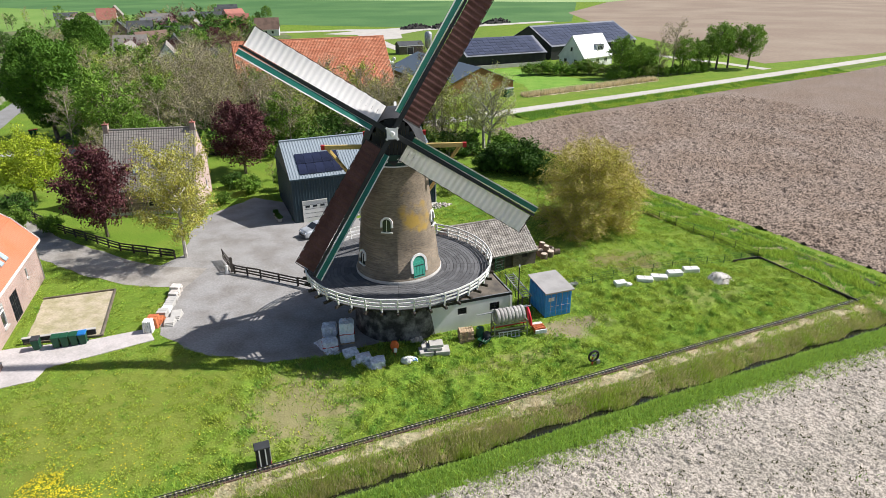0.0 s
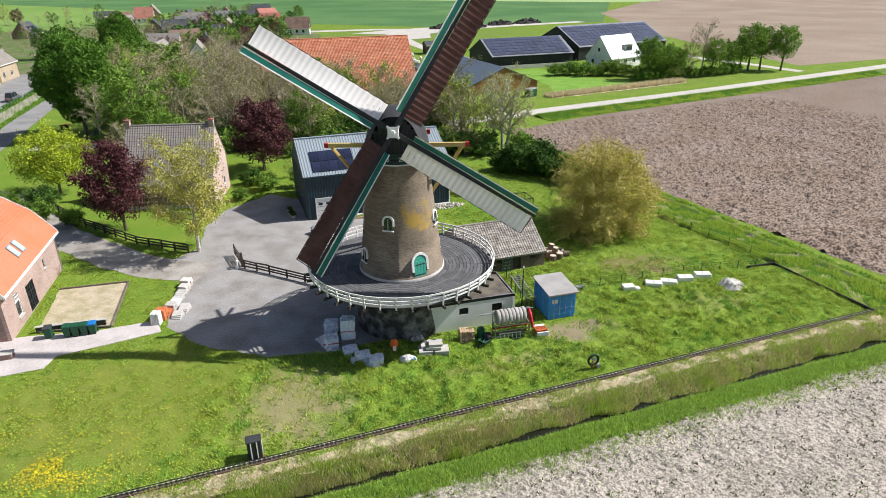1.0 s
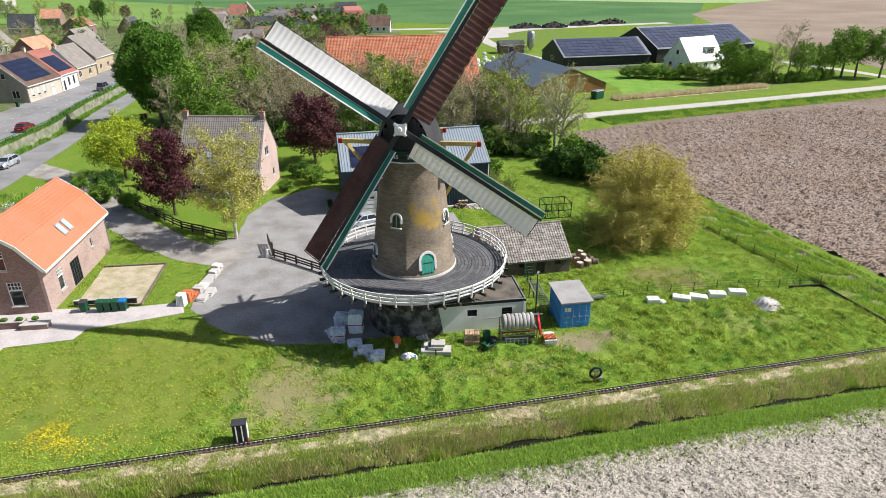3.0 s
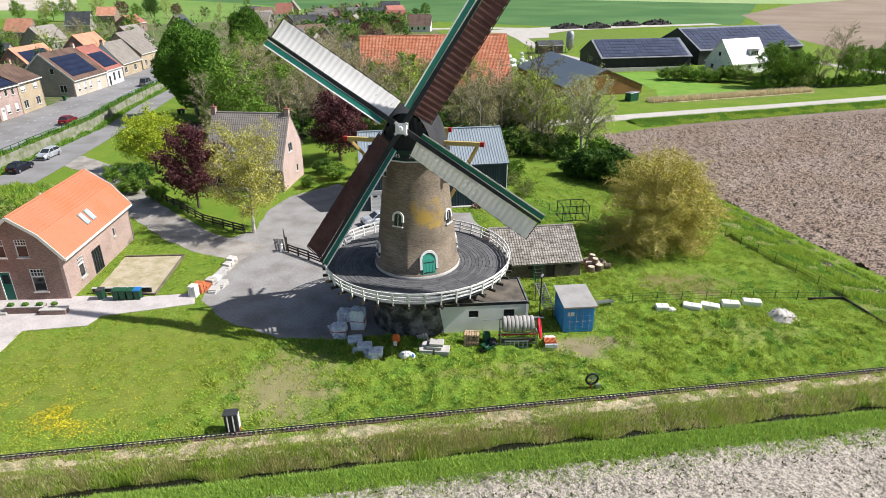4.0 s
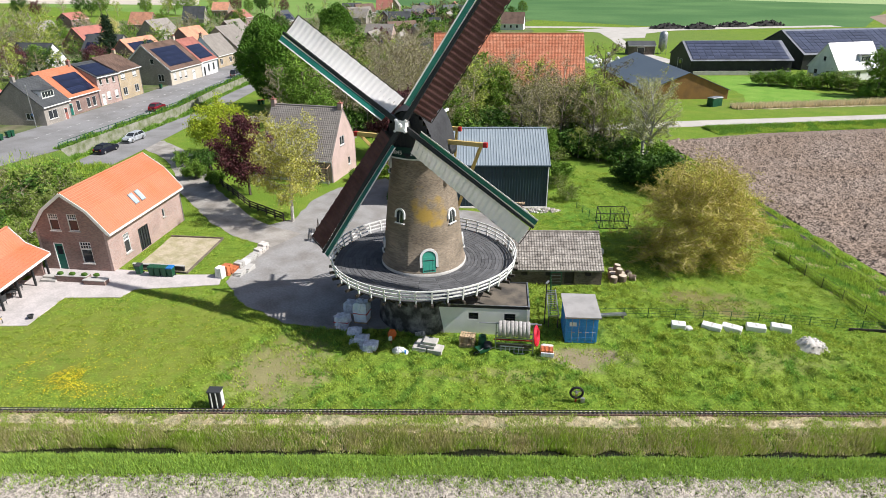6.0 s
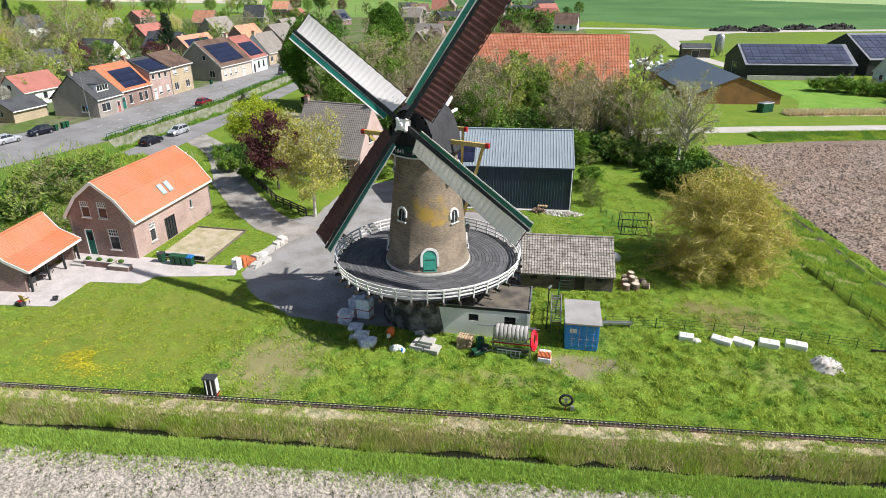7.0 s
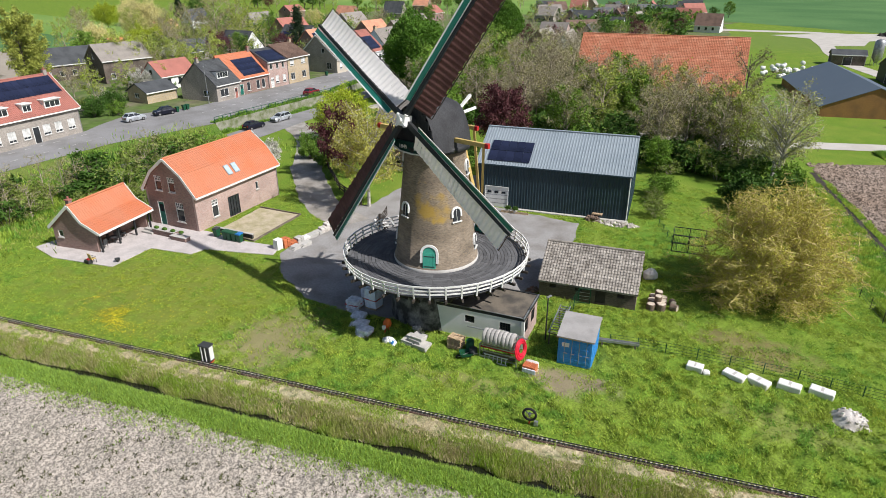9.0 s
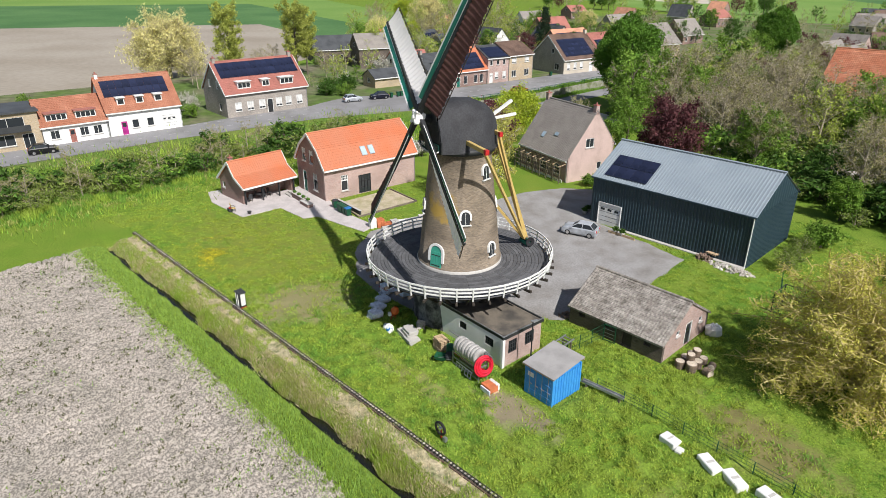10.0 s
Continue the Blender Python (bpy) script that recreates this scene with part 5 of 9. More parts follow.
house("house", (-118.0, 107.6, S1), 112, 14.0, 13, gable(13, 3.8, 9.4, ov=0.3), "cream", "browntile", "low cream house with grey gable and solar-covered roof", wins("F", (1.2, 3.6, 6.0), 1.0, 1.1, 1.9, "blind") + [("F", 9.5, 0.05, 1.3, 2.4, "garage")] + wins("L", (9.5,), 0.9, 1.6, 1.7) + wins("L", (8.0,), 5.0, 1.0, 1.2), chimneys=[(13.5, 6.5, 0.7, 0.8)], solar=(1.2, 9, 4, 1.2, 1.15, 1.5), bargeboard=True, gablemat="greybrick", group="street houses")
house("house", (-123.4, 120.8, S1), 114, 8.4, 12, gable(12, 4.0, 9.2, ov=0.3), "whitewall", "redtile", "white rendered house with blue-edged base and solar panels", wins("F", (3.2, 5.8), 0.9, 1.1, 2.0) + [("F", 0.8, 0.05, 1.1, 2.4, "darkdoor")], solar=(0.6, 6, 3, 1.0, 1.15, 1.6), group="street houses")
house("house", (-132.5, 133.5, S1), 113, 11, 9, gable(9, 3.6, 8.6, ov=0.3), "yellowbrick", "greytile", "cottage with pale blue gable and grey roof", wins("F", (1.0, 6.5), 0.9, 1.5, 1.5), gablemat="bluewrap", chimneys=[(0.5, 4.5, 0.8, 0.8)], group="street houses")
house("house", (-139.0, 146, S1), 114, 12, 12, gable(12, 4.5, 10, ov=0.3), "yellowbrick", "greytile", "tall ochre house with grey roof", wins("F", (2, 7), 0.9, 1.4, 1.5), group="street houses")
# houses along the lower part of the street
house("house", (-81.1, 25.9, S1), 118.4, 16.8, 10.5, gable(10.5, 4.6, 9.6, ov=0.35), "greybrick", "redtile", "broad beige house with red roof, solar panels and three white dormers", wins("F", (1.6, 4.0, 6.4, 9.9, 12.0, 14.4), 1.0, 1.3, 1.7, "blind") + [("F", 8.1, 0.05, 1.2, 2.6, "darkdoor")] + wins("L", (3.0, 6.5), 5.0, 0.9, 1.4, "blind") + wins("L", (7.0,), 1.0, 0.9, 1.4), chimneys=[(0.6, 5.25, 0.6, 0.7), (16.2, 5.25, 0.6, 0.7)], dormers=[(4.0, 0.4, 2.6, 1.3, "white"), (8.4, 0.4, 1.5, 1.3, "white"), (12.8, 0.4, 2.8, 1.3, "white")], solar=(0.5, 14, 2, 3.75, 1.14, 1.75), bargeboard=True, group="street houses")
house("house", (-70.4, 8.2, S1), 117.4, 11.8, 9, gable(9, 4.2, 9.0, ov=0.3), "whitewall", "rusttile", "white house with orange roof, solar panels and pointed dormers", wins("F", (3.6, 6.0), 1.0, 1.1, 1.4) + [("F", 1.8, 0.05, 1.1, 2.3, "pinkdoor"), ("F", 8.4, 0.1, 2.6, 2.4, "garage")], chimneys=[(0.4, 4.5, 0.5, 0.6)], dormers=[(2.6, 0.6, 1.2, 1.2, "white"), (5.6, 0.6, 1.2, 1.2, "white"), (8.6, 0.6, 1.2, 1.2, "white")], solar=(0.5, 9, 2, 3.0, 1.15, 1.6), group="street houses")
house("house", (-66.0, -0.3, S1), 117.4, 9.4, 8, gable(8, 3.2, 6.6, ov=0.3), "whitewall", "rusttile", "low white house with orange roof and two wide dormers", wins("F", (1.0, 5.2, 7.2), 0.9, 1.3, 1.4) + [("F", 3.6, 0.05, 1.0, 2.2, "reddoor")], dormers=[(2.4, 0.5, 3.0, 1.2, "redtile"), (6.6, 0.5, 3.0, 1.2, "redtile")], group="street houses")
fh = thing("house", (-62.6, -6.8, S1), 117.4, "modern flat-roofed house with balcony and wide windows", "house", "street houses")
part("wall", B().wall([(0, 0), (7.2, 0), (7.2, 5.6), (0, 5.6)], [(1.0, 0.8, 2.6, 1.7), (4.6, 0.1, 1.6, 2.3), (0.8, 3.4, 4.5, 1.6)], 0.3, Matrix.Identity(4)), M["yellowbrick"], fh)
part("body", B().box((3.6, 4.6, 2.8), (7.2, 8.5, 5.6)), M["darkgrey"], fh)
for o in ((1.0, 0.8, 2.6, 1.7), (4.6, 0.1, 1.6, 2.3), (0.8, 3.4, 4.5, 1.6)):
    fill(fh, Matrix.Identity(4), *o, "win", 0.3)
part("balcony", B().box((3.2, -0.5, 3.0), (5.4, 1.0, 0.16)).box((3.2, -0.96, 3.45), (5.4, 0.06, 0.8)), M["darkgrey"], fh)
part("roof", B().box((3.6, 4.4, 5.72), (7.8, 9.6, 0.22)), M["slate"], fh)


M["paleroof"] = mat("pale sheet roof", (0.72, 0.72, 0.73), 0.4, 0.1, 1.5, 8, 0.05, tint=(0.6, 0.6, 0.61))
# houses further back
def inside_top(x, y):
    c = False
    for (x0, y0), (x1, y1) in zip(TOP, TOP[1:] + TOP[:1]):
        if (y0 > y) != (y1 > y) and x < (x1 - x0) * (y - y0) / (y1 - y0) + x0:
            c = not c
    return c


def back(x, y, rz, L, W, e, r, wm, rm, label, **k):
    return house("house", (x, y, 1.8 if inside_top(x, y) else 0.0), rz, L, W, gable(W, e, r, ov=0.3), wm, rm, label, wins("F", [1.5 + i * 3 for i in range(int(L / 3.2))], 1.0, 1.1, 1.4) + wins("L", (W / 2 - 0.6,), e, 1.1, 1.2), tile=None, gutter=True, group="village houses", **k)


vr = random.Random(77)
for x, y, rz, wm, rm, lab in (
        (-112, 188, 300, "whitewall", "greytile", "white house with a grey-brown tiled roof behind the wood"), (-137, 204, 20, "pinkbrick", "greytile", "pinkish house with a grey roof"), (-124, 212, 300, "greybrick", "slate", "pale house with a dark slate roof"),
        (-170, 262, 30, "whitewall", "slate", "white house with a slate roof"), (-182, 282, 120, "redbrick", "slate", "brick house with a dark slate roof"), (-219, 290, 20, "greybrick", "greytile", "pale brick house with a grey roof"),
        (-176, 336, 30, "redbrick", "slate", "brick house with a dark roof"), (-199, 400, 30, "whitewall", "slate", "white house with a dark roof"), (-190, 362, 120, "redbrick", "redtile", "brick house with a dull red roof"),
        (-255, 360, 30, "whitewall", "redtile", "white house with a red roof"), (-263, 396, 120, "redbrick", "greytile", "brick house with a grey roof"), (-268, 342, 40, "greybrick", "slate", "pale brick house with a dark roof"),
        (-250, 143, 112, "whitewall", "greytile", "white house with a grey roof among trees"), (-286, 203, 20, "redbrick", "oldorange", "brick house with an orange roof among trees"), (-330, 199, 112, "redbrick", "redtile", "brick house with a red roof among trees"),
        (-298, 243, 30, "greybrick", "slate", "pale brick house with a dark roof"), (-335, 292, 30, "redbrick", "oldorange", "brick house with an orange roof"), (-258, 104, 112, "redbrick", "oldorange", "brick house with an orange roof among trees"),
        (-301, 132, 112, "whitewall", "slate", "white house with a slate roof among trees"), (-290, 99, 22, "greybrick", "slate", "pale brick house with a slate roof"), (-240, 235, 112, "redbrick", "redtile", "brick house with a dull red roof")):
    back(x, y, rz, vr.uniform(10, 14), vr.uniform(8, 10), vr.uniform(3, 4.5), vr.uniform(7.5, 9.5), wm, rm, lab)
back(-122, 64, 112, 10, 7, 3.2, 6.2, "whitewall", "redtile", "small white annex with red roof")
back(-146, 118, 112, 14, 10, 3.5, 8.5, "redbrick", "oldorange", "house with orange roof and solar panels", solar=(1, 9, 3, 1, 1.2, 1.6))
back(-158, 146, 112, 12, 11, 3.5, 9.0, "redbrick", "oldorange", "house with large orange roof")
back(-176, 118, 22, 12, 10, 3.4, 8.2, "greybrick", "slate", "house with dark roof and dormers", solar=(1, 6, 2, 1, 1.2, 1.6))
back(-172, 96, 22, 11, 9, 3.2, 8.0, "whitewall", "slate", "white house with dark roof")
back(-196, 132, 112, 14, 10, 3.4, 8.6, "redbrick", "redtile", "house with red roof", solar=(2, 6, 2, 1, 1.2, 1.6))
back(-168, 86, 112, 10, 8, 2.8, 6.0, "greybrick", "slate", "low house with dark roof")
back(-178, 70, 118, 14, 13, 3.0, 8.5, "greybrick", "orangetile", "house with broad pale orange roof")
back(-196, 82, 118, 12, 9, 3.0, 6.5, "greybrick", "slate", "low house with dark solar roof", solar=(1, 8, 2, 1, 1.2, 1.6))
back(-152, 44, 100, 20, 11, 4.0, 7.5, "oldbrick", "slate", "long dark brick building with grey roof and white windows")
back(-140, 56, 100, 12, 10, 5.5, 9.0, "oldbrick", "greytile", "dark brick house with grey roof")
back(-205, 165, 112, 14, 10, 3.4, 8.6, "greybrick", "greytile", "house with grey roof")
back(-176, 178, 112, 12, 10, 3.4, 8.6, "redbrick", "greytile", "brick house with grey roof")
for i, (x, y) in enumerate([(-92, 176), (-118, 190), (-140, 226), (-150, 250), (-165, 270), (-186, 300), (-205, 330), (-172, 305), (-190, 345), (-160, 330), (-215, 360), (-225, 300), (-130, 300), (-235, 260), (-178, 372), (-198, 392), (-150, 290), (-245, 330)]):
    back(x, y, (20, 112, 65)[i % 3], 11 + i % 4, 8.5, 3.2, 8.0, ("whitewall", "redbrick", "greybrick")[i % 3], ("slate", "greytile", "browntile", "slate", "redtile")[i % 5], ("white house at the village edge", "brick house at the village edge", "grey house at the village edge")[i % 3], **({"solar": (1, 7, 2, 1, 1.2, 1.6)} if i % 3 == 1 else {}))
# small street sheds
house("shed", (-107.5, 56.5, S1), 112, 7.5, 6, gable(6, 2.4, 4.0), "yellowbrick", "slate", "small yellow brick shed with a dark roof", wins("L", (2.2,), 1.0, 1.4, 1.0), tile=None, category="shed")

# farm on the far side
house("barn", (-55.7, 129.05, 0), 29.1, 33.0, 17.2, gable(17.2, 4.6, 14.2, ov=0.5), "oldbrick", "barntile", "large old barn with a weathered orange tile roof", [("F", 12, 0.05, 4, 3.8, "darkdoor")], tile=(0.32, 0.38), gutter=False, category="barn")
M["ochreboard"] = mat("ochre cladding", (0.30, 0.155, 0.055), 0.8, 0.15, 2, 4, 0.1, tint=(0.22, 0.12, 0.05))
M["bluegreyroof"] = mat("blue-grey sheet roof", (0.10, 0.13, 0.165), 0.5, 0.02, 9, 2, 0.0, tint=(0.11, 0.14, 0.175), spec=0.4)
house("barn", (-1.6, 169.2, 0), 125, 38, 19, [(-0.4, 2.0), (9.5, 6.0), (19.4, 2.0)], "ochreboard", "bluegreyroof", "low barn with ochre cladding and blue-grey sheet roof", [], tile=None, gutter=False, category="barn")
M["solarroof"] = mat("grey corrugated roof under the panels", (0.22, 0.23, 0.26), 0.5, 0.1, 3, 1, 0.0, spec=0.5)
# Lighter blue-grey than the other panels: the sky's reflection is in the base colour.
M["farpanel"] = mat("solar panel with sky sheen in its colour", (0.065, 0.075, 0.12), 0.3, 0.1, 3, 1, 0.0, spec=0.6, obj=0.2)
house("barn", (-17.5, 201.5, 0), 32, 28, 18, gable(18, 4.0, 8.2, ov=0.5), "black", "solarroof", "long black farm shed covered with solar panels", [("L", 7, 0.1, 4, 3.2, "darkdoor")], tile=None, gutter=False, solar=(0.5, 13, 6, 0.6, 2.05, 1.6), panels=("farpanel", 0.09), category="barn")
house("barn", (8.0, 226, 0), 41, 40, 24, gable(24, 4.6, 10.2, ov=0.5), "black", "solarroof", "large dark farm shed covered with solar panels", [], tile=None, gutter=False, solar=(0.5, 19, 7, 0.8, 2.05, 1.7), panels=("farpanel", 0.12), category="barn")
house("house", (17.9, 208.4, 0), 48, 14, 10, gable(10, 3.2, 9.2, ov=0.3), "whitewall", "paleroof", "white rendered farmhouse with steep pale roof", wins("L", (2.0, 6.0), 1.0, 1.2, 1.3) + wins("L", (4.3,), 4.6, 1.0, 1.2) + wins("F", (2, 6, 10), 1.0, 1.4, 1.3), dormers=[(9.0, 1.0, 3.0, 1.8, "slate")], tile=None, group="")
house("shed", (-46, 236, 0), 30, 9, 5, gable(5, 3.2, 4.4), "oldbrick", "slate", "low dark shed before the feed silo", [("F", 3, 0.05, 2.4, 2.4, "darkdoor")], tile=None, category="shed")
wall_low = thing("feed_wall", (-17.5, 201.5, 0), 32, "low pale concrete feed wall before the black shed", "wall")
part("wall", B().box((14, -1.2, 0.55), (27, 0.25, 1.1)), M["concrete"], wall_low)
silo = thing("silo", (-37, 245, 0), 0, "pale grey feed silo", "silo")
part("tank", B().lathe([(0.3, 0.6), (1.4, 2.2), (1.4, 6.6), (1.0, 7.2), (0.2, 7.5)], 20), M["iron"], silo, smooth=True)
b = B()
for i in range(4):
    a = math.tau * i / 4
    b.beam((1.4 * math.cos(a), 1.4 * math.sin(a), 0), (1.4 * math.cos(a), 1.4 * math.sin(a), 2.8), 0.12)
part("legs", b, M["iron"], silo)

# ---- trees ----
def leaf_mat(name, c, t, tr=0.16):
    return mat(name, c, 0.7, 0.12, 1.5, 3, 0.0, tint=t, island=0.34, obj=0.12, translucent=tr, spec=0.2)


M["leaf_green"] = leaf_mat("fresh green leaf", (0.14, 0.26, 0.033), (0.19, 0.3, 0.042))
M["leaf_dark"] = leaf_mat("deep green leaf", (0.058, 0.13, 0.02), (0.08, 0.155, 0.024))
M["leaf_lime"] = leaf_mat("yellow-green leaf", (0.38, 0.44, 0.03), (0.3, 0.4, 0.035))
M["leaf_birch"] = leaf_mat("birch catkin and leaf", (0.52, 0.49, 0.11), (0.44, 0.45, 0.095))
M["leaf_willow"] = leaf_mat("willow leaf", (0.50, 0.46, 0.085), (0.43, 0.42, 0.08))
M["leaf_paleyellow"] = leaf_mat("pale yellow willow leaf", (0.72, 0.66, 0.30), (0.64, 0.58, 0.24))
M["leaf_plum"] = leaf_mat("dark purple leaf", (0.105, 0.035, 0.042), (0.14, 0.055, 0.055))
M["leaf_fresh"] = leaf_mat("young green leaf", (0.38, 0.44, 0.08), (0.3, 0.39, 0.065))
M["leaf_hedge"] = leaf_mat("olive hedge leaf", (0.17, 0.24, 0.045), (0.22, 0.26, 0.065))
M["leaf_bud"] = leaf_mat("bud and young leaf", (0.28, 0.28, 0.09), (0.32, 0.29, 0.12))
M["leaf_palebirch"] = leaf_mat("pale birch leaf", (0.46, 0.47, 0.17), (0.4, 0.43, 0.15))
M["leaf_poplar"] = leaf_mat("poplar leaf", (0.36, 0.39, 0.08), (0.30, 0.34, 0.07))
M["leaf_chestnut"] = leaf_mat("chestnut leaf", (0.085, 0.19, 0.022), (0.11, 0.22, 0.025), 0.2)
M["leaf_blossom"] = leaf_mat("white blossom", (0.62, 0.58, 0.55), (0.4, 0.42, 0.3), 0.2)
M["leaf_conifer"] = leaf_mat("conifer needle", (0.02, 0.045, 0.02), (0.028, 0.055, 0.022), 0.1)


def joined(name, bits, mats):
    """One mesh out of several: each bit a mesh, or its corners with their number a face, and the matrix that places it."""
    vs, lo, tot, mi, base = [], [], [], [], 0
    for src, m in bits:
        slot = 0
        if isinstance(src, tuple):
            v, k = np.asarray(src[0], float), src[1]
            li, lt = np.arange(len(v)), np.full(len(v) // k, k)
        else:
            v = np.empty(len(src.vertices) * 3)
            src.vertices.foreach_get("co", v)
            v = v.reshape(-1, 3)
            li, lt = np.empty(len(src.loops), int), np.empty(len(src.polygons), int)
            src.loops.foreach_get("vertex_index", li)
            src.polygons.foreach_get("loop_total", lt)
            slot = mats.index(src.materials[0])
        if m is not None:
            a = np.array(m)
            v = v @ a[:3, :3].T + a[:3, 3]
        vs.append(v)
        lo.append(li + base)
        tot.append(lt)
        mi.append(np.full(len(lt), slot))
        base += len(v)
    v, lo, tot, mi = np.concatenate(vs), np.concatenate(lo), np.concatenate(tot), np.concatenate(mi)
    me = bpy.data.meshes.new(name)
    me.vertices.add(len(v))
    me.vertices.foreach_set("co", v.ravel())
    me.loops.add(len(lo))
    me.loops.foreach_set("vertex_index", lo.astype(np.int32))
    me.polygons.add(len(tot))
    me.polygons.foreach_set("loop_start", np.concatenate([[0], np.cumsum(tot)[:-1]]).astype(np.int32))
    me.polygons.foreach_set("material_index", mi.astype(np.int32))
    for m in mats:
        me.materials.append(m)
    me.update(calc_edges=True)
    return me


def grow(seed, H, R, base, limbs=14, subs=7, twigs=4, leaves=18, size=0.22, spread=0.35, trunk=0.25, shape=1.0, droop=0.0, stems=1, bark="bark", leafm="leaf_green", lean=0.15, pointed=False, twig_r=0.012, fine=True, slim=False, fill=0):
    """One tree: the mesh of its wood and the mesh of its leaves. H height, R crown radius, base height of the crown's foot."""
    rng = random.Random(seed)
    b = B()
    ends = []
    cz, hz = (H + base) / 2, (H - base) / 2

    def curve(p, q, r0, r1, n, sag, k):
        pts = []
        for i in range(n + 1):
            t = i / n
            m = p.lerp(q, t) + Vector((0, 0, sag * math.sin(math.pi * t)))
            pts.append(m)
        for i in range(n):
            b.tube(pts[i], pts[i + 1], r0 + (r1 - r0) * i / n, r0 + (r1 - r0) * (i + 1) / n, k, False)
        return pts

    tops = []
    for s in range(stems):
        a = math.tau * s / max(1, stems) + rng.uniform(-0.4, 0.4)
        off = 0.0 if stems == 1 else R * 0.12
        foot = Vector((off * math.cos(a), off * math.sin(a), -0.1))
        tip = Vector((rng.uniform(-lean, lean) * R + 3 * off * math.cos(a), rng.uniform(-lean, lean) * R + 3 * off * math.sin(a), H * (0.9 if stems == 1 else rng.uniform(0.7, 0.9))))
        tops.append((foot, tip))
        curve(foot, tip, trunk / stems ** 0.5, trunk * 0.12, 3 if slim else 6, 0, 5 if slim else 7)
    for i in range(limbs):
        foot, tip = tops[i % stems]
        az = i * 2.39996 + rng.uniform(-0.4, 0.4)
        u = (i + 0.5) / limbs
        el = math.asin(max(-0.95, min(0.98, -0.55 + 1.5 * u)))
        jit = rng.uniform(0.72, 1.08)
        rr = R * math.cos(el) ** shape * jit
        if pointed:
            rr = R * (1 - u) * jit + 0.1
        end = Vector((rr * math.cos(az), rr * math.sin(az), max(0.4, cz + hz * math.sin(el) * rng.uniform(0.9, 1.02))))
        st = foot.lerp(tip, min(0.95, max(0.12, (end.z - 0.55 * rr) / H if droop <= 0 else (end.z / H) * 0.75)))
        pts = curve(st, end, trunk * 0.32, trunk * 0.07, 5, 0.12 * rr - droop * rr * 0.3, 3 if slim else 5)
        for j in range(subs):
            t = 0.3 + 0.7 * (j + rng.random()) / subs
            k = min(4, int(t * 5))
            p = pts[k].lerp(pts[k + 1], t * 5 - k)
            d = Vector((rng.gauss(0, 1), rng.gauss(0, 1), rng.gauss(0.25 - droop * 1.4, 0.7))) + (end - st).normalized() * 0.8
            q = p + d.normalized() * R * rng.uniform(0.16, 0.36)
            q.z = max(q.z, 0.25)
            b.tube(p, q, trunk * 0.07, trunk * 0.025, 3 if slim else 4, False)
            for w in range(twigs):
                t2 = (w + 1) / twigs
                p2 = p.lerp(q, t2)
                d2 = Vector((rng.gauss(0, 1), rng.gauss(0, 1), rng.gauss(0.15 - droop * 1.6, 0.8)))
                q2 = p2 + d2.normalized() * R * rng.uniform(0.08, 0.17)
                q2.z = max(q2.z, 0.15)
                if fine and not slim:
                    b.tube(p2, q2, twig_r * 1.6, twig_r * 0.6, 3, False)
                ends.append((p2, q2))
    nr = np.random.RandomState(seed)
    P = np.array([e[0] for e in ends])
    Q = np.array([e[1] for e in ends])
    idx = np.repeat(np.arange(len(ends)), leaves)
    t = nr.rand(len(idx), 1) * 1.15
    c = P[idx] + (Q[idx] - P[idx]) * t + nr.normal(0, spread, (len(idx), 3))
    c[:, 2] = np.maximum(c[:, 2], 0.08)
    if fill:
        # leaves that close the crown's lumpy skin
        w = nr.normal(0, 1, (fill, 3))
        w /= np.linalg.norm(w, axis=1, keepdims=True)
        lump = 1 + 0.09 * np.sin(5 * w[:, 0] + seed) * np.cos(4 * w[:, 1]) + 0.09 * np.sin(6 * w[:, 2] + 3 * w[:, 0]) + 0.05 * np.sin(13 * w[:, 1] + 9 * w[:, 2])
        w *= (lump * (1 - 0.3 * nr.rand(fill) ** 1.5))[:, None]
        c = np.concatenate([c, w * (R, R, hz) + (0, 0, cz)])
        idx = np.zeros(len(c), int)
    u = nr.normal(0, 1, (len(idx), 3))
    u[:, 2] -= droop * 1.5
    u /= np.linalg.norm(u, axis=1, keepdims=True)
    v = np.cross(u, nr.normal(0, 1, (len(idx), 3)))
    v /= np.linalg.norm(v, axis=1, keepdims=True)
    s = size * nr.uniform(0.5, 1.2, (len(idx), 1))
    if slim:
        wood = b.mesh("trunk", M[bark])
        k = 3 if fine else 1
        p0 = np.repeat(P, k, 0) + (np.repeat(Q, k, 0) - np.repeat(P, k, 0)) * nr.rand(len(P) * k, 1) * (k > 1)
        d0 = np.repeat(Q, k, 0) - p0 + nr.normal(0, 0.05 * R, (len(p0), 3)) * (k > 1)
        sd0 = np.cross(d0, nr.normal(0, 1, d0.shape))
        sd0 *= twig_r / np.linalg.norm(sd0, axis=1, keepdims=True)
        tw = np.stack([p0 - sd0, p0 + sd0, p0 + d0 * 1.25], 1).reshape(-1, 3)
        wood = joined("trunk", [(wood, None), ((tw, 3), None)], [M[bark]])
        tri = np.stack([c - u * s, c + v * s * 0.6, c + u * s], 1).reshape(-1, 3)
        return wood, raw("crown", tri, np.arange(len(tri)).reshape(-1, 3), M[leafm])
    ar = 0.45
    quad = np.stack([c - u * s, c + v * s * ar, c + u * s, c - v * s * ar], 1).reshape(-1, 3)
    faces = np.arange(len(quad)).reshape(-1, 4)
    return b.mesh("trunk", M[bark]), raw("crown", quad, faces, M[leafm])


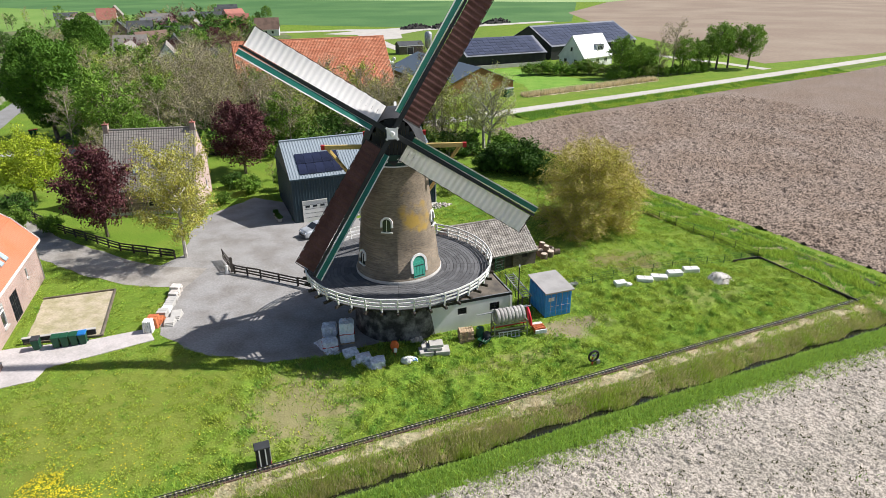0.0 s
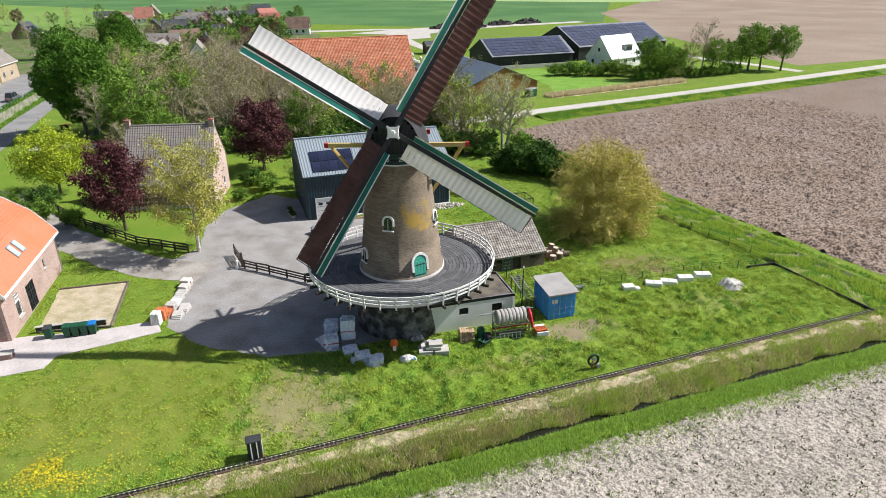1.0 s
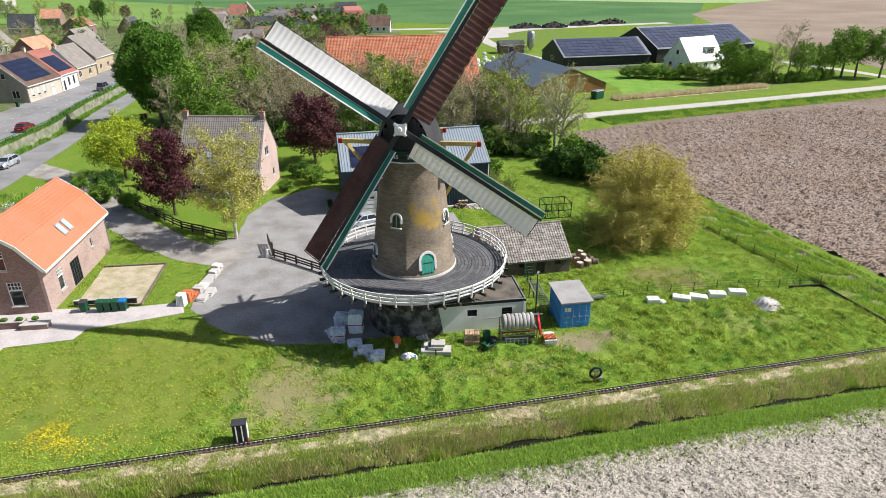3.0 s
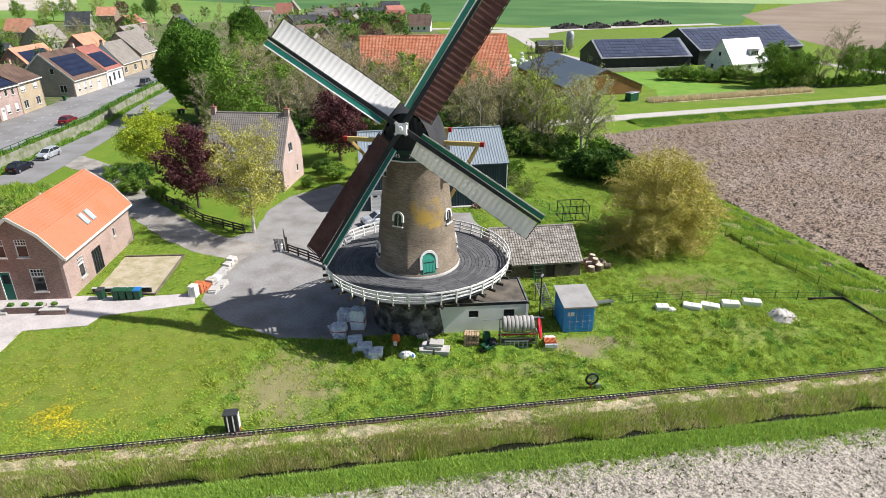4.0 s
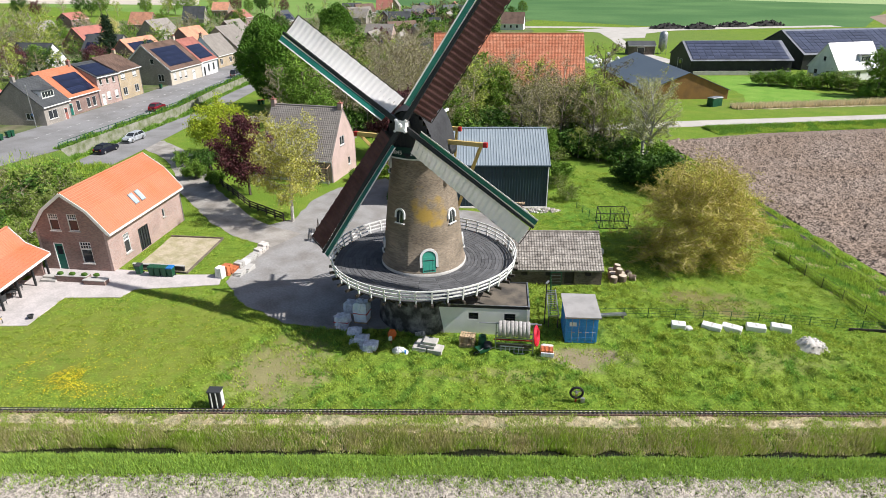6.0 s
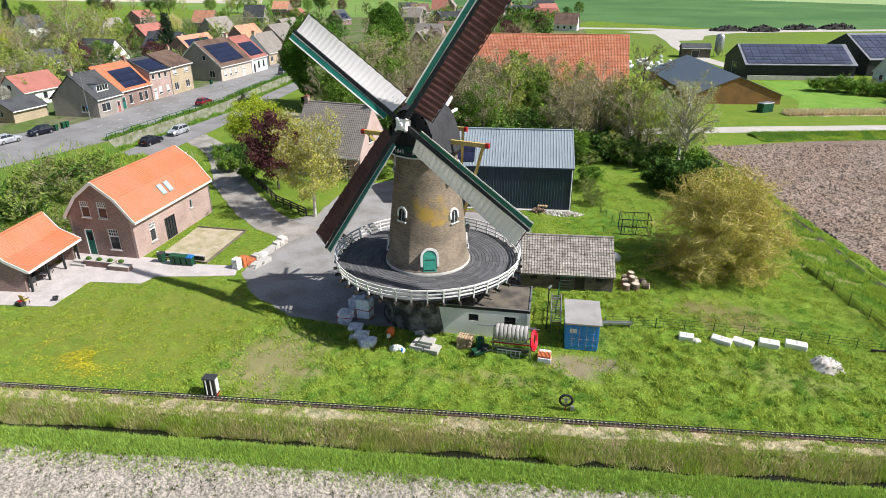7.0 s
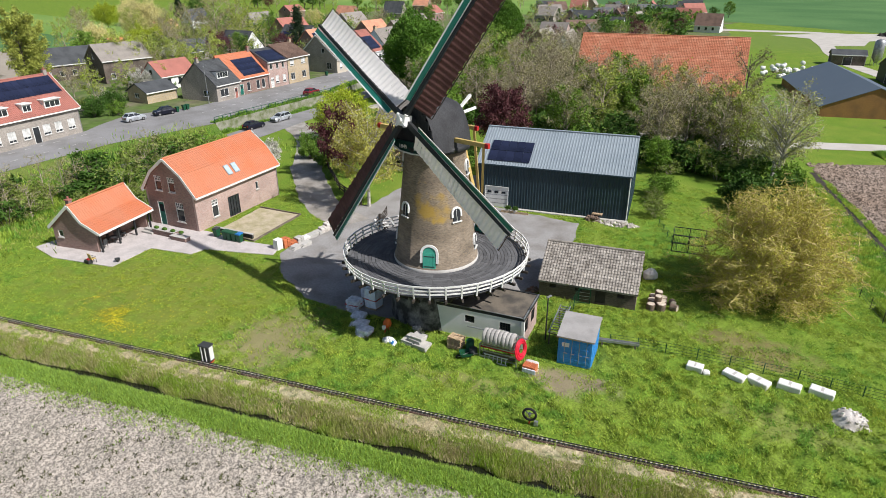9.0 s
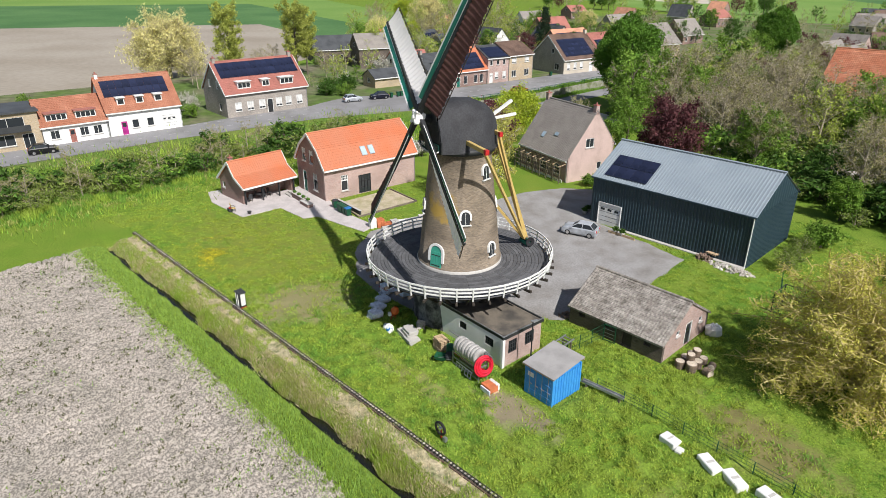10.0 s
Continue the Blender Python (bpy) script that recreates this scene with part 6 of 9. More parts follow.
KINDS = {
    "chestnut": (dict(H=19, R=6.6, base=3.6, limbs=26, subs=6, twigs=3, leaves=6, size=0.42, spread=0.5, trunk=0.45, stems=1, leafm="leaf_chestnut", slim=True, fine=False, fill=30000), "dense fresh green chestnut tree", 1),
    "green": (dict(H=12, R=4.6, base=1.8, limbs=18, subs=7, twigs=4, leaves=16, size=0.3, spread=0.35, trunk=0.28, leafm="leaf_green", fill=1000), "leafy tree in fresh green leaf", 2),
    "dark": (dict(H=12, R=4.4, base=1.5, limbs=18, subs=7, twigs=4, leaves=16, size=0.3, spread=0.35, trunk=0.28, leafm="leaf_dark", fill=1000), "tree in deep green leaf", 2),
    "avenue": (dict(H=12, R=3.9, base=3.4, limbs=20, subs=7, twigs=4, leaves=15, size=0.3, spread=0.35, trunk=0.34, leafm="leaf_green", fill=1600), "roadside tree with a dark trunk and round green crown", 2),
    "lime": (dict(H=8.6, R=4.4, base=1.6, limbs=18, subs=7, twigs=4, leaves=26, size=0.16, spread=0.3, trunk=0.2, leafm="leaf_lime", fill=4500), "bright yellow-green tree in spring leaf", 1),
    "plum": (dict(H=10, R=4.2, base=1.3, limbs=18, subs=7, twigs=5, leaves=16, size=0.22, spread=0.3, trunk=0.22, leafm="leaf_plum", lean=0.05, fill=2200), "dark purple-leaved plum tree", 2),
    "birch": (dict(H=13.5, R=3.9, base=1.6, limbs=24, subs=8, twigs=5, leaves=17, size=0.13, spread=0.26, trunk=0.2, droop=0.6, bark="birchbark", leafm="leaf_birch", shape=0.7), "slender birch with drooping yellow-green twigs", 2),
    "whitebirch": (dict(H=13, R=4.3, base=0.8, limbs=28, subs=8, twigs=5, leaves=10, size=0.13, spread=0.25, trunk=0.42, stems=2, droop=0.1, bark="birchbark", leafm="leaf_palebirch", twig_r=0.02, shape=0.8), "birch with bright white limbs and thin pale leaf", 1),
    "tallbare": (dict(H=17, R=4.0, base=3.5, limbs=24, subs=8, twigs=5, leaves=4, size=0.17, spread=0.25, trunk=0.3, leafm="leaf_bud", twig_r=0.02, shape=0.8), "tall dark bare tree with few buds", 1),
    "bare": (dict(H=13, R=4.2, base=2.5, limbs=20, subs=9, twigs=6, leaves=5, size=0.17, spread=0.25, trunk=0.24, bark="paletwig", leafm="leaf_bud", twig_r=0.02), "tree with bare twigs just breaking into bud", 3),
    "budding": (dict(H=12, R=4.0, base=1.5, limbs=20, subs=8, twigs=5, leaves=9, size=0.2, spread=0.28, trunk=0.22, bark="paletwig", leafm="leaf_bud", twig_r=0.016), "thin tree in young olive leaf", 3),
    "fresh": (dict(H=10, R=3.6, base=1.0, limbs=18, subs=7, twigs=5, leaves=10, size=0.2, spread=0.28, trunk=0.2, bark="paletwig", leafm="leaf_fresh", twig_r=0.016), "thin tree in young yellow-green leaf", 2),
    "willow": (dict(H=11.6, R=6.8, base=-4.5, limbs=70, subs=11, twigs=6, leaves=20, size=0.085, spread=0.2, trunk=0.34, stems=7, droop=0.22, bark="willowtwig", leafm="leaf_willow", twig_r=0.03, fill=5000), "broad many-stemmed willow in yellow-green leaf", 1),
    "palewillow": (dict(H=11, R=5.5, base=0.2, limbs=30, subs=8, twigs=5, leaves=16, size=0.24, spread=0.4, trunk=0.3, stems=4, droop=0.3, twig_r=0.02, bark="paletwig", leafm="leaf_fresh", slim=True), "broad pale green willow bush", 1),
    "yellowwillow": (dict(H=15, R=8, base=1.0, limbs=40, subs=9, twigs=5, leaves=20, size=0.3, spread=0.5, trunk=0.4, droop=0.6, twig_r=0.03, bark="paletwig", leafm="leaf_paleyellow", slim=True), "large weeping willow in pale yellow leaf", 1),
    "poplar": (dict(H=19, R=3.3, base=1.5, limbs=36, subs=6, twigs=4, leaves=22, size=0.3, spread=0.35, trunk=0.3, leafm="leaf_poplar", shape=0.35, lean=0.03), "tall narrow poplar in young leaf", 1),
    "bush": (dict(H=3.2, R=2.2, base=0.2, limbs=14, subs=6, twigs=4, leaves=14, size=0.2, spread=0.22, trunk=0.1, stems=4, leafm="leaf_green"), "rounded green garden bush", 2),
    "hedgebush": (dict(H=3.6, R=2.6, base=0.2, limbs=16, subs=7, twigs=5, leaves=12, size=0.18, spread=0.25, trunk=0.1, stems=5, bark="paletwig", leafm="leaf_hedge", twig_r=0.014), "loose hedge bush in young leaf", 2),
    "darkbush": (dict(H=2.6, R=2.0, base=0.1, limbs=14, subs=6, twigs=4, leaves=14, size=0.2, spread=0.22, trunk=0.1, stems=4, leafm="leaf_dark"), "low dark green bush", 2),
    "blossom": (dict(H=4.5, R=2.6, base=0.8, limbs=16, subs=6, twigs=4, leaves=12, size=0.2, spread=0.25, trunk=0.12, stems=3, leafm="leaf_blossom"), "shrub covered in white blossom", 1),
    "conifer": (dict(H=15, R=3.4, base=0.6, limbs=44, subs=6, twigs=4, leaves=12, size=0.3, spread=0.25, trunk=0.25, pointed=True, leafm="leaf_conifer"), "tall dark green pointed conifer", 1),
}
STOCK = {k: [grow(100 + 7 * i + len(k), **kw) for i in range(n)] for k, (kw, _, n) in KINDS.items()}


def plainer(kw):
    """The same kind with single-faced leaves and twigs, for trees that stay far off."""
    kw = dict(kw)
    bare = kw["leaves"] <= 9
    kw.update(slim=True, fine=bare, twig_r=0.03)
    if bare:
        kw.update(limbs=15, subs=7, twigs=5, leaves=2 if kw["leaves"] <= 5 else 4, size=0.19)
    else:
        kw.update(limbs=max(12, int(kw["limbs"] * 0.75)), subs=max(5, int(kw["subs"] * 0.8)), twigs=4, leaves=max(6, int(kw["leaves"] * 0.75)), size=kw["size"] * 1.15)
    return kw


STOCK_FAR = {k: [grow(300 + 7 * i + len(k), **plainer(kw)) for i in range(n + 1)] for k, (kw, _, n) in KINDS.items()}


def plainest(kw):
    """For groves: a third of the wood and leaves again, the leaves larger."""
    kw = plainer(kw)
    bare = kw["fine"]
    kw.update(limbs=7, subs=5, twigs=3, fill=kw.get("fill", 0) // 4, leaves=(3 if bare else 5), size=min(0.5, kw["size"] * 1.5))
    return kw


STOCK_LOW = {k: [grow(500 + 7 * i + len(k), **plainest(kw)) for i in range(n + 1)] for k, (kw, _, n) in KINDS.items()}
trng = random.Random(5)


def tree(kind, x, y, H, z=0.0, wide=1.0, i=None):
    kw, label, n = KINDS[kind]
    near = (math.hypot(x - 5, y - 55) < 62 or kind in ("chestnut", "lime", "yellowwillow")) and kind not in ("hedgebush", "budding", "bare", "fresh")
    trunk, crown = (STOCK[kind] if near else STOCK_FAR[kind])[trng.randrange(n) if i is None else i]
    bushy = kind in ("bush", "hedgebush", "darkbush", "blossom")
    t = thing("bush" if bushy else "tree", (x, y, z), trng.uniform(0, 360), label, "bush" if bushy else "tree")
    f = H / kw["H"]
    t.scale = (f * wide, f * wide, f)
    part("wood" if bushy else "trunk", trunk, None, t)
    part("crown", crown, None, t)
    return t


def grove(name, label, category, plants):
    """Growth that nobody could count, as one mesh of wood and leaves."""
    bits, mats = [], []
    for kind, x, y, H, z, wide in plants:
        kw, _, n = KINDS[kind]
        f = H / kw["H"]
        m = pose(x, y, z, 0, 0, trng.uniform(0, 360)) @ Matrix.Diagonal((f * wide, f * wide, f, 1))
        for me in STOCK_LOW[kind][trng.randrange(n + 1)]:
            bits.append((me, m))
            if me.materials[0] not in mats:
                mats.append(me.materials[0])
    return tagged(new(name, joined(name, bits, mats)), label, category, kind="stuff")


# round the site
tree("willow", 12.3, 76.2, 10.4, wide=1.05)
tree("birch", -30.6, 61.2, 13.8, wide=1.05, i=0)
tree("whitebirch", -3.0, 109.2, 13.6)
tree("tallbare", -13.6, 119.8, 17)
tree("plum", -42.6, 65.2, 10.2, wide=0.84, i=0)
tree("plum", -37.5, 90.7, 10.5, i=1)
tree("lime", -60, 75, 8.8)
tree("chestnut", -81, 106, 18.6, wide=0.95)
tree("chestnut", -123, 174, 15.5, z=1.8)
tree("green", -61, 97, 9)
tree("budding", -66, 108, 12)
tree("green", -54, 93, 8)
for x, y, H, k in ((-51, 82, 7, "fresh"), (-57, 85, 8, "budding"), (-47, 86, 6, "green"), (-42, 84, 5, "fresh")):
    tree(k, x, y, H)
# wood behind the barn and the houses
for _ in range(64):
    x = trng.uniform(-76, -8)
    y = 101 + (x + 92) * 0.18 + trng.uniform(-8, 22)
    if abs(y - (120 + 0.68 * (x + 20))) < 4 or (x > -30 and y > 132):
        continue
    top = trng.uniform(8, 14)
    tree(trng.choice(("bare", "bare", "bare", "bare", "budding", "budding", "budding", "fresh", "green")), x, y, top if x < -60 else 3 + 0.68 * top)
for _ in range(26):
    x = trng.uniform(-84, -60)
    tree(trng.choice(("bare", "budding", "bare", "bare", "fresh")), x, 110 + trng.uniform(0, 52), trng.uniform(9, 15))
for x, y, H, k in ((-10, 114, 10, "budding"), (-6, 119, 11, "bare"), (-15, 116, 12, "fresh"), (-20, 118, 13, "bare"), (-26, 113, 10, "budding"), (-12, 105, 5, "fresh"), (-16, 101, 5, "green"), (0.4, 106.5, 3.4, "bush"), (-5.6, 85.4, 2.2, "hedgebush"), (-9.6, 92.6, 2.6, "bush"), (-8.6, 89.6, 1.8, "hedgebush")):
    tree(k, x, y, H)
low = [("darkbush", -12 - i * 2.3 + trng.uniform(-1, 1), 103 + trng.uniform(-2, 4), trng.uniform(2, 4), 0, 1.1) for i in range(22)]
for _ in range(75):
    x = trng.uniform(-78, -12)
    y = 104 + (x + 95) * 0.12 + trng.uniform(-6, 26)
    if abs(y - (120 + 0.68 * (x + 20))) < 3.5 or (x > -28 and y > 130) or (-60 < x < -20 and y > 128):
        continue
    top = trng.uniform(5, 15)
    tree(trng.choice(("bare", "budding", "bare", "budding", "bare", "fresh", "green")), x, y, top if x < -60 else 2.5 + 0.6 * top)
low += [(trng.choice(("bush", "darkbush", "hedgebush", "hedgebush")), trng.uniform(-76, -14), 101 + trng.uniform(-3, 24), trng.uniform(2, 4.5), 0, 1.2) for _ in range(80)]
grove("undergrowth", "tangled dark undergrowth of bushes in the bare wood", "undergrowth", low)
for x, y, H in ((-52, 124, 13), (-46, 125, 13), (-41, 127, 12), (-30, 130, 11), (-56, 122, 13), (-62, 126, 14)):
    tree("bare", x, y, H)
# thicket at the wood's end, beside the lawn
low = []
for _ in range(44):
    t = trng.random()
    x = -21 + 16 * t
    low.append((trng.choice(("darkbush", "darkbush", "bush", "hedgebush", "fresh")), x + trng.uniform(-1, 1), 106.5 + 1.5 * math.sin(5 * t) + trng.uniform(-1.5, 7), trng.uniform(1.4, 3.4), 0, 1.25))
grove("thicket", "dark green thicket at the end of the wood", "thicket", low)
tree("fresh", -8.4, 111, 7.5)
tree("fresh", -7.0, 115.5, 8)
tree("budding", -17.5, 113, 11)
tree("budding", -23, 116, 11)
# garden of the pinkish house
for x, y, H, k in ((-55, 66, 2.4, "bush"), (-58, 70, 2.6, "darkbush"), (-62, 69, 2.2, "bush"), (-50, 65.5, 2.0, "bush"), (-34.5, 77.5, 1.6, "bush"), (-36, 84, 2.0, "darkbush"), (-33, 82, 2.4, "bush"), (-29, 84, 3, "green"), (-32, 88, 3, "fresh"), (-26, 85, 2.5, "bush")):
    tree(k, x, y, H)
# belt of bushes between lawn and street
belt = []
for _ in range(150):
    t = trng.random()
    a = Vector((-40, -2)).lerp(Vector((-52, 20)), min(1, t * 2)) if t < 0.5 else Vector((-52, 20)).lerp(Vector((-73, 62)), t * 2 - 1)
    o = trng.uniform(-4.5, 4.5)
    x, y = a.x - 0.88 * o + trng.uniform(-1, 1), a.y - 0.47 * o
    if y > 54:
        continue
    k = trng.choice(("hedgebush", "hedgebush", "hedgebush", "budding", "bush", "darkbush", "bare"))
    belt.append((k, x, y, trng.uniform(3.0, 5.6) if k in ("bare", "budding") else trng.uniform(0.9, 3.6), 0.1 + max(0, o) * 0.18, 1.2))
grove("hedge", "wild belt of olive bushes and thin saplings", "hedge", belt)
for x, y in ((-58, 56), (-56, 60), (-60, 62), (-54, 57.5)):
    tree("blossom", x, y, 2.6)
for x, y in ((-50, 40), (-52, 44), (-54, 48), (-56, 52), (-58, 46), (-48, 33)):
    tree("hedgebush", x, y, 3.2)
# village trees
def village(*rows):
    for x, y, H, k in rows:
        tree(k, x, y, H, z=RZ if inside_top(x, y) else 0)


# behind the street
village((-156, 116, 15, "conifer"), (-150, 108, 8, "plum"), (-143, 104, 6, "green"), (-141, 100, 5, "plum"), (-137, 75, 9, "fresh"), (-132, 66, 8, "budding"), (-128, 58, 7, "fresh"), (-124, 60, 4.5, "blossom"), (-146, 84, 12, "fresh"), (-152, 76, 13, "budding"), (-160, 72, 11, "lime"), (-172, 60, 12, "green"), (-152, 64, 9, "fresh"), (-108, 50, 3, "darkbush"), (-104, 46, 3, "darkbush"), (-101, 45, 2.6, "darkbush"), (-100, 49, 2.5, "bush"))
village((-184, 101, 19, "budding"), (-178, 108, 17, "fresh"), (-192, 96, 17, "budding"), (-190, 110, 16, "bare"), (-172, 104, 13, "fresh"), (-144, 67, 11, "fresh"), (-148, 62, 12, "palewillow"), (-140, 73, 10, "fresh"), (-150, 72, 9, "hedgebush"), (-146, 74, 7, "blossom"), (-262, 99, 16, "yellowwillow"), (-250, 92, 14, "fresh"), (-240, 104, 15, "budding"), (-325, 134, 16, "conifer"), (-318, 140, 14, "dark"), (-206, 120, 12, "budding"), (-212, 92, 13, "budding"), (-225, 98, 13, "fresh"), (-234, 118, 11, "green"), (-160, 92, 9, "plum"), (-164, 100, 8, "green"), (-150, 96, 8, "dark"), (-345, 115, 13, "yellowwillow"), (-322, 98, 12, "lime"), (-300, 84, 13, "fresh"), (-285, 78, 13, "budding"), (-230, 70, 14, "budding"), (-222, 62, 13, "fresh"))
for i in range(26):
    u = i / 25
    village((-452 + 130 * u + trng.uniform(-6, 6), 228 + 112 * u + trng.uniform(-8, 8), trng.uniform(9, 15), trng.choice(("budding", "fresh", "bare", "green", "plum", "dark"))))
# between the back houses
village((-122, 34, 4.5, "blossom"), (-88, 18, 3.5, "blossom"), (-86, 15, 3, "darkbush"), (-83, 19, 2.5, "bush"), (-78, 14, 3, "bush"), (-84, 4, 4, "green"), (-88, -4, 4, "green"), (-92, -12, 4, "green"), (-76, -10, 4, "fresh"), (-140, 6, 17.5, "yellowwillow"), (-118, 8, 5, "bare"), (-122, 14, 9, "bare"), (-128, 24, 10, "bare"), (-122, 23.5, 19, "poplar"), (-129, 39, 19, "poplar"), (-132.5, 41.5, 17, "poplar"), (-112, 22, 7, "bare"), (-118, 30, 8, "bare"), (-108, 28, 6, "bare"), (-126, 30, 8, "bare"), (-116, 16, 7, "bare"), (-124, 46, 7, "budding"), (-134, 33, 8, "bare"), (-210, 70, 11, "yellowwillow"))
# at the village's far edge
village((-190, 60, 8, "green"), (-200, 96, 10, "fresh"), (-215, 110, 11, "budding"), (-186, 105, 8, "budding"), (-230, 140, 11, "green"), (-240, 165, 10, "fresh"), (-220, 190, 10, "budding"), (-165, 190, 10, "dark"), (-150, 195, 11, "budding"), (-255, 200, 9, "green"), (-265, 180, 9, "yellowwillow"), (-300, 190, 9, "budding"), (-230, 225, 9, "green"), (-175, 225, 8, "bare"), (-118, 210, 9, "dark"), (-105, 196, 12, "bare"), (-98, 165, 12, "budding"))
# towards the fields
village((-88, 168, 12, "bare"), (-80, 178, 11, "bare"), (-85, 200, 10, "bare"), (-100, 220, 10, "budding"), (-118, 240, 9, "plum"), (-122, 262, 8, "green"), (-140, 320, 8, "green"), (-152, 355, 8, "dark"), (-128, 285, 7, "plum"), (-165, 395, 9, "green"), (-210, 410, 8, "budding"), (-110, 156, 11, "budding"), (-116, 163, 12, "green"), (-102, 150, 10, "fresh"))
far = []
for _ in range(150):
    x, y = trng.uniform(-265, -140), trng.uniform(35, 250)
    if y < 0.55 * (-x) - 30 or y > -x + 10:
        continue
    far.append((trng.choice(("fresh", "budding", "green", "fresh", "bare", "dark", "bare")), x, y, trng.uniform(4, 9), RZ if inside_top(x, y) else 0, 1.0))
for _ in range(150):
    x = trng.uniform(-250, -84)
    y = -x * trng.uniform(1.15, 1.75) + trng.uniform(20, 60)
    far.append((trng.choice(("fresh", "budding", "green", "bare", "bare", "dark", "plum")), x, y, trng.uniform(4, 10), RZ if inside_top(x, y) else 0, 1.0))
for _ in range(150):
    x = trng.uniform(-345, -165)
    y = -x * trng.uniform(0.35, 1.9) + trng.uniform(-20, 40)
    if 95 < y < 420 and not (x > -215 and y < 150):
        far.append((trng.choice(("fresh", "budding", "green", "bare", "bare", "dark")), x, y, trng.uniform(4, 9), RZ if inside_top(x, y) else 0, 1.0))
for _ in range(90):
    x, y = trng.uniform(-270, -140), trng.uniform(70, 150)
    if y > -0.75 * x + 5 or y < -0.5 * x - 10:
        continue
    far.append((trng.choice(("fresh", "green", "budding", "dark", "bare", "hedgebush")), x, y, trng.uniform(4, 8), RZ if inside_top(x, y) else 0, 1.0))
for _ in range(70):
    x, y = trng.uniform(-172, -104), trng.uniform(18, 82)
    if y > -1.05 * x - 58 or y < -0.75 * x - 68 or -0.95 * x - 80 < y < -0.95 * x - 70:
        continue
    k = trng.choice(("bush", "hedgebush", "fresh", "darkbush", "budding", "green", "blossom"))
    far.append((k, x, y, trng.uniform(3, 7) if k in ("fresh", "budding", "green") else trng.uniform(1.5, 3.5), RZ if inside_top(x, y) else 0, 1.0))
grove("far_trees", "garden trees and shrubs scattered through the village", "trees", far)
edge = []
for _ in range(110):
    t = trng.random()
    x, y = -108 - 66 * t + trng.uniform(-14, 14), 205 + 130 * t + trng.uniform(-22, 22)
    edge.append((trng.choice(("dark", "green", "bare", "darkbush", "plum", "budding", "darkbush")), x, y, trng.uniform(3, 9), RZ if inside_top(x, y) else 0, 1.2))
edge += [("darkbush", -158 + 1.7 * i, 281 + 0.35 * i, 2.8, 0, 1.2) for i in range(16)]
grove("garden_trees", "dark hedges and garden trees at the village edge", "trees", edge)
# beyond the ploughed field
for x, y, H, k in ((27, 189, 11, "avenue"), (29.5, 190.5, 8, "avenue"), (32, 192, 9, "avenue"), (35, 194, 8, "avenue"), (38, 195, 10, "budding"), (42, 198, 15, "bare"), (45, 199, 10, "avenue"), (50, 204, 9, "avenue"), (54, 207, 10, "avenue"), (57, 210, 13, "avenue"), (61, 213, 12, "avenue"), (66.5, 212, 12.5, "avenue")):
    tree(k, x, y, H)
for i in range(18):
    tree("hedgebush" if i % 2 else "bush", 2 + i * 1.9, 196 - abs(i - 9) * 0.3 + trng.uniform(-2, 2), trng.uniform(2.5, 4), wide=1.2)
for i in range(14):
    tree("bush", 24 + i * 2.2, 186 + i * 1.4 + trng.uniform(-1, 1), trng.uniform(2, 3))

# ---- garden railway along the ditch ----
track = thing("garden_railway", (*EDGE, 0), 32.0, "narrow garden railway on a low concrete strip", "railway")
part("bed", B().box((4, 0.07, 0.05), (78, 0.26, 0.1)), M["darkwood"], track, "dark ballast board")
part("board", B().box((4, -0.11, 0.06), (78, 0.06, 0.13)), M["redwood"], track, "brown timber edge board")
for y in (-0.03, 0.17):
    part("rail", B().box((4, y, 0.21), (78, 0.035, 0.05)), M["darkiron"], track)
M["sleeper"] = mat("weathered grey sleeper", (0.55, 0.51, 0.47), 0.9, 0.25, 0.8, 14, 0.1, tint=(0.36, 0.32, 0.29), obj=0.35)
sm = B().box((0, 0.09, 0.13), (0.11, 0.24, 0.05)).mesh("sleeper", M["sleeper"])
for i in range(260):
    part("sleeper", sm, None, track, loc=(-34.9 + i * 0.3, 0, 0))
solid("edging_board", B().beam((35.3, 60.5, 0.14), (29.4, 69.2, 0.14), 0.12, 0.3).beam((29.4, 69.2, 0.14), (26.5, 67.8, 0.14), 0.12, 0.3), M["darkwood"], label="dark timber edging at the garden's corner", category="edging")

# black signal cabinet with pale uprights
cab = thing("signal_box", (-9.55, 33.15, 0), 30, "black cabinet with pale uprights beside the garden railway", "cabinet")
part("body", B().cbox((0, 0, 0.8), (0.85, 0.6, 1.35), 0.05), M["black"], cab)
part("lid", B().cbox((0, 0, 1.5), (0.95, 0.7, 0.09), 0.03), M["darkgrey"], cab)
for x in (-0.2, 0.16):
    part("upright", B().box((x, -0.33, 0.8), (0.07, 0.05, 1.3)), M["white"], cab)
part("side_panel", B().box((0.45, 0, 0.85), (0.03, 0.4, 1.1)), M["white"], cab)
part("foot", B().box((0, 0, 0.09), (0.9, 0.5, 0.1)), M["red"], cab)

# wheel on a post
wp = thing("hand_wheel", (11.1, 46.75, 0), 30, "black spoked wheel upright on a red foot", "wheel")
b = B().lathe([(0.42 + 0.085 * math.cos(a), 0.085 * math.sin(a)) for a in (math.tau * i / 8 for i in range(8))], 28, pose(0, 0, 0.95, 90, 0, 0), close=True)
part("tyre", b, M["rubber"], wp, smooth=True)
b = B()
for k in range(3):
    a = math.tau * k / 3 + 0.5
    b.beam((0, 0, 0.95), (0.42 * math.cos(a), 0, 0.95 + 0.42 * math.sin(a)), 0.06)
part("spokes", b.tube((0, -0.12, 0.95), (0, 0.12, 0.95), 0.1, n=12), M["chrome"], wp)
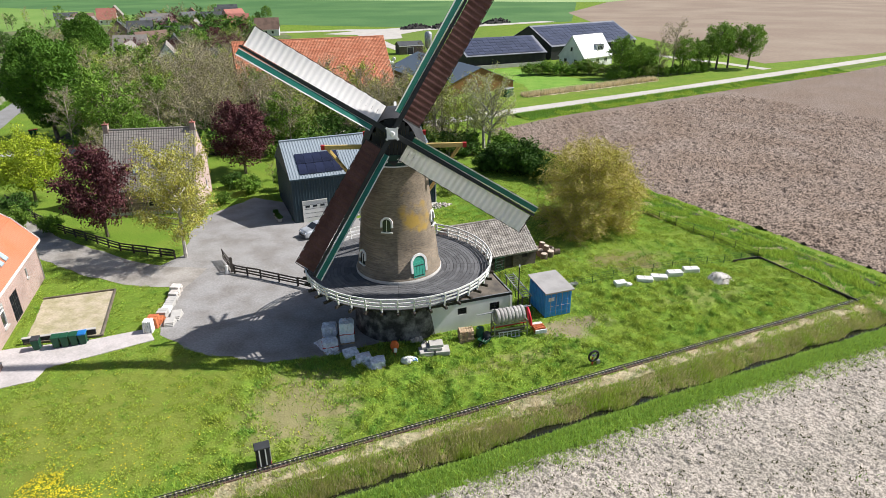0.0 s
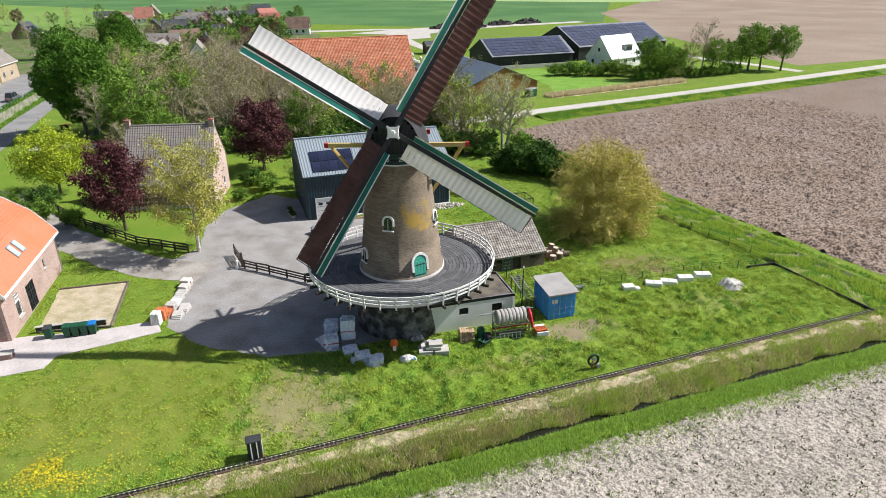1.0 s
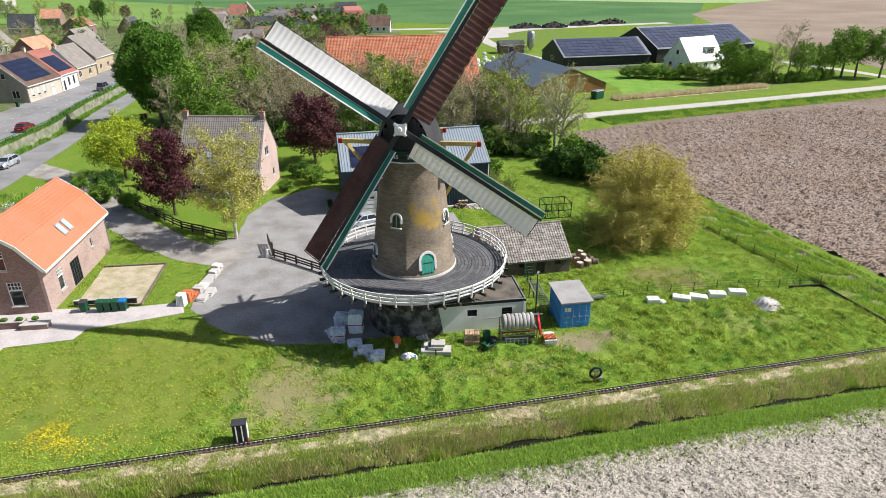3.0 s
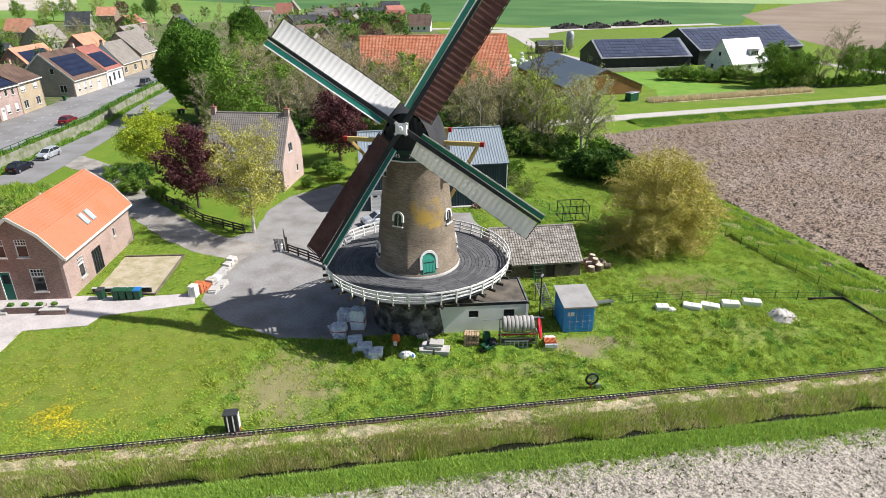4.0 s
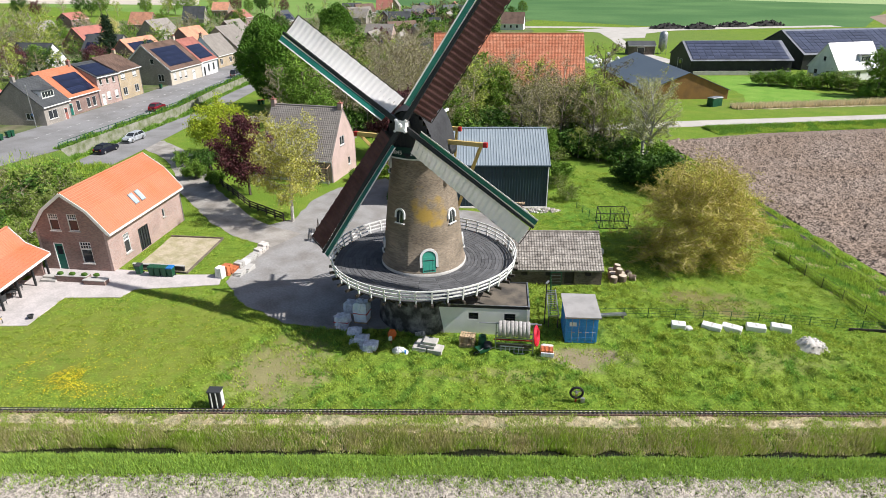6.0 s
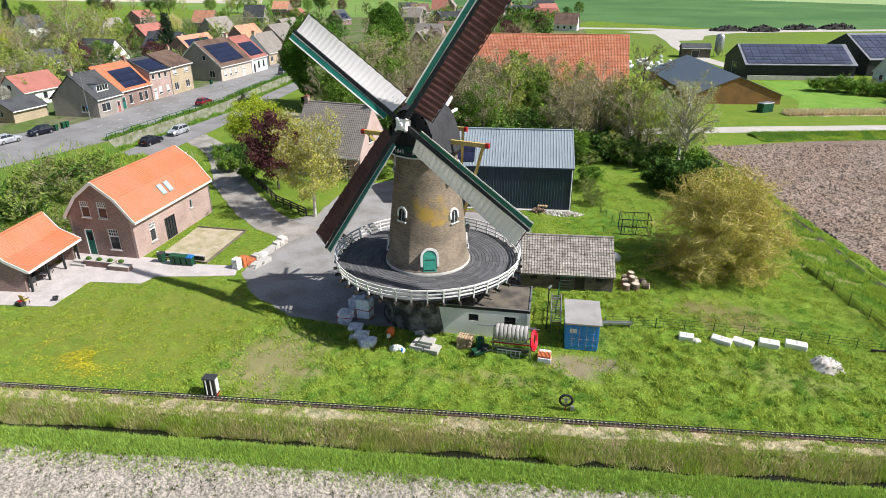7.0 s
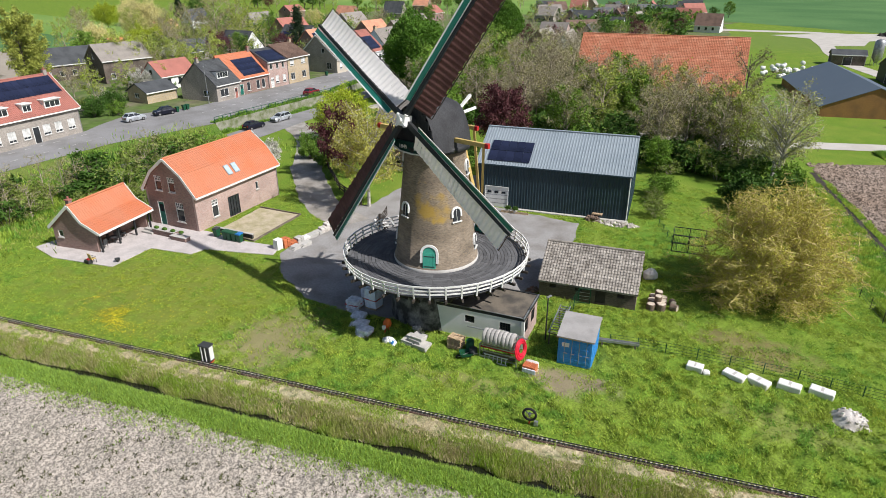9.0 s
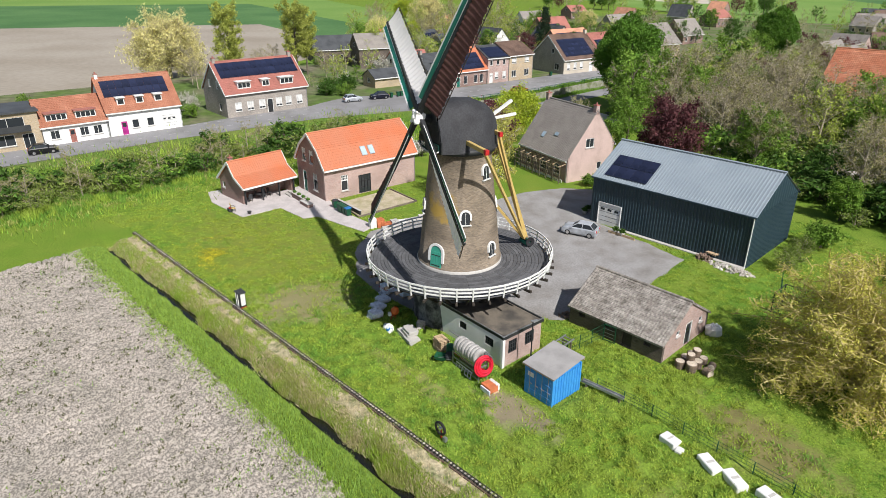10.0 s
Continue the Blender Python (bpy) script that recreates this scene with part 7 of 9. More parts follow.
part("post", B().beam((0, 0.1, 0), (0, 0.05, 0.95), 0.09), M["red"], wp)
part("counterweight", B().box((0.45, 0, 0.35), (0.25, 0.2, 0.3)), M["iron"], wp)

# dark shrubs between the birch and the willow
for x, y, H in ((0.8, 97.2, 3.6), (3.2, 96.4, 4.2), (5.6, 95.4, 3.4), (7.4, 93.2, 3.0), (-1.6, 97.0, 2.6)):
    tree("darkbush", x, y, H)

# white blocks beside the wire fence, rubble heap
for x, y, rz, l, h in ((14.5, 60.8, 20, 1.15, 0.5), (16.9, 62.0, 2, 1.55, 0.5), (18.35, 62.65, 0, 1.55, 0.5), (20.0, 63.8, 15, 1.5, 0.52), (21.75, 64.85, 12, 1.55, 0.52)):
    t = thing("concrete_block", (x, y, 0), rz, "white chamfered concrete block lying in the grass", "block", "white blocks in the meadow")
    part("block", B().cbox((0, 0, h / 2), (l, 0.78, h), 0.05), M["whitestone"], t)
    part("lifting_groove", B().box((0, 0, h + 0.004), (l * 0.12, 0.5, 0.012)), M["concrete"], t)
part("broken_piece", B().cbox((0.85, -0.15, 0.16), (0.5, 0.55, 0.3), 0.08, rz=15), M["whitestone"], [o for o in scene.objects if o.name.startswith("concrete_block")][0])


def heap(name, x, y, rx, ry, h, n, size, material, label, seed, cat="heap", turn=0, core=True):
    rng = random.Random(seed)
    t = thing(name, (x, y, 0), turn, label, cat)
    if core:
        rows = []
        for j in range(9):
            u = j / 8
            rows.append([(rx * (1 - u) * math.cos(a) * rng.uniform(0.9, 1.08), ry * (1 - u) * math.sin(a) * rng.uniform(0.9, 1.08), h * (1 - (1 - u) ** 2) * rng.uniform(0.9, 1.05) - 0.03) for a in (math.tau * i / 20 for i in range(20))])
            rows[-1].append(rows[-1][0])
        part("core", B().strip(rows), M[material], t, smooth=True)
    b = B()
    for _ in range(n):
        a, r = rng.uniform(0, math.tau), rng.random() ** 0.6
        s = size * rng.uniform(0.5, 1.3)
        z = h * (1 - r * r) * (0.9 if core else rng.random()) + s * 0.3
        c = (rx * r * math.cos(a), ry * r * math.sin(a), z)
        vs = [Vector(v).normalized() * s * rng.uniform(0.6, 1.1) for v in ((1, 0, 0.2), (-1, 0.2, 0), (0, 1, 0.1), (0.1, -1, 0), (0.1, 0, 0.8), (0, 0.1, -0.7))]
        b.add(vs, [(0, 2, 4), (2, 1, 4), (1, 3, 4), (3, 0, 4), (2, 0, 5), (1, 2, 5), (3, 1, 5), (0, 3, 5)], pose(*c, rng.uniform(0, 360), rng.uniform(0, 360), 0))
    p = part("loose_rubble", b, M[material], t)
    tagged(p, kind="stuff")
    return t


heap("rubble_heap", 24.1, 63.3, 1.35, 1.1, 0.85, 50, 0.13, "rubble", "pale heap of sandy rubble with weeds on one side", 3)
heap("stone_pile", -7.0, 80.0, 2.6, 0.8, 0.35, 170, 0.2, "rubble", "white broken stones piled at the barn's corner", 4, turn=31, core=False)
heap("stone_pile", -9.6, 78.9, 1.0, 0.7, 0.55, 60, 0.24, "brown_stone", "brown stones piled against the barn", 5, core=False)
M["logbark"] = mat("rough brown bark", (0.20, 0.15, 0.11), 0.95, 0.35, 1.0, 10, 0.35, tint=(0.12, 0.09, 0.07))
M["logend"] = mat("weathered pale cut wood", (0.58, 0.50, 0.40), 0.9, 0.25, 0.8, 16, 0.15, tint=(0.42, 0.35, 0.27))
LOG = B().lathe([(0.30, 0), (0.36, 0.06), (0.35, 0.3), (0.37, 0.55), (0.355, 0.68), (0.33, 0.70)], 12).mesh("log", M["logbark"])
LOG_END = B().lathe([(0.0, 0.715), (0.2, 0.712), (0.325, 0.70)], 12).mesh("cut_end", M["logend"])
t = thing("log_pile", (7.2, 66.9, 0), 30, "sawn trunk sections with pale cut ends piled beside the shed", "logs")
for lx, ly, lz, tilt, turn, size in ((-0.5, -0.9, 0, 0, 0, 1.0), (0.3, -0.7, 0, 4, 40, 1.15), (-0.45, -0.1, 0, 0, 80, 1.1), (0.4, 0.1, 0, 3, 10, 1.0), (-0.4, 0.75, 0, 0, 60, 1.05), (0.45, 0.9, 0, 0, 20, 0.9), (1.1, -0.2, 0.32, 88, 70, 0.9), (0.0, -0.35, 0.72, 6, 30, 0.85), (-0.05, 0.5, 0.70, 8, 90, 0.9), (1.15, 0.95, 0.3, 86, 15, 0.8)):
    o = part("log", LOG, None, t, loc=(lx, ly, lz), rot=(tilt, 0, turn))
    o.scale = (size, size, size)
    part("cut_end", LOG_END, None, o, "pale sawn end")
heap("stone_pile", -1.6, 60.6, 0.8, 0.5, 0.4, 34, 0.17, "brown_stone", "brick rubble at the shed's corner", 7, turn=30, core=False)


M["darksoil"] = mat("dark peaty soil", (0.04, 0.038, 0.036), 0.95, 0.4, 2, 1.5, 0.3, island=0.3)
for x, y, rx, ry, h, sd_ in ((-62, 346, 9, 4, 2.2, 31), (-48, 352, 8, 4, 2.6, 32), (-36, 372, 9, 4, 2.2, 33), (-22, 386, 9, 4, 2.4, 34)):
    heap("soil_heap", x, y, rx, ry, h, 60, 0.8, "darksoil", "low heap of dark soil beside the farmyard track", sd_, turn=40)


def pallet_mesh():
    b = B()
    for i in range(6):
        b.box((-0.5 + i * 0.2, 0, 0.13), (0.15, 0.8, 0.025))
    for y in (-0.35, 0, 0.35):
        b.box((0, y, 0.02), (1.2, 0.1, 0.025))
        for x in (-0.53, 0, 0.53):
            b.box((x, y, 0.075), (0.14, 0.1, 0.085))
    return b.mesh("pallet", M["palewood"])


PALLET = pallet_mesh()
t = thing("pallet_stack", (1.05, 48.95, 0), 20, "stack of pale wooden pallets leaning against the annex", "pallets")
for i in range(7):
    part("pallet", PALLET, None, t, loc=(random.uniform(-0.04, 0.04), random.uniform(-0.04, 0.04), i * 0.16), rot=(0, 0, random.uniform(-3, 3)))
t = thing("pallet_stack", (-9.7, 79.9, 0.55), 20, "small pallet lying on the stones by the barn", "pallets")
part("pallet", PALLET, None, t)

# slabs, wrapped goods and the like below the stage
t = thing("slab_stack", (-1.25, 46.75, 0), 18, "stack of pale concrete slabs in the grass", "slabs")
for i, (x, y, z, l, w) in enumerate(((-0.62, 0, 0.12, 1.15, 1.0), (0.62, 0, 0.12, 1.15, 1.0), (-0.6, 0.02, 0.35, 1.12, 1.0), (0.66, -0.05, 0.35, 1.15, 1.0), (0.05, 0.1, 0.62, 1.2, 0.95), (0.2, 0.12, 0.86, 1.1, 0.85), (-0.7, 0.3, 0.58, 0.5, 0.6))):
    part("slab", B().cbox((x, y, z), (l, w, 0.2), 0.02, rz=random.uniform(-4, 4)), M["concrete"], t)


def wrapped(x, y, z, l, w, h, rz, col, label, band=False):
    t = thing("wrapped_pallet", (x, y, z), rz, label, "pallet goods", "wrapped goods below the stage")
    rng = random.Random(int(100 * abs(x)))
    part("pallet", PALLET, None, t).scale = (l / 1.2, w / 0.8, 1)
    rows = []
    for k, (s, zz) in enumerate(((1.0, 0.15), (1.02, 0.15 + h * 0.5), (1.0, 0.13 + h * 0.92), (0.9, 0.15 + h), (0.4, 0.17 + h), (0.02, 0.17 + h))):
        row = []
        for i in range(24):
            a = math.tau * i / 24
            c, sn = math.cos(a), math.sin(a)
            q = max(abs(c), abs(sn)) ** 0.85
            row.append((l / 2 * s * c / q + rng.uniform(-0.05, 0.05), w / 2 * s * sn / q + rng.uniform(-0.05, 0.05), zz + rng.uniform(-0.06, 0.05) * (k > 0)))
        rows.append(row + row[:1])
    part("wrapped_load", B().strip(rows), M[col], t)
    if band:
        part("band", B().box((0, 0, 0.15 + h * 0.45), (l * 1.04, w * 1.04, 0.05)), M["red"], t)


wrapped(-8.6, 47.6, 0, 1.2, 1.1, 1.75, 20, "bluewrap", "tall goods in pale blue wrap on a pallet", True)
wrapped(-10.3, 48.2, 0, 1.2, 1.0, 0.9, 15, "plastic_grey", "dark crate in grey plastic wrap")
wrapped(-9.6, 46.2, 0, 1.2, 1.1, 0.75, 25, "plastic_grey", "bricks in torn grey plastic wrap", True)
wrapped(-7.7, 45.5, 0, 1.15, 1.0, 0.35, 30, "plastic_grey", "low load in crumpled grey plastic")
wrapped(-6.5, 44.95, 0, 1.15, 1.0, 0.38, 28, "plastic_grey", "low load in crumpled grey plastic")
wrapped(-5.25, 44.55, 0, 1.1, 1.0, 0.42, 22, "plastic_grey", "low load in crumpled grey plastic")
M["foil"] = mat("crumpled silver foil", (0.72, 0.74, 0.78), 0.35, 0.3, 0.3, 7, 0.4, tint=(0.4, 0.42, 0.47), spec=0.5)
rng = random.Random(21)
for (ax, ay), (bx, by), wd, hh in (((-10.9, 47.3), (-8.9, 45.4), 1.1, 0.5), ((-8.3, 45.5), (-6.6, 44.2), 0.9, 0.35), ((-6.7, 44.6), (-4.8, 43.9), 0.8, 0.3)):
    t = thing("foil_sheet", (ax, ay, 0), math.degrees(math.atan2(by - ay, bx - ax)), "crumpled silver foil sheeting dropped beside the mill", "foil")
    l = math.hypot(bx - ax, by - ay)
    rows = []
    for i in range(15):
        row = []
        for j in range(7):
            e = min(i, 14 - i, 3) / 3 * min(j, 6 - j, 2) / 2
            row.append((l * i / 14 + rng.uniform(-0.06, 0.06), wd * (j / 6 - 0.5) + rng.uniform(-0.07, 0.07), 0.02 + hh * e * rng.uniform(0.45, 1.1)))
        rows.append(row)
    part("sheet", B().strip(rows), M["foil"], t)
t = thing("cement_mixer", (-4.2, 45.95, 0), 200, "orange cement mixer on a stand", "mixer")
part("drum", B().lathe([(0.12, 0.0), (0.32, 0.12), (0.36, 0.4), (0.2, 0.68), (0.19, 0.7)], 16, pose(0, 0, 0.62, 25, 0, 0)), M["orange"], t, smooth=True)
part("stand", B().beam((-0.35, -0.25, 0), (0, 0, 0.75), 0.06).beam((0.35, -0.25, 0), (0, 0, 0.75), 0.06).beam((0, 0.4, 0), (0, 0, 0.75), 0.06), M["red"], t)
part("motor", B().cbox((0, 0.35, 0.8), (0.25, 0.25, 0.3), 0.03), M["white"], t)
t = thing("builders_bag", (3.6, 71.1, 0), 40, "white builder's bag slumped by the shed's gable", "bag")
rng = random.Random(18)
rows = []
for s, z in ((0.7, 0.0), (0.8, 0.3), (0.75, 0.7), (0.45, 0.95), (0.02, 0.9)):
    row = [(0.85 * s * math.cos(a) * rng.uniform(0.85, 1.1), 0.8 * s * math.sin(a) * rng.uniform(0.85, 1.1), z * rng.uniform(0.9, 1.1)) for a in (math.tau * i / 18 for i in range(18))]
    rows.append(row + row[:1])
part("sack", B().strip(rows), M["white"], t)
t = thing("builders_bag", (-2.95, 45.35, 0), 10, "slumped white builder's bag with blue print", "bag")
rng = random.Random(8)
rows = []
for s, z in ((0.75, 0.0), (0.78, 0.15), (0.62, 0.32), (0.3, 0.38), (0.02, 0.3)):
    row = [(0.95 * s * math.cos(a) * rng.uniform(0.85, 1.1), 0.62 * s * math.sin(a) * rng.uniform(0.85, 1.1), z * rng.uniform(0.8, 1.2)) for a in (math.tau * i / 18 for i in range(18))]
    rows.append(row + row[:1])
part("sack", B().strip(rows), M["white"], t)
part("print", B().cbox((0.42, -0.1, 0.3), (0.35, 0.55, 0.12), 0.03, rz=20), M["binblue"], t)
for x, y, h, c, lab in ((2.15, 49.45, 1.05, "bingreen", "dark green plastic water butt"), (2.75, 49.25, 0.7, "darkgrey", "dark plastic barrel beside the annex")):
    t = thing("barrel", (x, y, 0), 0, lab, "barrel")
    part("tub", B().lathe([(0.26, 0), (0.32, 0.1), (0.34, h * 0.5), (0.31, h * 0.95), (0.28, h)], 18), M[c], t, smooth=True)
    part("lid", B().lathe([(0.3, h), (0.3, h + 0.05), (0.01, h + 0.07)], 18), M[c], t)
t = thing("garden_wheelbarrow", (2.6, 48.65, 0), 60, "upturned wheelbarrow with a black wheel", "wheelbarrow")
part("tray", B().add([(-0.35, -0.3, 0.3), (0.35, -0.3, 0.3), (0.35, 0.3, 0.3), (-0.35, 0.3, 0.3), (-0.5, -0.38, 0.6), (0.5, -0.38, 0.6), (0.5, 0.38, 0.6), (-0.5, 0.38, 0.6)], [(0, 3, 2, 1), (0, 1, 5, 4), (1, 2, 6, 5), (2, 3, 7, 6), (3, 0, 4, 7)]), M["bingreen"], t)
part("wheel", B().lathe([(0.12, -0.04), (0.2, -0.05), (0.2, 0.05), (0.12, 0.04)], 16, pose(-0.6, 0, 0.2, 90, 0, 0), close=True), M["rubber"], t)
part("handles", B().beam((-0.6, 0, 0.2), (0.9, -0.3, 0.55), 0.04).beam((-0.6, 0, 0.2), (0.9, 0.3, 0.55), 0.04), M["iron"], t)

# hose rack
t = thing("hose_rack", (4.5, 50.35, 0), 26, "steel rack with grey hose reels and a red hose coil", "rack")
t.scale = (1.08, 1.08, 1.14)
b = B()
for x in (-1.35, 1.35):
    for y in (-0.35, 0.35):
        b.beam((x, y, 0), (x, y, 1.9 if y > 0 else 1.25), 0.08)
    b.beam((x, -0.35, 1.2), (x, 0.35, 1.2), 0.07)
for z in (0.35, 0.8, 1.2):
    for y in (-0.35, 0.35):
        b.beam((-1.35, y, z), (1.35, y, z), 0.07)
part("rack_frame", b, M["iron"], t)
for i in range(8):
    rr = 0.56 + 0.025 * (i % 2)
    part("hose_roll", B().lathe([(0.14, -0.125), (rr - 0.03, -0.13), (rr, -0.1), (rr, 0.1), (rr - 0.03, 0.13), (0.14, 0.125)], 20, pose(-1.05 + i * 0.285, 0.05, 1.72, 0, 90, 0), close=True), M["greyhose"], t, "grey canvas hose roll", True)
for k in range(5):
    part("red_hose", B().lathe([(0.68 - 0.075 * k + 0.065 * math.cos(a), 0.065 * math.sin(a)) for a in (math.tau * i / 6 for i in range(6))], 24, pose(1.55 + 0.05 * (k % 2), -0.1 + 0.03 * k, 1.38, 12, 80, 0), close=True), M["redhose"], t, "coil of red hose", True)
for i in range(5):
    part("batten", B().beam((-1.2, -0.2 + i * 0.1, 0.42 + 0.1 * (i % 2)), (1.25, -0.2 + i * 0.1, 0.44 + 0.1 * (i % 2)), 0.07), M["wood"], t)
part("pipe", B().tube((-1.5, -0.1, 0.92), (1.3, -0.1, 0.95), 0.06, n=8), M["red"], t, "red pipe")
part("pipe", B().tube((-1.3, 0.15, 0.9), (1.4, 0.12, 0.92), 0.05, n=8), M["red"], t, "red pipe")
part("pole", B().tube((-2.6, 0.3, 1.95), (1.9, 0.35, 2.0), 0.045, n=8), M["iron"], t, "pale pole lying across the rack")
part("pole", B().tube((-2.2, 0.42, 1.9), (1.6, 0.42, 2.05), 0.035, n=8), M["iron"], t, "pale pole lying across the rack")
t = thing("white_frame", (4.6, 49.75, 0), 24, "white metal ladder frame leaning on the rack", "ladder")
b = B()
for z in (0.12, 0.62):
    b.beam((-0.95, 0.1 if z < 0.3 else 0.22, z), (0.95, 0.1 if z < 0.3 else 0.22, z), 0.07)
part("stile", b, M["white"], t)
for i in range(6):
    part("rung", B().beam((-0.85 + i * 0.34, 0.1, 0.12), (-0.85 + i * 0.34, 0.22, 0.62), 0.05), M["white"], t)
t = thing("tile_pallet", (6.9, 51.2, 0), 24, "pallet of orange clay tiles", "tiles")
part("pallet", PALLET, None, t)
for i in range(10):
    part("tile", B().cbox((-0.45 + i * 0.1, 0.0, 0.4), (0.07, 0.75, 0.45), 0.015), M["clay"], t)
part("foil", B().cbox((0.0, 0.45, 0.45), (1.0, 0.3, 0.5), 0.1), M["white"], t)
part("crate", B().cbox((0.05, -0.42, 0.3), (1.0, 0.1, 0.35), 0.02), M["plastic_grey"], t)
heap("rubble_heap", -2.6, 47.9, 0.9, 0.5, 0.6, 20, 0.16, "rubble", "fallen pale plaster against the mill's foot", 11, turn=-20)

# pole, ladder frame and beam beside annex and container
t = thing("pole", (5.0, 54.9, 0), 0, "thin dark iron pole with a small lamp", "pole")
part("shaft", B().tube((0, 0, 0), (0, 0, 4.2), 0.06, 0.05, 8), M["darkiron"], t)
part("lamp", B().box((0, 0.1, 4.2), (0.14, 0.5, 0.1)), M["iron"], t)
t = thing("ladder", (4.9, 56.6, 0), 118, "aluminium ladder lying across trestles", "ladder")
for y in (-0.4, 0.4):
    part("stile", B().beam((-2.0, y, 1.35), (2.0, y, 1.75), 0.08, 0.1), M["iron"], t)
for i in range(12):
    x = -1.85 + i * 0.335
    part("rung", B().beam((x, -0.4, 1.55 + x * 0.1), (x, 0.4, 1.55 + x * 0.1), 0.05), M["iron"], t)
for x in (-1.7, 1.7):
    part("trestle", B().beam((x, -0.38, 0), (x, -0.38, 1.52 + x * 0.1), 0.08).beam((x, 0.38, 0), (x, 0.38, 1.52 + x * 0.1), 0.08).beam((x, -0.38, 1.3 + x * 0.1), (x, 0.38, 1.3 + x * 0.1), 0.07), M["wood"], t)
t = thing("beam", (9.1, 58.75, 0), 36, "pale aluminium gutter beam propped beside the container", "beam")
part("channel", B().box((0, 0, 0.55), (3.2, 0.3, 0.05)).box((0, -0.14, 0.62), (3.2, 0.03, 0.18)).box((0, 0.14, 0.62), (3.2, 0.03, 0.18)), M["iron"], t)
part("prop", B().box((-1.2, 0, 0.26), (0.12, 0.3, 0.53)).box((1.3, 0, 0.26), (0.12, 0.3, 0.53)), M["wood"], t)

# wire fences
def fence(name, pts, step, h, label, postmat="bingreen", wires=(0.25, 0.5, 0.75, 1.0), pr=0.035, mesh=True):
    t = thing(name, (0, 0, 0), 0, label, "fence")
    pm = B().tube((0, 0, 0), (0, 0, h), pr, n=6).mesh("post", M[postmat])
    for p, q in zip(pts, pts[1:]):
        l = math.hypot(q[0] - p[0], q[1] - p[1])
        n = max(1, int(round(l / step)))
        for i in range(n + 1):
            part("post", pm, None, t, loc=(p[0] + (q[0] - p[0]) * i / n, p[1] + (q[1] - p[1]) * i / n, 0))
        for w in wires:
            part("wire", B().beam((*p, h * w), (*q, h * w), 0.018), M[postmat], t)
        if mesh:
            b = B()
            k = int(l / 0.3)
            for i in range(k):
                x, y = p[0] + (q[0] - p[0]) * i / k, p[1] + (q[1] - p[1]) * i / k
                b.beam((x, y, 0.05), (x, y, h), 0.008)
            tagged(part("mesh_wire", b, M[postmat], t), kind="stuff")
    return t


fence("wire_fence", [(8.4, 58.7), (11.9, 61.0), (20, 65.2), (29.2, 69.0)], 2.2, 1.0, "low green wire mesh fence with thin posts")
fence("wire_fence", [(29.2, 69.0), (24, 75.2), (19.2, 80.8), (12, 89.5), (4, 99)], 2.4, 1.2, "wire fence with dark posts beside the ditch", "darkiron", mesh=False)
fence("wire_fence", [(4.7, 56.9), (2.4, 62.0)], 1.3, 1.5, "green mesh fence between annex and shed")
fence("wire_fence", [(-3.5, 83.2), (1.4, 79.0)], 1.8, 1.0, "low wire fence from the barn to the dog run", "bingreen")
t = thing("gate", (2.4, 62.0, 0), 35, "small green mesh gate standing open", "gate")
part("gate_frame", B().beam((0, 0, 0.1), (0, 0, 1.5), 0.06).beam((1.0, 0, 0.1), (1.0, 0, 1.5), 0.06).beam((0, 0, 1.5), (1.0, 0, 1.5), 0.06).beam((0, 0, 0.15), (1.0, 0, 0.15), 0.06), M["bingreen"], t)
part("gate_mesh", B().box((0.5, 0, 0.8), (0.9, 0.01, 0.05)).box((0.5, 0, 0.5), (0.9, 0.01, 0.03)).box((0.5, 0, 1.15), (0.9, 0.01, 0.03)), M["iron"], t)
t = thing("dog_run", (1.3, 78.3, 0), 30, "black steel dog run beside the willow", "cage")
b = B()
for x in (0, 1.6, 3.2):
    for y in (0, 2.4):
        b.beam((x, y, 0), (x, y, 1.9), 0.08)
for y in (0, 2.4):
    for z in (0.1, 1.0, 1.9):
        b.beam((0, y, z), (3.2, y, z), 0.07)
for x in (0, 3.2):
    for z in (0.1, 1.9):
        b.beam((x, 0, z), (x, 2.4, z), 0.07)
part("cage_frame", b, M["black"], t)
b = B()
for i in range(20):
    for y in (0, 2.4):
        b.beam((i * 0.16, y, 0.1), (i * 0.16, y, 1.9), 0.018)
tagged(part("bars", b, M["black"], t), kind="stuff")


# wooden post and rail fences round the yard
def rail_fence(pts, h, label, seed):
    rng = random.Random(seed)
    t = thing("wooden_fence", (0, 0, 0), 0, label, "fence")
    for p, q in zip(pts, pts[1:]):
        l = math.hypot(q[0] - p[0], q[1] - p[1])
        n = max(1, int(round(l / 1.9)))
        for i in range(n):
            a = (p[0] + (q[0] - p[0]) * i / n, p[1] + (q[1] - p[1]) * i / n)
            c = (p[0] + (q[0] - p[0]) * (i + 1) / n, p[1] + (q[1] - p[1]) * (i + 1) / n)
            part("post", B().box((*a, h / 2), (0.16, 0.16, h * rng.uniform(0.9, 1.12)), rz=rng.uniform(0, 40)), M["darkwood"], t)
            for z in (0.35, 0.65, 0.95):
                part("rail", B().beam((*a, h * z + rng.uniform(-0.05, 0.05)), (*c, h * z + rng.uniform(-0.05, 0.05)), 0.07, 0.14), M["darkwood"], t)
    return t


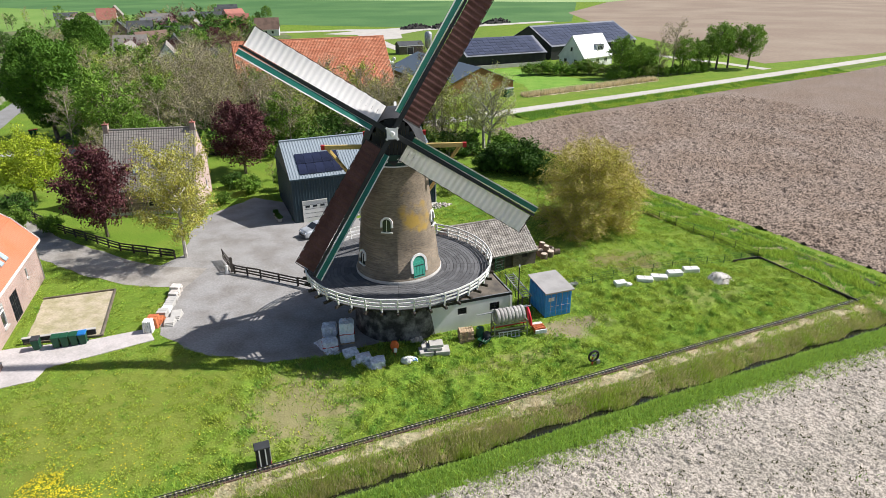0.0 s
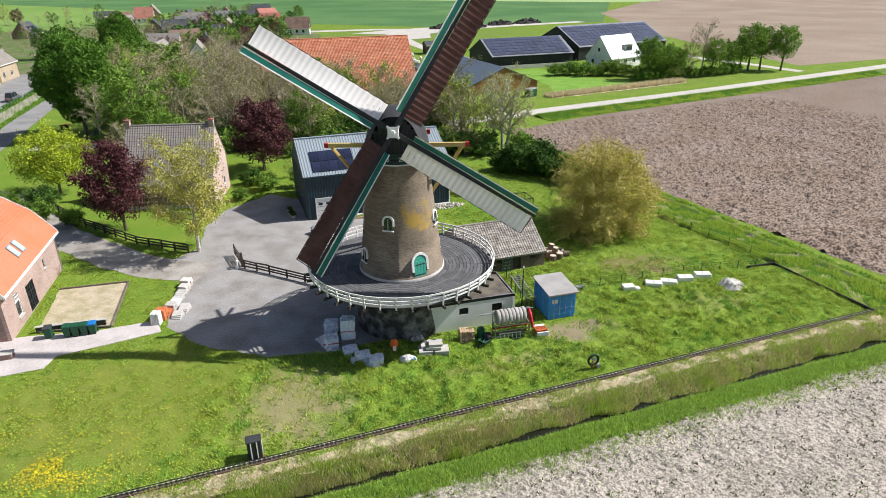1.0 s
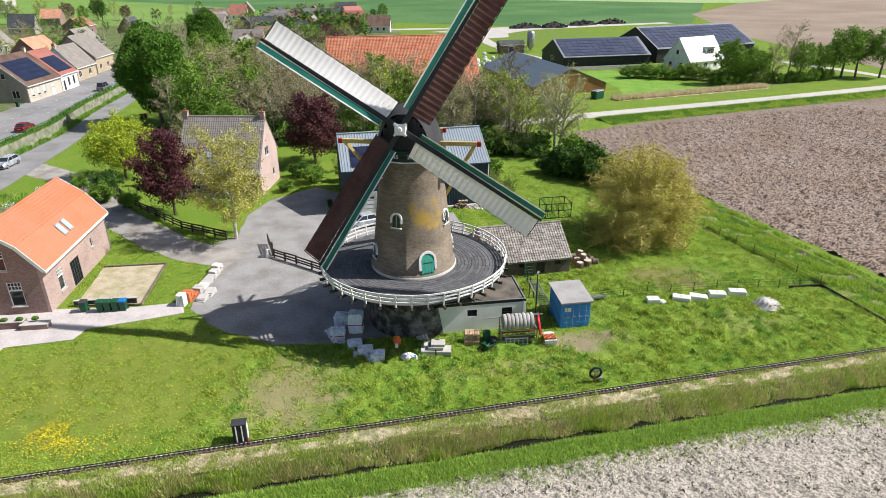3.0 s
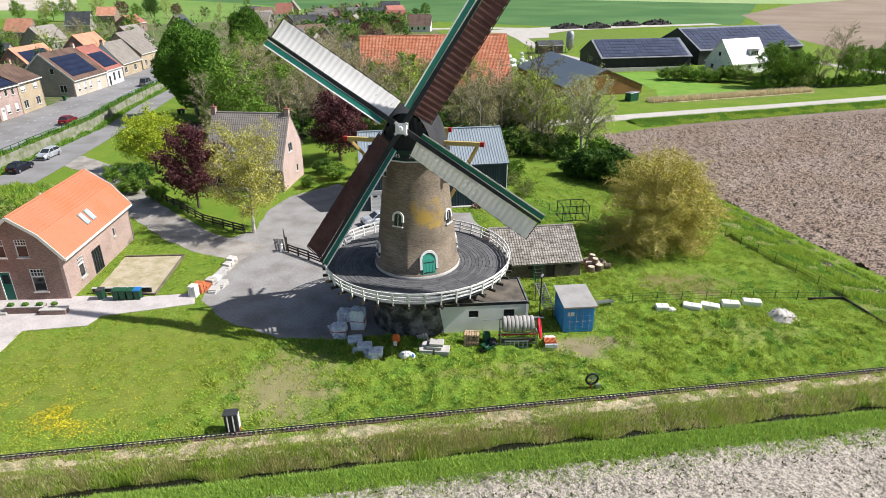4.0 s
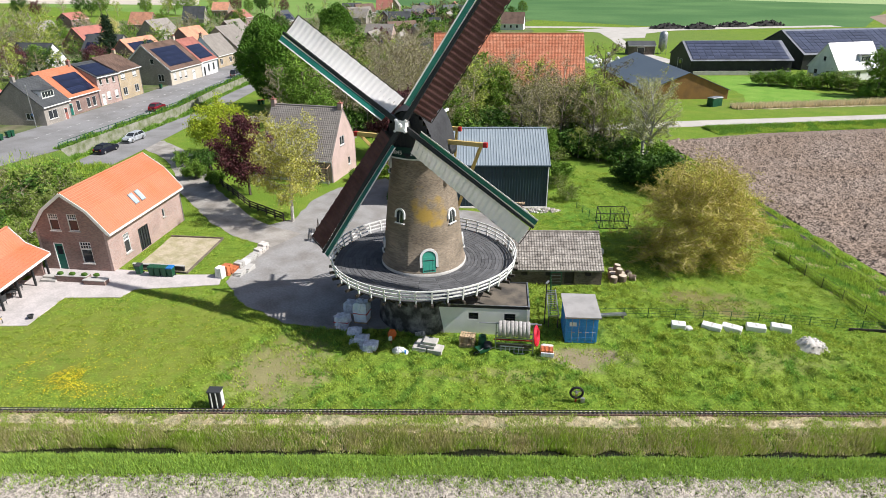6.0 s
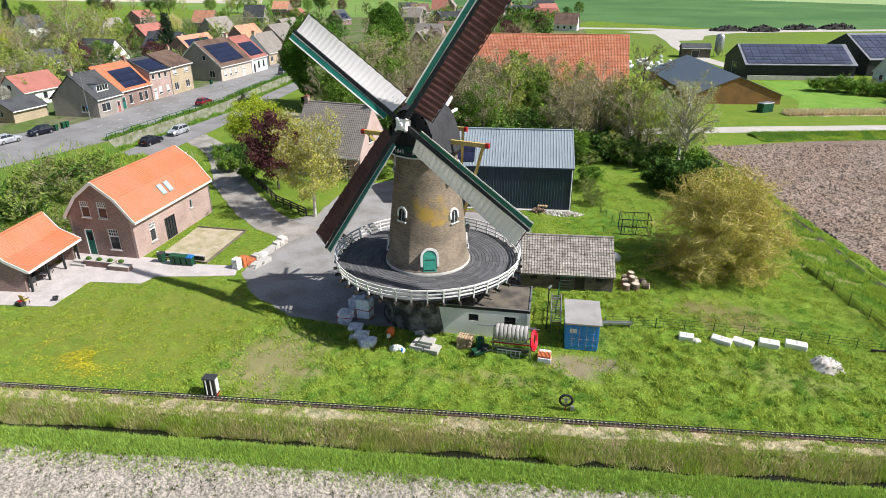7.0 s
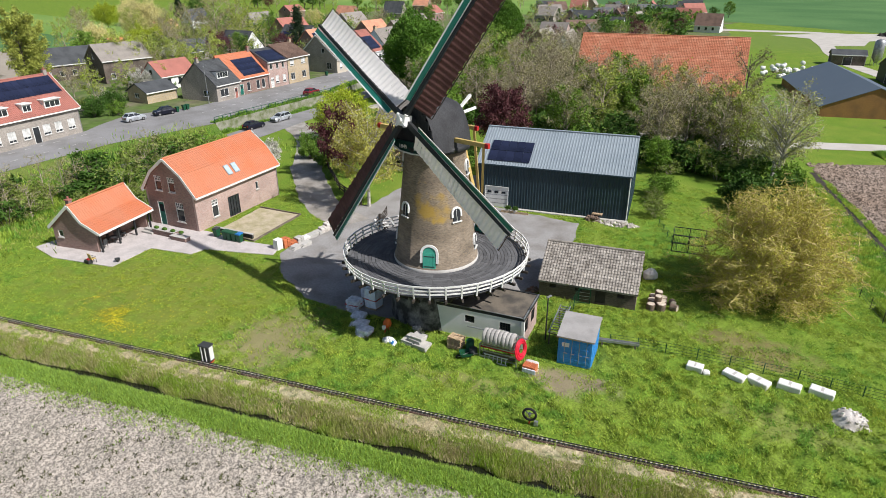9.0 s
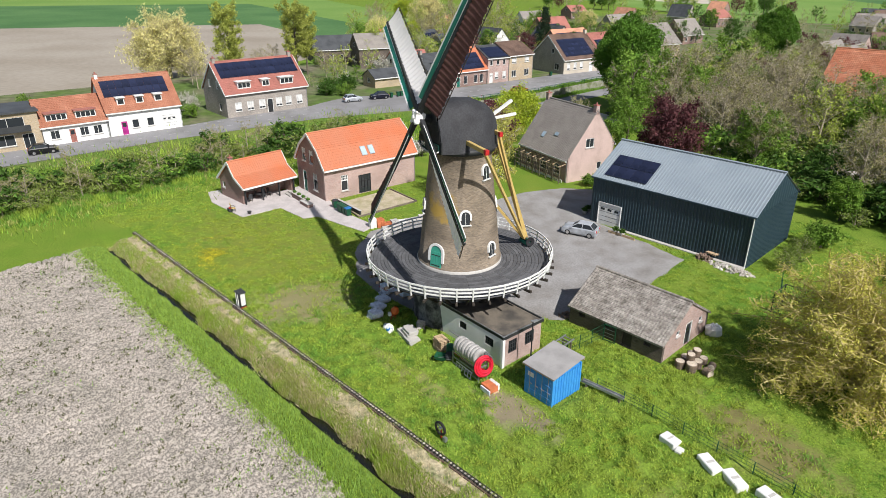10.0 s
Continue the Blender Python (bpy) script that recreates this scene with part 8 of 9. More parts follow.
rail_fence([(-31.5, 60.6), (-38.5, 61.6), (-50, 66.0), (-58, 70.6), (-64, 74.5)], 1.05, "dark weathered post and rail fence along the drive", 1)
rail_fence([(-23.6, 58.2), (-20.5, 57.5), (-16.2, 56.4), (-13.5, 55.6)], 0.95, "dark weathered rail fence beside the yard", 2)
t = thing("wooden_gate", (-24.0, 58.5, 0), 132, "dark timber gate standing open into the yard", "gate")
part("gate_post", B().box((0, 0, 0.8), (0.22, 0.22, 1.6)), M["darkwood"], t)
for z in (0.3, 0.6, 0.9, 1.2):
    part("gate_bar", B().box((1.7, 0, z), (3.3, 0.06, 0.12)), M["darkwood"], t)
part("gate_brace", B().beam((0.1, 0.05, 0.25), (3.2, 0.05, 1.2), 0.1, 0.05, up=(0, 1, 0)).box((3.3, 0, 0.75), (0.1, 0.08, 1.15)), M["darkwood"], t)
t = thing("bollard", (-24.3, 58.0, 0), 0, "small white stone bollard beside the gate", "bollard")
part("bollard", B().lathe([(0.2, 0), (0.2, 0.2), (0.13, 0.3), (0.12, 0.8), (0.2, 0.9), (0.02, 1.0)], 14), M["white"], t, smooth=True)

# stacks of bricks and stone along the lawn
cols = ["whitestone", "clay", "clay", "concrete", "whitestone", "concrete", "concrete", "rubble", "rubble"]
for i, c in enumerate(cols):
    u = i / (len(cols) - 1)
    x, y = -25.7 - 1.5 * u ** 1.5, 46.6 + 6.9 * u
    t = thing("stone_stack", (x, y, 0), 105 - 12 * u, {"whitestone": "white stone slabs stacked at the lawn's edge", "clay": "orange bricks stacked at the lawn's edge", "concrete": "beige stone blocks stacked at the lawn's edge", "rubble": "pinkish bricks stacked at the lawn's edge"}[c], "stone stack", "stacks along the lawn")
    rng = random.Random(40 + i)
    hh = (1.15, 1.0, 0.6, 0.75, 0.6, 0.55, 0.6, 0.75, 0.9)[i]
    if c == "whitestone" and i == 0:
        for k in range(5):
            part("slab", B().cbox((0, -0.3 + k * 0.15, hh / 2), (0.75, 0.12, hh), 0.03, rx=rng.uniform(-4, 4)), M[c], t)
    else:
        for k in range(int(hh / 0.2)):
            for j in range(2):
                part("block", B().cbox((-0.22 + j * 0.44, rng.uniform(-0.05, 0.05), 0.1 + k * 0.2), (0.42, 0.85, 0.185), 0.02, rz=rng.uniform(-5, 5)), M[c], t)
for x, y, l in ((-24.7, 49.2, 1.3), (-24.6, 48.0, 1.0)):
    t = thing("stone_slab", (x, y, 0), 100, "flat grey slabs lying beside the brick stacks", "slab")
    for k in range(3):
        part("slab", B().cbox((k * 0.08, 0.05 * k, 0.06 + k * 0.11), (l, 0.8, 0.1), 0.02, rz=k * 6), M["concrete"], t)


# wheelie bins
def wheelie(x, y, rz, lid, body="bingreen", h=1.05, z=0.07):
    t = thing("wheelie_bin", (x, y, z), rz, "green wheeled bin with a blue lid" if lid == "binblue" else "green wheeled bin with hinged lid", "bin", "wheeled bins")
    b = B().add([(-0.22, -0.24, 0.06), (0.22, -0.24, 0.06), (0.22, 0.24, 0.06), (-0.22, 0.24, 0.06), (-0.29, -0.32, h - 0.1), (0.29, -0.32, h - 0.1), (0.29, 0.32, h - 0.1), (-0.29, 0.32, h - 0.1)], [(0, 3, 2, 1), (4, 5, 6, 7), (0, 1, 5, 4), (1, 2, 6, 5), (2, 3, 7, 6), (3, 0, 4, 7)])
    part("tub", b, M[body], t)
    part("lid", B().cbox((0, 0, h - 0.05), (0.64, 0.72, 0.12), 0.04, rx=3), M[lid], t)
    for s in (-0.25, 0.25):
        part("wheel", B().tube((s - 0.03, 0.3, 0.1), (s + 0.03, 0.3, 0.1), 0.1, n=12), M["rubber"], t)
    part("handle", B().tube((-0.22, 0.4, h - 0.08), (0.22, 0.4, h - 0.08), 0.02, n=6), M["rubber"], t)


for x, y, l in ((-33.1, 42.75, "darkgrey"), (-31.7, 43.25, "bingreen"), (-31.1, 43.5, "bingreen"), (-30.5, 43.8, "bingreen"), (-29.95, 44.1, "binblue")):
    wheelie(x, y, 26, l)
for x, y in ((-96.2, 60.2), (-96.6, 61.0), (-95.3, 58.6), (-116.6, 103.5)):
    wheelie(x, y, 200, "bingreen", z=RZ + 0.03)
for x, y in ((-88.6, 108.5), (-88.2, 109.2)):
    wheelie(x, y, 200, "red", z=0.05)
wl = thing("low_wall", (-34.9, 43.0, 0.07), 26, "low grey garden wall behind the bins", "wall")
part("masonry", B().box((2.9, 0.15, 0.25), (5.4, 0.22, 0.5)), M["darkgrey"], wl)
part("coping", B().box((2.9, 0.15, 0.52), (5.5, 0.3, 0.06)), M["concrete"], wl)

# terrace steps and planters
t = thing("planter_wall", (-39.6, 37.4, 0.07), 26, "brick planter wall and steps on the terrace", "planter")
part("step", B().box((0.3, -0.5, 0.1), (1.6, 0.5, 0.2)).box((0.3, -0.1, 0.2), (1.6, 0.5, 0.4)), M["concrete"], t)
part("planter", B().box((2.6, -0.1, 0.3), (3.2, 0.8, 0.6)), M["redbrick"], t)
part("coping", B().box((2.6, -0.1, 0.63), (3.3, 0.9, 0.06)), M["concrete"], t)
part("planter", B().box((5.2, -0.5, 0.22), (2.2, 0.7, 0.44)), M["redbrick"], t)
part("coping", B().box((5.2, -0.5, 0.46), (2.3, 0.8, 0.06)), M["concrete"], t)
for i in range(4):
    part("wall_box", B().cbox((1.4 + i * 1.25, -0.2, 0.8), (0.5, 0.4, 0.25), 0.08), M["leaf_dark"], t)


def garden_chair(x, y, rz, c, label):
    t = thing("garden_chair", (x, y, 0.12), rz, label, "chair", "veranda chairs")
    part("seat", B().cbox((0, 0, 0.42), (0.52, 0.5, 0.06), 0.02), M[c], t)
    part("backrest", B().cbox((0, 0.27, 0.75), (0.52, 0.06, 0.6), 0.02, rx=-10), M[c], t)
    for a in (-0.22, 0.22):
        for d in (-0.2, 0.22):
            part("leg", B().beam((a, d, 0), (a, d, 0.42), 0.045), M["darkiron"], t)
    part("armrest", B().box((-0.27, 0, 0.62), (0.05, 0.48, 0.04)).box((0.27, 0, 0.62), (0.05, 0.48, 0.04)), M["darkiron"], t)


for x, y, r in ((-38.6, 32.6, 20), (-38.9, 33.9, 110), (-39.6, 34.6, 150), (-37.6, 32.2, -60)):
    garden_chair(x, y, r, "darkgrey", "dark garden chair under the veranda")
t = thing("garden_table", (-38.4, 33.4, 0.12), 30, "small dark veranda table", "table")
part("tabletop", B().lathe([(0.02, 0.7), (0.5, 0.7), (0.5, 0.74), (0.02, 0.74)], 20), M["darkgrey"], t)
part("leg", B().tube((0, 0, 0), (0, 0, 0.7), 0.05, n=8), M["darkiron"], t)
garden_chair(-34.4, 30.4, 200, "yellow", "yellow and black child's chair on the terrace edge")
t = thing("flower_pot", (-33.1, 32.4, 0.07), 0, "dark pot with a blue rim on the terrace edge", "pot")
part("pot", B().lathe([(0.15, 0), (0.25, 0.3), (0.28, 0.34), (0.2, 0.34)], 14), M["darkgrey"], t)
t = thing("toy_box", (-34.6, 30.0, 0.07), 25, "dark crate of toys on the terrace edge", "crate")
part("crate", B().cbox((0, 0, 0.2), (0.7, 0.5, 0.4), 0.04), M["darkgrey"], t)
part("toy", B().cbox((0.1, 0, 0.46), (0.4, 0.3, 0.14), 0.05), M["red"], t)

# pots and tools at the barn door
for i, (x, y) in enumerate(((-24.6, 72.4), (-25.2, 73.1), (-25.9, 74.2), (-18.0, 73.2), (-17.2, 73.6))):
    t = thing("flower_pot", (x, y, 0), 0, "grey stone pot with a small plant beside the barn", "pot", "pots by the barn")
    part("pot", B().lathe([(0.2, 0), (0.3, 0.35), (0.33, 0.45), (0.25, 0.45)], 14), M["concrete"], t)
    part("plant", STOCK["darkbush"][0][1], None, t, loc=(0, 0, 0.35)).scale = (0.18,) * 3
t = thing("picket_border", (-18.6, 73.6, 0), 31, "low pale plank border in front of the barn", "border")
part("plank", B().box((1.2, -0.9, 0.15), (3.4, 0.06, 0.3)), M["palewood"], t)
t = thing("trellis", (-46.6, 71.2, 0), 17, "dark trellis with bare climbing stems on the house front", "trellis")
b = B()
for i in range(12):
    b.beam((0.3 + i * 0.9, -0.25, 0), (0.3 + i * 0.9, -0.25, 3.0), 0.06)
for z in (0.8, 1.6, 2.4, 3.0):
    b.beam((0.2, -0.25, z), (10.4, -0.25, z), 0.05)
part("lattice", b, M["darkwood"], t)
part("wind_screen", B().box((5.2, -0.05, 0.25), (10.6, 0.05, 0.4)), M["white"], t)


# ---- cars ----
def car(x, y, rz, color, label, L=4.0, W=1.72, H=1.48, estate=False, z=0.03):
    t = thing("car", (x, y, z), rz, label, "car")
    k = L / 4.0
    body = [(-2.0, 0.45, 0.62), (-1.96, 0.24, 0.72), (-1.7, 0.2, 0.92), (-0.95, 0.2, 1.0), (1.3, 0.2, 1.0), (1.85, 0.22, 0.98 if not estate else 1.0), (1.98, 0.26, 0.85), (2.0, 0.45, 0.7)]
    rows = []
    for i, (px, z0, z1) in enumerate(body):
        w = W / 2 * (0.86 if i in (0, 7) else 0.94 if i in (1, 6) else 1.0)
        rows.append([(px * k, -w * 0.92, z0), (px * k, -w, z0 + 0.18), (px * k, -w, z1 - 0.12), (px * k, -w * 0.9, z1), (px * k, w * 0.9, z1), (px * k, w, z1 - 0.12), (px * k, w, z0 + 0.18), (px * k, w * 0.92, z0), (px * k, -w * 0.92, z0)])
    b = B().strip(rows)
    b.add(rows[0][:8], [tuple(range(8))]).add(rows[-1][:8], [tuple(range(8))])
    part("body", b, color, t, smooth=False)
    rear = 1.85 if estate else 1.7
    g0, g1, r0, r1 = -0.95, rear, -0.25, rear - (0.35 if estate else 0.5)
    w = W / 2
    lo = [(g0 * k, -w * 0.88, 0.98), (g1 * k, -w * 0.88, 0.98), (g1 * k, w * 0.88, 0.98), (g0 * k, w * 0.88, 0.98)]
    hi = [(r0 * k, -w * 0.72, H - 0.03), (r1 * k, -w * 0.72, H - 0.03), (r1 * k, w * 0.72, H - 0.03), (r0 * k, w * 0.72, H - 0.03)]
    part("glasshouse", B().add(lo + hi, [(0, 1, 5, 4), (1, 2, 6, 5), (2, 3, 7, 6), (3, 0, 4, 7), (4, 5, 6, 7)]), M["glass"], t)
    rt = [(r0 * k - 0.03, -w * 0.74, H - 0.035), ((r1 * k) + 0.06, -w * 0.74, H - 0.035), ((r1 * k) + 0.06, w * 0.74, H - 0.035), (r0 * k - 0.03, w * 0.74, H - 0.035)]
    rr = [((r0 + 0.15) * k, -w * 0.62, H + 0.03), (r1 * k, -w * 0.62, H + 0.03), (r1 * k, w * 0.62, H + 0.03), ((r0 + 0.15) * k, w * 0.62, H + 0.03)]
    part("roof", B().add(rt + rr, [(0, 1, 5, 4), (1, 2, 6, 5), (2, 3, 7, 6), (3, 0, 4, 7), (4, 5, 6, 7)]), color, t)
    for s in (-1, 1):
        for (xa, xb) in ((g0, r0), (0.35, 0.35), (g1, r1)):
            part("pillar", B().beam((xa * k, s * w * 0.885, 0.98), (xb * k, s * w * 0.73, H - 0.03), 0.07), color, t)
    for sx in (-1.25, 1.25):
        for s in (-1, 1):
            wh = part("wheel", B().tube((sx * k, s * (w - 0.2), 0.31), (sx * k, s * (w + 0.01), 0.31), 0.31, n=18), M["rubber"], t)
            part("rim", B().tube((sx * k, s * (w - 0.02), 0.31), (sx * k, s * (w + 0.02), 0.31), 0.2, n=12), M["chrome"], wh)
    for s in (-1, 1):
        part("headlight", B().cbox((-1.93 * k, s * w * 0.66, 0.72), (0.16, 0.34, 0.16), 0.03), M["chrome"], t)
        part("tail_light", B().cbox((1.96 * k, s * w * 0.72, 0.8), (0.1, 0.22, 0.24), 0.03), M["red"], t)
        part("mirror", B().cbox((-0.75 * k, s * (w + 0.08), 1.02), (0.14, 0.18, 0.12), 0.03), color, t)
    part("bumper", B().cbox((-1.99 * k, 0, 0.42), (0.1, W * 0.8, 0.2), 0.03), M["darkgrey"], t)
    part("number_plate", B().box((2.03 * k, 0, 0.6), (0.02, 0.5, 0.11)), M["yellow"], t)
    return t


def paint(name, c, metal=0.3):
    return mat(name, c, 0.3, 0.03, 1, 5, 0.0, metal=metal, spec=0.6)


SILVER, NAVY, CRIMSON, BLACKP, GREYP = paint("silver car paint", (0.55, 0.58, 0.62)), paint("navy car paint", (0.012, 0.014, 0.03)), paint("crimson car paint", (0.28, 0.012, 0.03)), paint("black car paint", (0.015, 0.015, 0.017)), paint("grey car paint", (0.16, 0.17, 0.18))
car(-18.7, 69.25, 49, SILVER, "silver hatchback parked in the yard")
car(-79.9, 67.4, 292, NAVY, "dark blue saloon parked on the side road", L=4.4, z=0.05)
car(-82.9, 74.3, 112, SILVER, "silver estate car parked on the side road", L=4.6, estate=True, z=0.05)
car(-94.9, 87.6, 295, CRIMSON, "crimson hatchback on the village street", z=RZ + 0.04)
car(-92.6, 50.0, 285, SILVER, "silver hatchback parked before the street sheds", z=RZ + 0.04)
car(-94.6, 55.9, 100, NAVY, "dark hatchback parked before the street sheds", z=RZ + 0.04)
car(-115.4, 125.2, 296, GREYP, "grey van on the village street", L=4.9, H=1.95, estate=True, z=RZ + 0.04)
car(-61.7, 0.8, 290, BLACKP, "black car parked before the white houses", z=RZ + 0.04)
lp = thing("street_lamp", (-99.6, 66.4, RZ), 0, "grey street lamp post with a blue sign", "street lamp")
part("pole", B().tube((0, 0, 0), (0, 0, 7.5), 0.09, 0.05, 8), M["iron"], lp)
part("arm", B().beam((0, 0, 7.4), (0.9, -0.4, 7.7), 0.07), M["iron"], lp)
part("head", B().cbox((1.1, -0.5, 7.7), (0.6, 0.25, 0.12), 0.03, rz=-25), M["iron"], lp)
part("sign", B().box((0.05, -0.12, 2.4), (0.5, 0.04, 0.5)), M["binblue"], lp)
# farmyard
for i in range(26):
    rng = random.Random(70 + i)
    t = thing("wrapped_bale", (-51 + rng.uniform(0, 9), 198 + rng.uniform(0, 24), 0.6 + 1.1 * (i % 3 == 0)), rng.uniform(0, 180), "silage bale in white wrap", "bale", "silage bales")
    part("bale", B().lathe([(0.02, -0.6), (0.5, -0.6), (0.6, -0.5), (0.62, 0), (0.6, 0.5), (0.5, 0.6), (0.02, 0.6)], 14, pose(0, 0, 0, 90, 0, 0)), M["white"], t, smooth=True)
t = thing("green_tank", (-2.4, 159.2, 0), 62, "green water tank at the barn's gable", "tank")
part("tub", B().cbox((0, 0, 0.9), (3.2, 1.6, 1.8), 0.15), M["bingreen"], t)
part("top", B().cbox((0, 0, 1.85), (3.3, 1.7, 0.12), 0.05), M["iron"], t)

# ---- loose ground cover ----
def vnoise(x, y, scale, seed):
    """Smooth random values between 0 and 1 over the plan."""
    r = np.random.RandomState(seed).rand(128, 128)
    u, v = x / scale, y / scale
    i, j = np.floor(u).astype(int), np.floor(v).astype(int)
    f, g = u - i, v - j
    f, g = f * f * (3 - 2 * f), g * g * (3 - 2 * g)
    a = lambda p, q: r[p % 128, q % 128]
    return (a(i, j) * (1 - f) + a(i + 1, j) * f) * (1 - g) + (a(i, j + 1) * (1 - f) + a(i + 1, j + 1) * f) * g


def inside(poly, x, y):
    c = np.zeros(len(x), bool)
    for (x0, y0), (x1, y1) in zip(poly, poly[1:] + poly[:1]):
        c ^= ((y0 > y) != (y1 > y)) & (x < (x1 - x0) * (y - y0) / ((y1 - y0) or 1e-9) + x0)
    return c


def rect(x, y, rz, L, W, m=0.15):
    p = pose(x, y, 0, 0, 0, rz)
    return [tuple((p @ Vector(q)).xy) for q in ((-m, -m, 0), (L + m, -m, 0), (L + m, W + m, 0), (-m, W + m, 0))]


YARD = [(-9, 45.4), (-14, 43.6), (-20, 44.2), (-24.5, 46.2), (-26.2, 50), (-28, 54.6), (-33, 57.2), (-31, 62), (-33.5, 67), (-34.4, 73.6), (-31.5, 80.5), (-26.5, 79), (-22.6, 72.4), (-10, 77), (-8, 74), (-3, 66.5), (-1.2, 60), (-2, 57), (-3, 50)]
TERR = [(-42.8, 26.4), (-38.5, 27.4), (-32.2, 31.6), (-34.5, 36), (-30.2, 38.8), (-30.5, 40.4), (-24.5, 45.4), (-26, 47), (-29.8, 44.6), (-35.2, 42.5), (-42.8, 38.4), (-41.2, 36), (-45, 33)]
BED = [(-34.7, 43.2), (-29.2, 45.3), (-33.3, 53.1), (-38.8, 50.4)]
KEEP_OUT = [YARD, TERR, BED, ribbon([(-27, 56.6), (-33, 56.6), (-38.5, 58), (-50, 62.6), (-60, 68.6), (-67, 72)], 4.6), rect(-35.75, 41.7, 116.2, 14.2, 7.4), rect(-36.6, 31.6, 123.3, 7.4, 5.9), rect(-0.95, 60.5, 30.8, 8.5, 7.2), rect(-2.6, 49.2, 28, 7.9, 4.2), rect(7.4, 53.6, 28.5, 2.5, 3.05), rect(-22.55, 72.15, 31.6, 18.4, 11), rect(-47, 71.6, 17, 11.1, 8.2)]


def blades(name, x, y, z, h, w, material, label, lean=0.5, seed=1, cat="grass"):
    """Many single blades as one mesh: thin triangles standing at (x, y, z)."""
    r = np.random.RandomState(seed)
    n = len(x)
    a = r.rand(n) * math.tau
    side = np.stack([np.cos(a), np.sin(a), np.zeros(n)], 1) * (w / 2)[:, None]
    b = a + 1.57 + r.normal(0, 0.6, n)
    tip = np.stack([np.cos(b) * h * lean * r.rand(n), np.sin(b) * h * lean * r.rand(n), h], 1)
    c = np.stack([x, y, np.full(n, 0.0) + z], 1)
    v = np.stack([c - side, c + side, c + tip], 1).reshape(-1, 3)
    ob = new(name, raw(name, v, np.arange(3 * n).reshape(-1, 3), material))
    return tagged(ob, label, cat, kind="stuff")


def blade_mat(name, c, t):
    return mat(name, c, 0.75, 0.1, 2.0, 3, 0.0, tint=t, island=0.28, translucent=0.4, spec=0.2)


M["blade_a"] = blade_mat("meadow grass blade", (0.35, 0.49, 0.072), (0.40, 0.50, 0.085))
M["blade_b"] = blade_mat("yellowish grass blade", (0.38, 0.46, 0.07), (0.33, 0.45, 0.07))
M["blade_c"] = blade_mat("deep green grass blade", (0.20, 0.37, 0.06), (0.25, 0.40, 0.065))
M["blade_dry"] = blade_mat("dry straw blade", (0.68, 0.58, 0.38), (0.58, 0.5, 0.3))
M["reed"] = blade_mat("reed blade", (0.37, 0.42, 0.11), (0.48, 0.48, 0.17))
M["blade_verge"] = blade_mat("fresh verge grass blade", (0.35, 0.51, 0.11), (0.30, 0.46, 0.095))
M["dandelion"] = mat("dandelion flower", (0.82, 0.66, 0.02), 0.7, 0.1, 1, 5, 0, island=0.2)

nr = np.random.RandomState(11)
SITE = [sd(-34, -0.5), sd(41.4, -0.5), (29.6, 69.3), (19.6, 81), (8, 95), (-3, 100), (-14, 98), (-26, 92), (-34, 84), (-34.5, 74), (-31, 62), (-33, 60), (-46, 66), (-58, 72), (-62, 66), (-44, 57), (-45, 50), (-57, 32), (-46, 19), (-36, 14)]
# uneven turf: the ground's own lumps and tussocks
TS, TX, TY = 0.22, -60.0, 14.0
tx, ty = np.meshgrid(TX + np.arange(440) * TS, TY + np.arange(390) * TS)
on = inside(SITE, tx.ravel(), ty.ravel())
for p in KEEP_OUT:
    on &= ~inside(p, tx.ravel(), ty.ravel())
on &= (tx.ravel() + 5.02) ** 2 + (ty.ravel() - 51.84) ** 2 > 16.5
TMASK = on.reshape(tx.shape).astype(float)
for _ in range(5):
    TMASK = (TMASK + np.roll(TMASK, 1, 0) + np.roll(TMASK, -1, 0) + np.roll(TMASK, 1, 1) + np.roll(TMASK, -1, 1)) / 5
TMASK = np.clip((TMASK - 0.55) * 2.2, 0, 1)


def turf_height(x, y):
    i, j = np.clip(((x - TX) / TS).astype(int), 0, 439), np.clip(((y - TY) / TS).astype(int), 0, 389)
    mown = np.maximum(np.clip((-x - 11) / 5, 0, 1) * 0.72, np.clip((y - 62) / 6, 0, 1) * 0.6)
    bare = np.exp(-(((x + 9.6) / 4.0) ** 2 + ((y - 38.6) / 4.2) ** 2)) + np.exp(-(((x - 9.5) / 3.2) ** 2 + ((y - 52.2) / 1.6) ** 2))
    n = vnoise(x, y, 0.8, 202) * 0.5 + vnoise(x, y, 1.7, 203) * 0.3 + vnoise(x, y, 0.42, 204) * 0.3
    return 0.008 + TMASK[j, i] * (1 - mown) * (1 - 0.8 * np.clip(bare, 0, 1)) * 0.42 * np.clip((n - 0.36) * 1.9, 0, 1) ** 1.25


tz = np.where(TMASK > 0.02, turf_height(tx.ravel(), ty.ravel()).reshape(tx.shape), -0.06)
k = (np.arange(389)[:, None] * 440 + np.arange(439)[None]).ravel()
k = k[np.max([TMASK.ravel()[k + o] for o in (0, 1, 440, 441)], 0) > 0.02]
tagged(new("turf", raw("turf", np.stack([tx, ty, tz], 2).reshape(-1, 3), np.stack([k, k + 1, k + 441, k + 440], 1), M["grass"])), "lumpy green meadow turf with tussocks", "turf", kind="structure")
N = 1750000
x, y = nr.uniform(-62, 36, N), nr.uniform(14, 100, N)
ok = inside(SITE, x, y)
for p in KEEP_OUT:
    ok &= ~inside(p, x, y)
ok &= (x + 5.02) ** 2 + (y - 51.84) ** 2 > 16.5
far = np.hypot(x - 20, y - 12)
ok &= nr.rand(N) < np.clip(62.0 / far, 0.25, 1.0) ** 1.5
